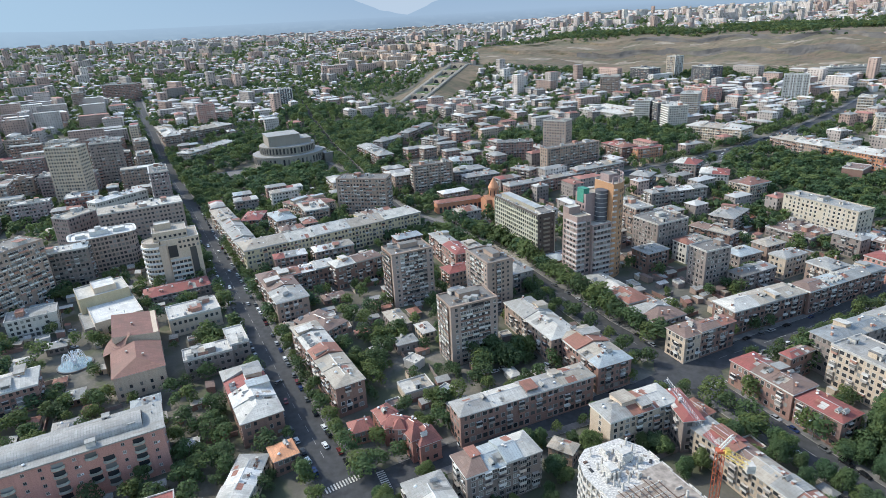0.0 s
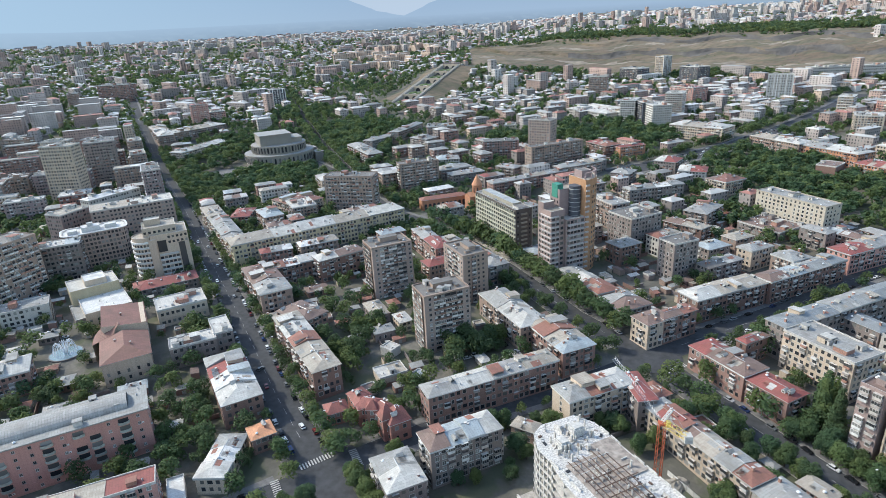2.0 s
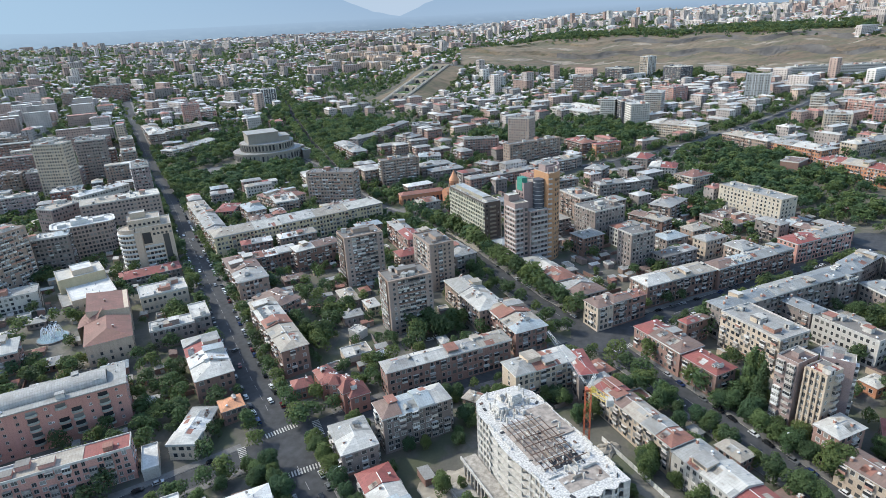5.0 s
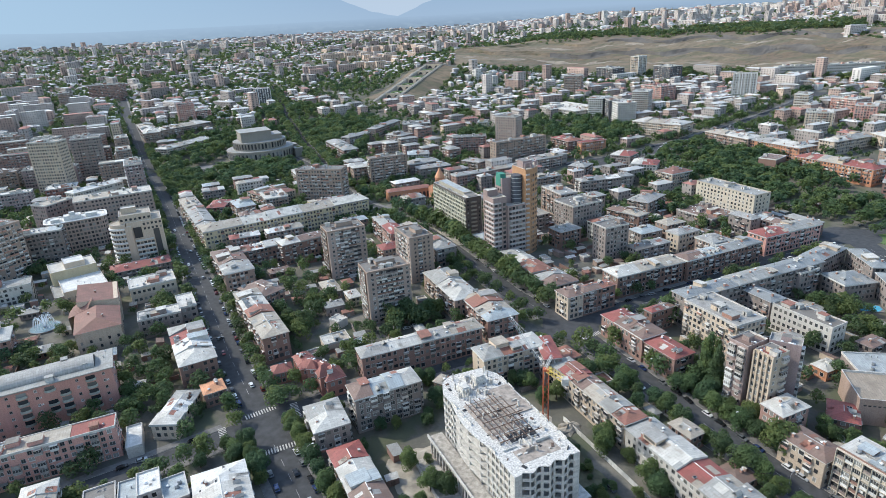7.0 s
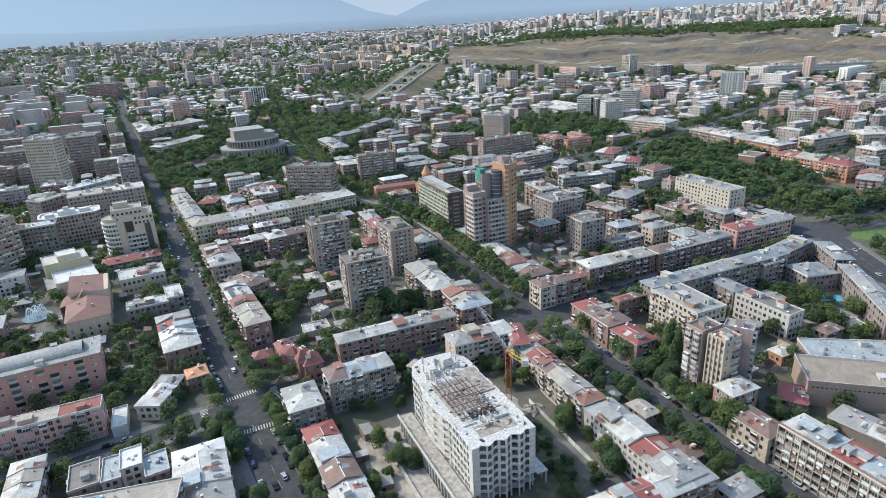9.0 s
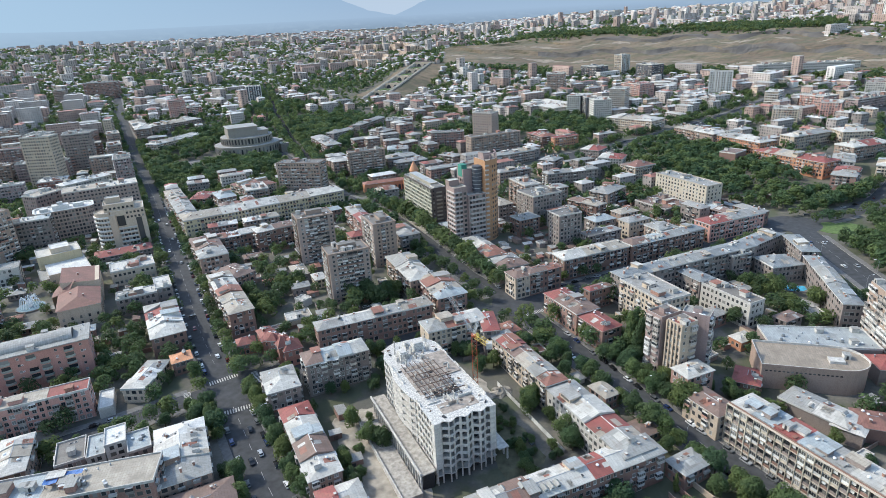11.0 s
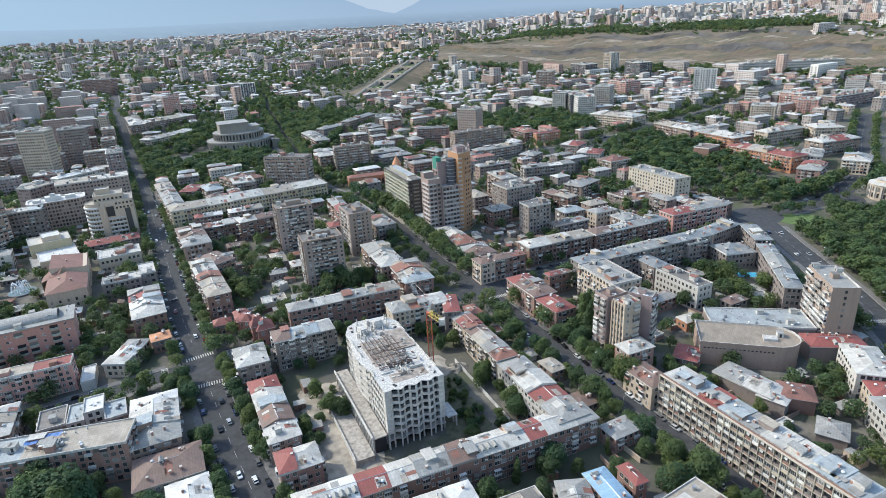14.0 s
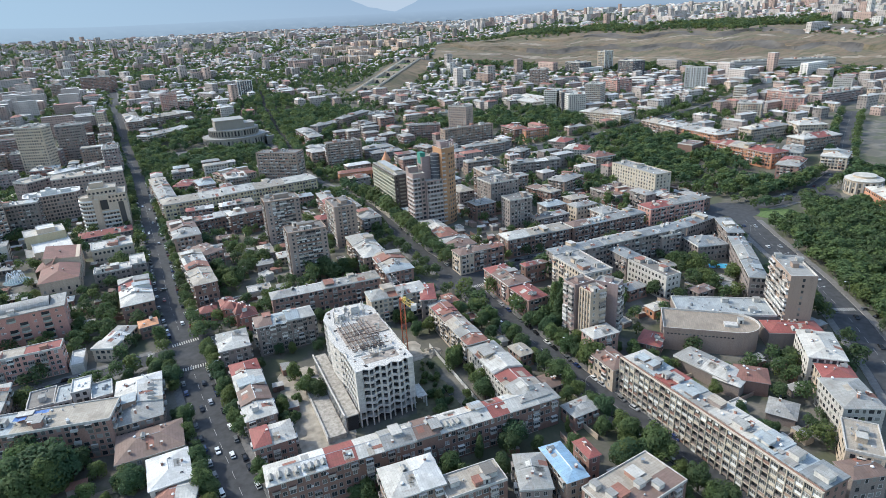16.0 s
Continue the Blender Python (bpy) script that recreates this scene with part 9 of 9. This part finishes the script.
def street_lamp(x, y, ang):
    t = thing("street_lamp", x, y, gz(x, y) + .2, ang, "tall grey steel street lamp with a curved arm", "street lamp", "street lamps")
    b = Build()
    b.tube((0, 0, -.5), (0, 0, 8.2), .11, .07, "metal_grey", 6)
    part("pole", b, t)
    b = Build()
    p = [(0, 0, 8.1), (.5, 0, 8.9), (1.3, 0, 9.3), (2.4, 0, 9.4)]
    for q0, q1 in zip(p, p[1:]):
        b.tube(q0, q1, .06, .05, "metal_grey", 5)
    part("arm", b, t)
    b = Build()
    b.box(2.2, -.18, 9.3, 3.1, .18, 9.5, "dish_white")
    part("lamp_head", b, t)


for _x, _y, _a in ((109, 226, 200), (124, 196, 200), (147, 158, 200), (168, 124, 200), (150, 125, 20), (171, 90, 20), (95, 262, 160), (80, 278, 160), (291, 300, 0), (290, 250, 0), (288, 205, 0), (308, 270, 180),
                   (307, 210, 180), (-58, 190, 30), (-100, 250, 30), (-25, 140, 30), (-148, 332, 30)):
    street_lamp(_x, _y, _a)

# ---- woods of the parks and squares ----
def woods(name, spots, size, n, label):
    base = [crown_mesh("broad", 50 + k, n, size) for k in range(4)]
    blocks = {"leaf_a": [], "leaf_b": [], "leaf_c": []}
    r = np.random.RandomState(5)
    for i, (x, y, h) in enumerate(spots):
        q = base[i % 4].copy()
        a = r.uniform(0, 6.28)
        ca, sa = math.cos(a), math.sin(a)
        k = h / 9.0
        w = k * r.uniform(.9, 1.3)
        px, py = q[..., 0] * ca - q[..., 1] * sa, q[..., 0] * sa + q[..., 1] * ca
        blocks[("leaf_a", "leaf_b", "leaf_c")[r.randint(3)]].append(np.stack([px * w + x, py * w + y, q[..., 2] * k + gz(x, y)], -1))
    for m, b in blocks.items():
        if b:
            tagged(new(name, leaves(name, b, m)), label, "trees", kind="stuff")


def park_spots():
    r = random.Random(9)
    out = []
    for a, b, q in PARKS:
        for i in range(int(q * q / 25)):
            w, d = r.uniform(0, 6.283), q * math.sqrt(r.random())
            x, y = a + d * math.cos(w), b + d * math.sin(w)
            if not taken(x, y, 1) and not on_road(x, y, 0) and not (math.hypot(x - 330, y - 350) < 24) and not (math.hypot(x - 382, y - 378) < 27) and not (math.hypot((x + 291) / 1.15, y - 668) < 29):
                out.append((x, y, r.uniform(8, 13)))
    for i in range(1500):
        x, y = r.uniform(300, 470), r.uniform(90, 420)
        if not on_road(x, y, 1) and not taken(x, y, 1) and math.hypot(x - 330, y - 350) > 26 and math.hypot(x - 382, y - 378) > 27 and x > 309:
            out.append((x, y, r.uniform(7, 12)))
    return out


woods("courtyard_trees", [q for q in REST if math.hypot(q[0] - 60, q[1]) < 330], .46, 400, "green trees in the courtyards and along the streets")
woods("courtyard_trees", [q for q in REST if math.hypot(q[0] - 60, q[1]) >= 330], .64, 180, "green trees in the courtyards and along the streets")
woods("park_trees", [q for q in park_spots() if math.hypot(q[0] - 60, q[1]) < 480], .62, 230, "dense green park trees")
woods("park_trees", [q for q in park_spots() if math.hypot(q[0] - 60, q[1]) >= 480], .90, 105, "dense green park trees")


def green_spots():
    r = random.Random(10)
    out = []
    for i in range(13500):
        y = 420 + 1700 * r.random() ** 1.3
        x = r.uniform(-.9, .78) * y
        if bare(x, y) or (x > -20 and y < 760 and r.random() < .55):
            continue
        k = fold(x, y)
        x, y = x * k, y * k
        if not taken(x, y, 1.5) and not on_road(x, y, -1) and not in_park(x, y) and not on_strip(x, y):
            if noise.noise((x * .006, y * .006, 3)) + r.uniform(-.4, .4) > -.25:
                out.append((x, y, r.uniform(6, 11)))
    return out


woods("street_trees", green_spots(), 1.5, 24, "green trees between the far houses")


def far_green():
    """Gardens and avenues of the far quarters."""
    r = random.Random(16)
    out = []
    for i in range(6000):
        y = r.uniform(950, 3900)
        x = r.uniform(-.9, .3) * y
        if bare(x, y):
            continue
        dense = noise.noise((x * .004, y * .004, 4))
        k = fold(x, y)
        x, y = x * k, y * k
        if dense > -.1 and not taken(x, y, 1.5) and not on_road(x, y, -1) and not on_strip(x, y):
            out.append((x, y, r.uniform(7, 12)))
    return out


woods("garden_trees", far_green(), 2.3, 12, "green gardens among the distant houses")


def lawn():
    b = Build()
    o = [(331 + 17 * math.cos(a), 350 + 14 * math.sin(a)) for a in [6.283 * i / 24 for i in range(24)]]
    b.prism(o, gz(331, 350) - .5, gz(331, 350) + .25, "lawn")
    tagged(new("lawn", b.mesh("lawn")), "small mown lawn beside the road bend", "lawn", kind="structure")


plain_mat("lawn", (.10, .15, .045), .95, 0, .3, .5)
lawn()


# ---- the far city ----
def far_city():
    r = random.Random(33)
    low, mid = Build(), Build()
    for kind, n in (("house", 15000), ("slab", 430), ("tower", 120), ("ridge", 60), ("town", 120)):
        for i in range(n):
            y = 1080 + (5200 if kind == "house" else 3300) * r.random() ** (1.7 if kind == "house" else 1.2)
            x = r.uniform(-.92, .80) * y
            if kind == "ridge":
                y = r.uniform(2550, 4300)
                x = r.uniform(.0, .78) * y
            if kind == "town":
                y = r.uniform(1950, 2950)
                x = r.uniform(-.225, -.055) * y
                if noise.noise((x * .005, y * .004, 11)) < -.05:
                    continue
            d = math.hypot(x, y)
            ratio = x / y
            if bare(x, y):
                continue
            if noise.noise((x * .0025, y * .0025, 8)) < -.22 and kind == "house":
                continue
            if ratio > .02 and 2450 < d < 2700 and r.random() < .8:
                continue
            if kind in ("slab", "tower") and -.23 < ratio < .02 and d < 1950:
                continue
            sc = fold(x, y)
            big = .85 + (y - 1000) / 3600
            x, y = x * sc, y * sc
            if on_strip(x, y) or taken(x, y, 6) or on_road(x, y, 3) or in_park(x, y, 5):
                continue
            if kind == "house":
                L, D, H = r.uniform(8, 17) * big, r.uniform(7, 11) * big, r.choice((3, 4, 5, 6, 9))
            elif kind in ("slab", "town"):
                L, D, H = r.uniform(26, 60), r.uniform(11, 15), r.choice((14, 17, 25, 25))
            else:
                L, D, H = r.uniform(13, 22), r.uniform(11, 16), r.uniform(22, 42)
            L, D, H = L * sc ** .4, D * sc ** .4, H * sc ** .4
            a = radians(r.choice((29, 119)) + r.uniform(-6, 6) + (20 if ratio < -.3 else 0))
            ca, sa = math.cos(a), math.sin(a)
            z = gz(x, y)
            o = [(x + u * ca - v * sa, y + u * sa + v * ca) for u, v in ((-L / 2, -D / 2), (L / 2, -D / 2), (L / 2, D / 2), (-L / 2, D / 2))]
            b = low if kind == "house" else mid
            wall = "far_wall_warm" if kind == "town" else r.choice(("far_wall", "far_wall", "far_wall_pale", "far_wall_pink")) if ratio > .02 else r.choice(("far_wall", "far_wall_dim", "far_wall_pink"))
            roof = "far_roof" if r.random() < .86 else "far_roof_red"
            if kind == "house":
                rid = [(x + u * ca, y + u * sa, z + H + 1.6) for u in (-L * .32, L * .32)]
                e = [(px, py, z + H) for px, py in o]
                f0 = [(px, py, z - 4) for px, py in o]
                for k in range(4):
                    b.face([f0[k], f0[(k + 1) % 4], e[(k + 1) % 4], e[k]], wall)
                b.face([e[0], e[1], rid[1], rid[0]], roof)
                b.face([e[2], e[3], rid[0], rid[1]], roof)
                b.face([e[1], e[2], rid[1]], roof)
                b.face([e[3], e[0], rid[0]], roof)
            else:
                b.prism(o, z - 8, z + H, wall, roof)
                for k in range(4):
                    (ax, ay), (bx, by) = o[k], o[(k + 1) % 4]
                    nx, ny = (by - ay), -(bx - ax)
                    q = math.hypot(nx, ny)
                    nx, ny = nx / q * .15, ny / q * .15
                    if ny > .04:
                        continue
                    cols = max(2, int(q / 4.6))
                    for fl in range(int(H / 2.9)):
                        for j in range(cols):
                            u0, u1 = (j + .28) / cols, (j + .68) / cols
                            z0 = z + fl * 2.9 + 1
                            b.face([(ax + (bx - ax) * u0 + nx, ay + (by - ay) * u0 + ny, z0), (ax + (bx - ax) * u1 + nx, ay + (by - ay) * u1 + ny, z0),
                                    (ax + (bx - ax) * u1 + nx, ay + (by - ay) * u1 + ny, z0 + 1.4), (ax + (bx - ax) * u0 + nx, ay + (by - ay) * u0 + ny, z0 + 1.4)], "pane_many")
    tagged(new("far_houses", low.mesh("far_houses")), "thousands of low houses with pale metal roofs", "houses", kind="stuff")
    tagged(new("far_flats", mid.mesh("far_flats")), "distant blocks of flats and towers", "buildings", kind="stuff")


far_city()


def hill_scrub():
    r = random.Random(14)
    out = []
    for i in range(18000):
        q = r.random()
        if q < .5:
            x = r.uniform(.0, .8)
            d = r.choice((r.uniform(1480, 1610), r.uniform(2150, 2750), r.uniform(2260, 2620), r.uniform(2260, 2620))) - 260 * (x - .4)
            y = d / math.sqrt(1 + x * x)
            x *= y
            if noise.noise((x * .004, y * .004, 5)) + r.uniform(-.25, .25) < .02:
                continue
            h = r.uniform(9, 15)
        elif q < .74:
            x = r.uniform(.02, .8)
            y = (r.uniform(1600, 2400) - 260 * (x - .4)) / math.sqrt(1 + x * x)
            x *= y
            if noise.noise((x * .006, y * .012, 7)) + r.uniform(-.3, .3) < -.05:
                continue
            h = r.uniform(1.6, 4.2)
        else:
            y = 1100 + 2900 * r.random()
            x = r.uniform(-.9, .8) * y
            if x / y > .02 and noise.noise((x * .006, y * .006, 6)) < (.1 if y < 2200 else -.2) or bare(x, y):
                continue
            h = r.uniform(6, 13)
        k = fold(x, y)
        if not on_strip(x * k, y * k):
            out.append((x * k, y * k, h * k ** .5))
    return out


woods("hill_trees", hill_scrub(), 1.8, 16, "scattered trees and scrub on the hillside")


def bare_hill():
    """The dry slope on the right, laid a little over the ground: gullies, ledges of dark rock, dirt tracks."""
    b = Build()
    n, k = 150, 54
    g = []
    for i in range(n + 1):
        ratio = -.035 + .905 * i / n
        row = []
        for j in range(k + 1):
            d = 1585 - 260 * (ratio - .4) + (830 + 60 * math.sin(i * .28)) * j / k + 14 * math.sin(i * .53 + j)
            y = d / math.sqrt(1 + ratio * ratio)
            q = fold(ratio * y, y)
            x, y = ratio * y * q, y * q
            edge = min(1, j / 4, (k - j) / 4, i / 6)
            w = j / k + .06 * noise.noise((x * .003, y * .003, 9))
            step = 7.0 * (smooth(.40, .44, w) - smooth(.44, .72, w)) + 5.0 * (smooth(.66, .69, w) - smooth(.69, .9, w))
            rough = 1.2 * noise.noise((x * .006, y * .012, 2)) + 1.7 * noise.noise((x * .02, y * .035, 3)) + 2.0 * noise.noise((x * .06, y * .09, 4))
            row.append((x, y, gz(x, y) + .4 + edge * (2.8 + rough + step)))
        g.append(row)
    for i in range(n):
        for j in range(k):
            w = (j + .5) / k + .06 * noise.noise((g[i][j][0] * .003, g[i][j][1] * .003, 9))
            rock = (.39 < w < .435 and .2 < i / n < .85) or (.655 < w < .70 and .3 < i / n < .95)
            track = abs(w - .24 - .05 * math.sin(i * .06)) < .012 or abs(w - .56 - .03 * math.sin(i * .1 + 1)) < .010
            b.face([g[i][j], g[i + 1][j], g[i + 1][j + 1], g[i][j + 1]], "dark_rock" if rock else "dry_strip" if track else "dry_slope")
    tagged(new("bare_hillside", b.mesh("bare_hillside")), "bare dry brown hillside above the city", "hillside", kind="structure")


def hill_garden():
    """A stepped garden of pale stone climbing the bluff: flights of stairs, terraces, arched walls and planting."""
    L, z0, z1, n = 249.0, gz(-128, 1040), 76.0, 5
    t = thing("stepped_garden", -128, 1040, z0, -19.2, "giant pale stone stairway with five planted terraces on a hill", "stairway")
    rise = (z1 - z0) / n
    for i in range(n):
        y0, y1, z = L * i / n, L * (i + 1) / n, rise * i
        b = Build()
        b.box(-15, y0, z - 22, 15, y1 + .5, z + .3, "podium", False)
        part("terrace", b, t)
        b = Build()
        b.box(-15, y1 - 3, z + .3, 15, y1, z + rise + 1.2, "wall_cream", False)
        wall = part("retaining_wall", b, t)
        for s_ in (-1, 1):
            o = [(s_ * 7.5 + 5 * math.cos(math.pi * q / 8), z + .4 + 7 * math.sin(math.pi * q / 8)) for q in range(9)]
            b = Build()
            # no recess is cut: the niche's shade is this flat dark face
            b.face([(px, y1 - 3.06, pz) for px, pz in o][::-1], "dark")
            part("arch", b, wall, "flat arch painted near black as the shade of a niche")
        b = Build()
        for s_ in (-1, 1):
            b.prism([(s_ * 7.5 + 5.5 * math.cos(a), (y0 + y1) / 2 - 2 + 14 * math.sin(a)) for a in [6.2832 * q / 14 for q in range(14)]], z + .2, z + 1.6, "lawn")
        part("planting", b, t, "clipped green planting")
    for s_ in (-1, 1):
        b = Build()
        m = 50
        for i in range(m):
            x0, x1 = (15, 21) if s_ > 0 else (-21, -15)
            b.box(x0, L * i / m, (z1 - z0) * i / m - 22, x1, L * (i + 1) / m, (z1 - z0) * (i + 1) / m + .2, "podium", False)
        part("stair", b, t, "long pale flight of steps", kind="stuff")
    b = Build()
    b.box(-24, L, z1 - z0 - 25, 24, L + 14, z1 - z0 + .5, "podium", False)
    b.box(-18, L + 2, z1 - z0 + .5, 18, L + 9, z1 - z0 + 3.5, "wall_grey", False)
    part("top_terrace", b, t)
    # the bare earth flanks
    for x0, x1 in ((-48, -21.1), (21.1, 62)):
        b = Build()
        m = 20
        c, s_ = math.cos(radians(-19.2)), math.sin(radians(-19.2))
        for i in range(m):
            q = []
            for u, w in ((x0, i), (x1, i), (x1, i + 1), (x0, i + 1)):
                v = L * w / m
                px, py = -128 + u * c - v * s_, 1040 + u * s_ + v * c
                inner = u in (-21.1, 21.1)
                h = z0 + (z1 - z0) * w / m - 1.5 if inner else gz(px, py) + 1.0
                q.append((px, py, h + .8 * noise.noise((px * .1, py * .1, 6))))
            b.face(q, "dry_slope")
        tagged(new("earth_bank", b.mesh("earth_bank")), "bare brown earth bank beside the stairway", "ground", kind="structure")


def slope_mat():
    m, nt, b = _nodes("dry_slope")
    co, _ = _coords(nt, 1, 2.2, 1)
    a = _ramp(nt, _noise(nt, co, 0.004, 7), 0.44, 0.56)
    g = _ramp(nt, _noise(nt, co, 0.018, 7), 0.47, 0.6)
    f = _ramp(nt, _noise(nt, co, 0.07, 6), 0.45, 0.62)
    c = _mix(nt, a, (.152, .109, .073), (.202, .150, .099))
    c = _mix(nt, _scaled(nt, g, .8), c, (.115, .105, .062))
    c = _mix(nt, _scaled(nt, f, .55), c, (.085, .08, .05))
    nt.links.new(c, b.inputs["Base Color"])
    b.inputs["Roughness"].default_value = 1.0
    MATS["dry_slope"] = m


slope_mat()
plain_mat("dry_strip", (.25, .205, .155), 1.0, 0, .35, .05)
plain_mat("dark_rock", (.105, .092, .08), 1.0, 0, .4, .03)
bare_hill()
hill_garden()


# ---- mountains at the edge of sight ----
def mountain(name, pts, dist, low, col, label, span=(240, 640)):
    """A far ridge line given by bearing and height in degrees, its haze painted as a blue glow."""
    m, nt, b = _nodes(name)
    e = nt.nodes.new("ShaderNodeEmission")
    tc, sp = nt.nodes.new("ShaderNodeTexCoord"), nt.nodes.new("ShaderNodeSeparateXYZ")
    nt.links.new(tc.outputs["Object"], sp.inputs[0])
    # haze put into the emission: fades with height, paler to the sunward left
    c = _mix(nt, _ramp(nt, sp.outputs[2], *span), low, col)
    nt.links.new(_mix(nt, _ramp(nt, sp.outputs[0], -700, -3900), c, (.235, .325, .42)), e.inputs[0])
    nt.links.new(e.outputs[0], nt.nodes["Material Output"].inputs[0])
    MATS[name] = m
    bb = Build()
    prev = None
    for i in range(len(pts) - 1):
        (b0, h0), (b1, h1) = pts[i], pts[i + 1]
        for j in range(12):
            w = j / 12
            be, h = b0 + (b1 - b0) * w, h0 + (h1 - h0) * w
            x, y = dist * math.sin(radians(be)), dist * math.cos(radians(be))
            cur = ((x, y, -60), (x, y, 150 + dist * math.tan(radians(h)) + 6 * noise.noise((be * 1.3, h, 1))))
            if prev:
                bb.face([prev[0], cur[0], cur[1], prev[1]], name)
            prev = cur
    tagged(new("horizon_backdrop", bb.mesh(name)), label, "mountain", kind="structure")


def painted_haze():
    """A glowing sheet painted as the haze in which the plain goes out, with the faint mottle of far roofs."""
    m, nt, b = _nodes("painted_haze")
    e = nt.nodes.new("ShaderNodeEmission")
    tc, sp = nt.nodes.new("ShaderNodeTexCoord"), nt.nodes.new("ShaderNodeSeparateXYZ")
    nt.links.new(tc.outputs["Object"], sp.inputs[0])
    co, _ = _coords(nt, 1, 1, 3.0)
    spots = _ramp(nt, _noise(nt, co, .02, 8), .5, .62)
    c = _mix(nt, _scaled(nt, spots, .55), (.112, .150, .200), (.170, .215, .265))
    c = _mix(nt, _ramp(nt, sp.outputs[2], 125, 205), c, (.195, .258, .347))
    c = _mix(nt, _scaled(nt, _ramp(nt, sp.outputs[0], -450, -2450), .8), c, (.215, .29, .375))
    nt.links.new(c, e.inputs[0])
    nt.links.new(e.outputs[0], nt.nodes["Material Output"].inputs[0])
    MATS["painted_haze"] = m
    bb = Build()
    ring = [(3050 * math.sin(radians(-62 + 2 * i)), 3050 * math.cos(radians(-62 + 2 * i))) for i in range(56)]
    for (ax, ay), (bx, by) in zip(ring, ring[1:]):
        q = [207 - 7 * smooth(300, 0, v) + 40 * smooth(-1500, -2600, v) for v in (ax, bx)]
        bb.face([(ax, ay, 60), (bx, by, 60), (bx, by, q[1]), (ax, ay, q[0])], "painted_haze")
    tagged(new("haze_backdrop", bb.mesh("haze_backdrop")), "glowing blue sheet painted as haze where the plain fades out", "backdrop", kind="structure")


painted_haze()
mountain("mountain_blue", [(-60, 1.6), (-45, 2.2), (-33, 4.5), (-20, 5.5), (-13, 3.2), (-9, 1.6), (-6.5, 1.0), (-4, 2.0), (2, 4.0), (12, 5.0), (25, 4), (45, 3), (60, 2)], 4850, (0.195, 0.258, 0.347), (0.154, 0.224, 0.334), "blue mountain slopes on the horizon, haze painted into their glow")
# added glowing sheet, stands in for the pale sky between the slopes
mountain("pale_sky_sheet", [(-60, 3), (-30, 6), (-14, 7), (-7, 7.2), (0, 7), (30, 6), (60, 4)], 4930, (0.271, 0.321, 0.397), (0.265, 0.315, 0.391), "pale glowing sheet added for the sky behind the blue slopes")
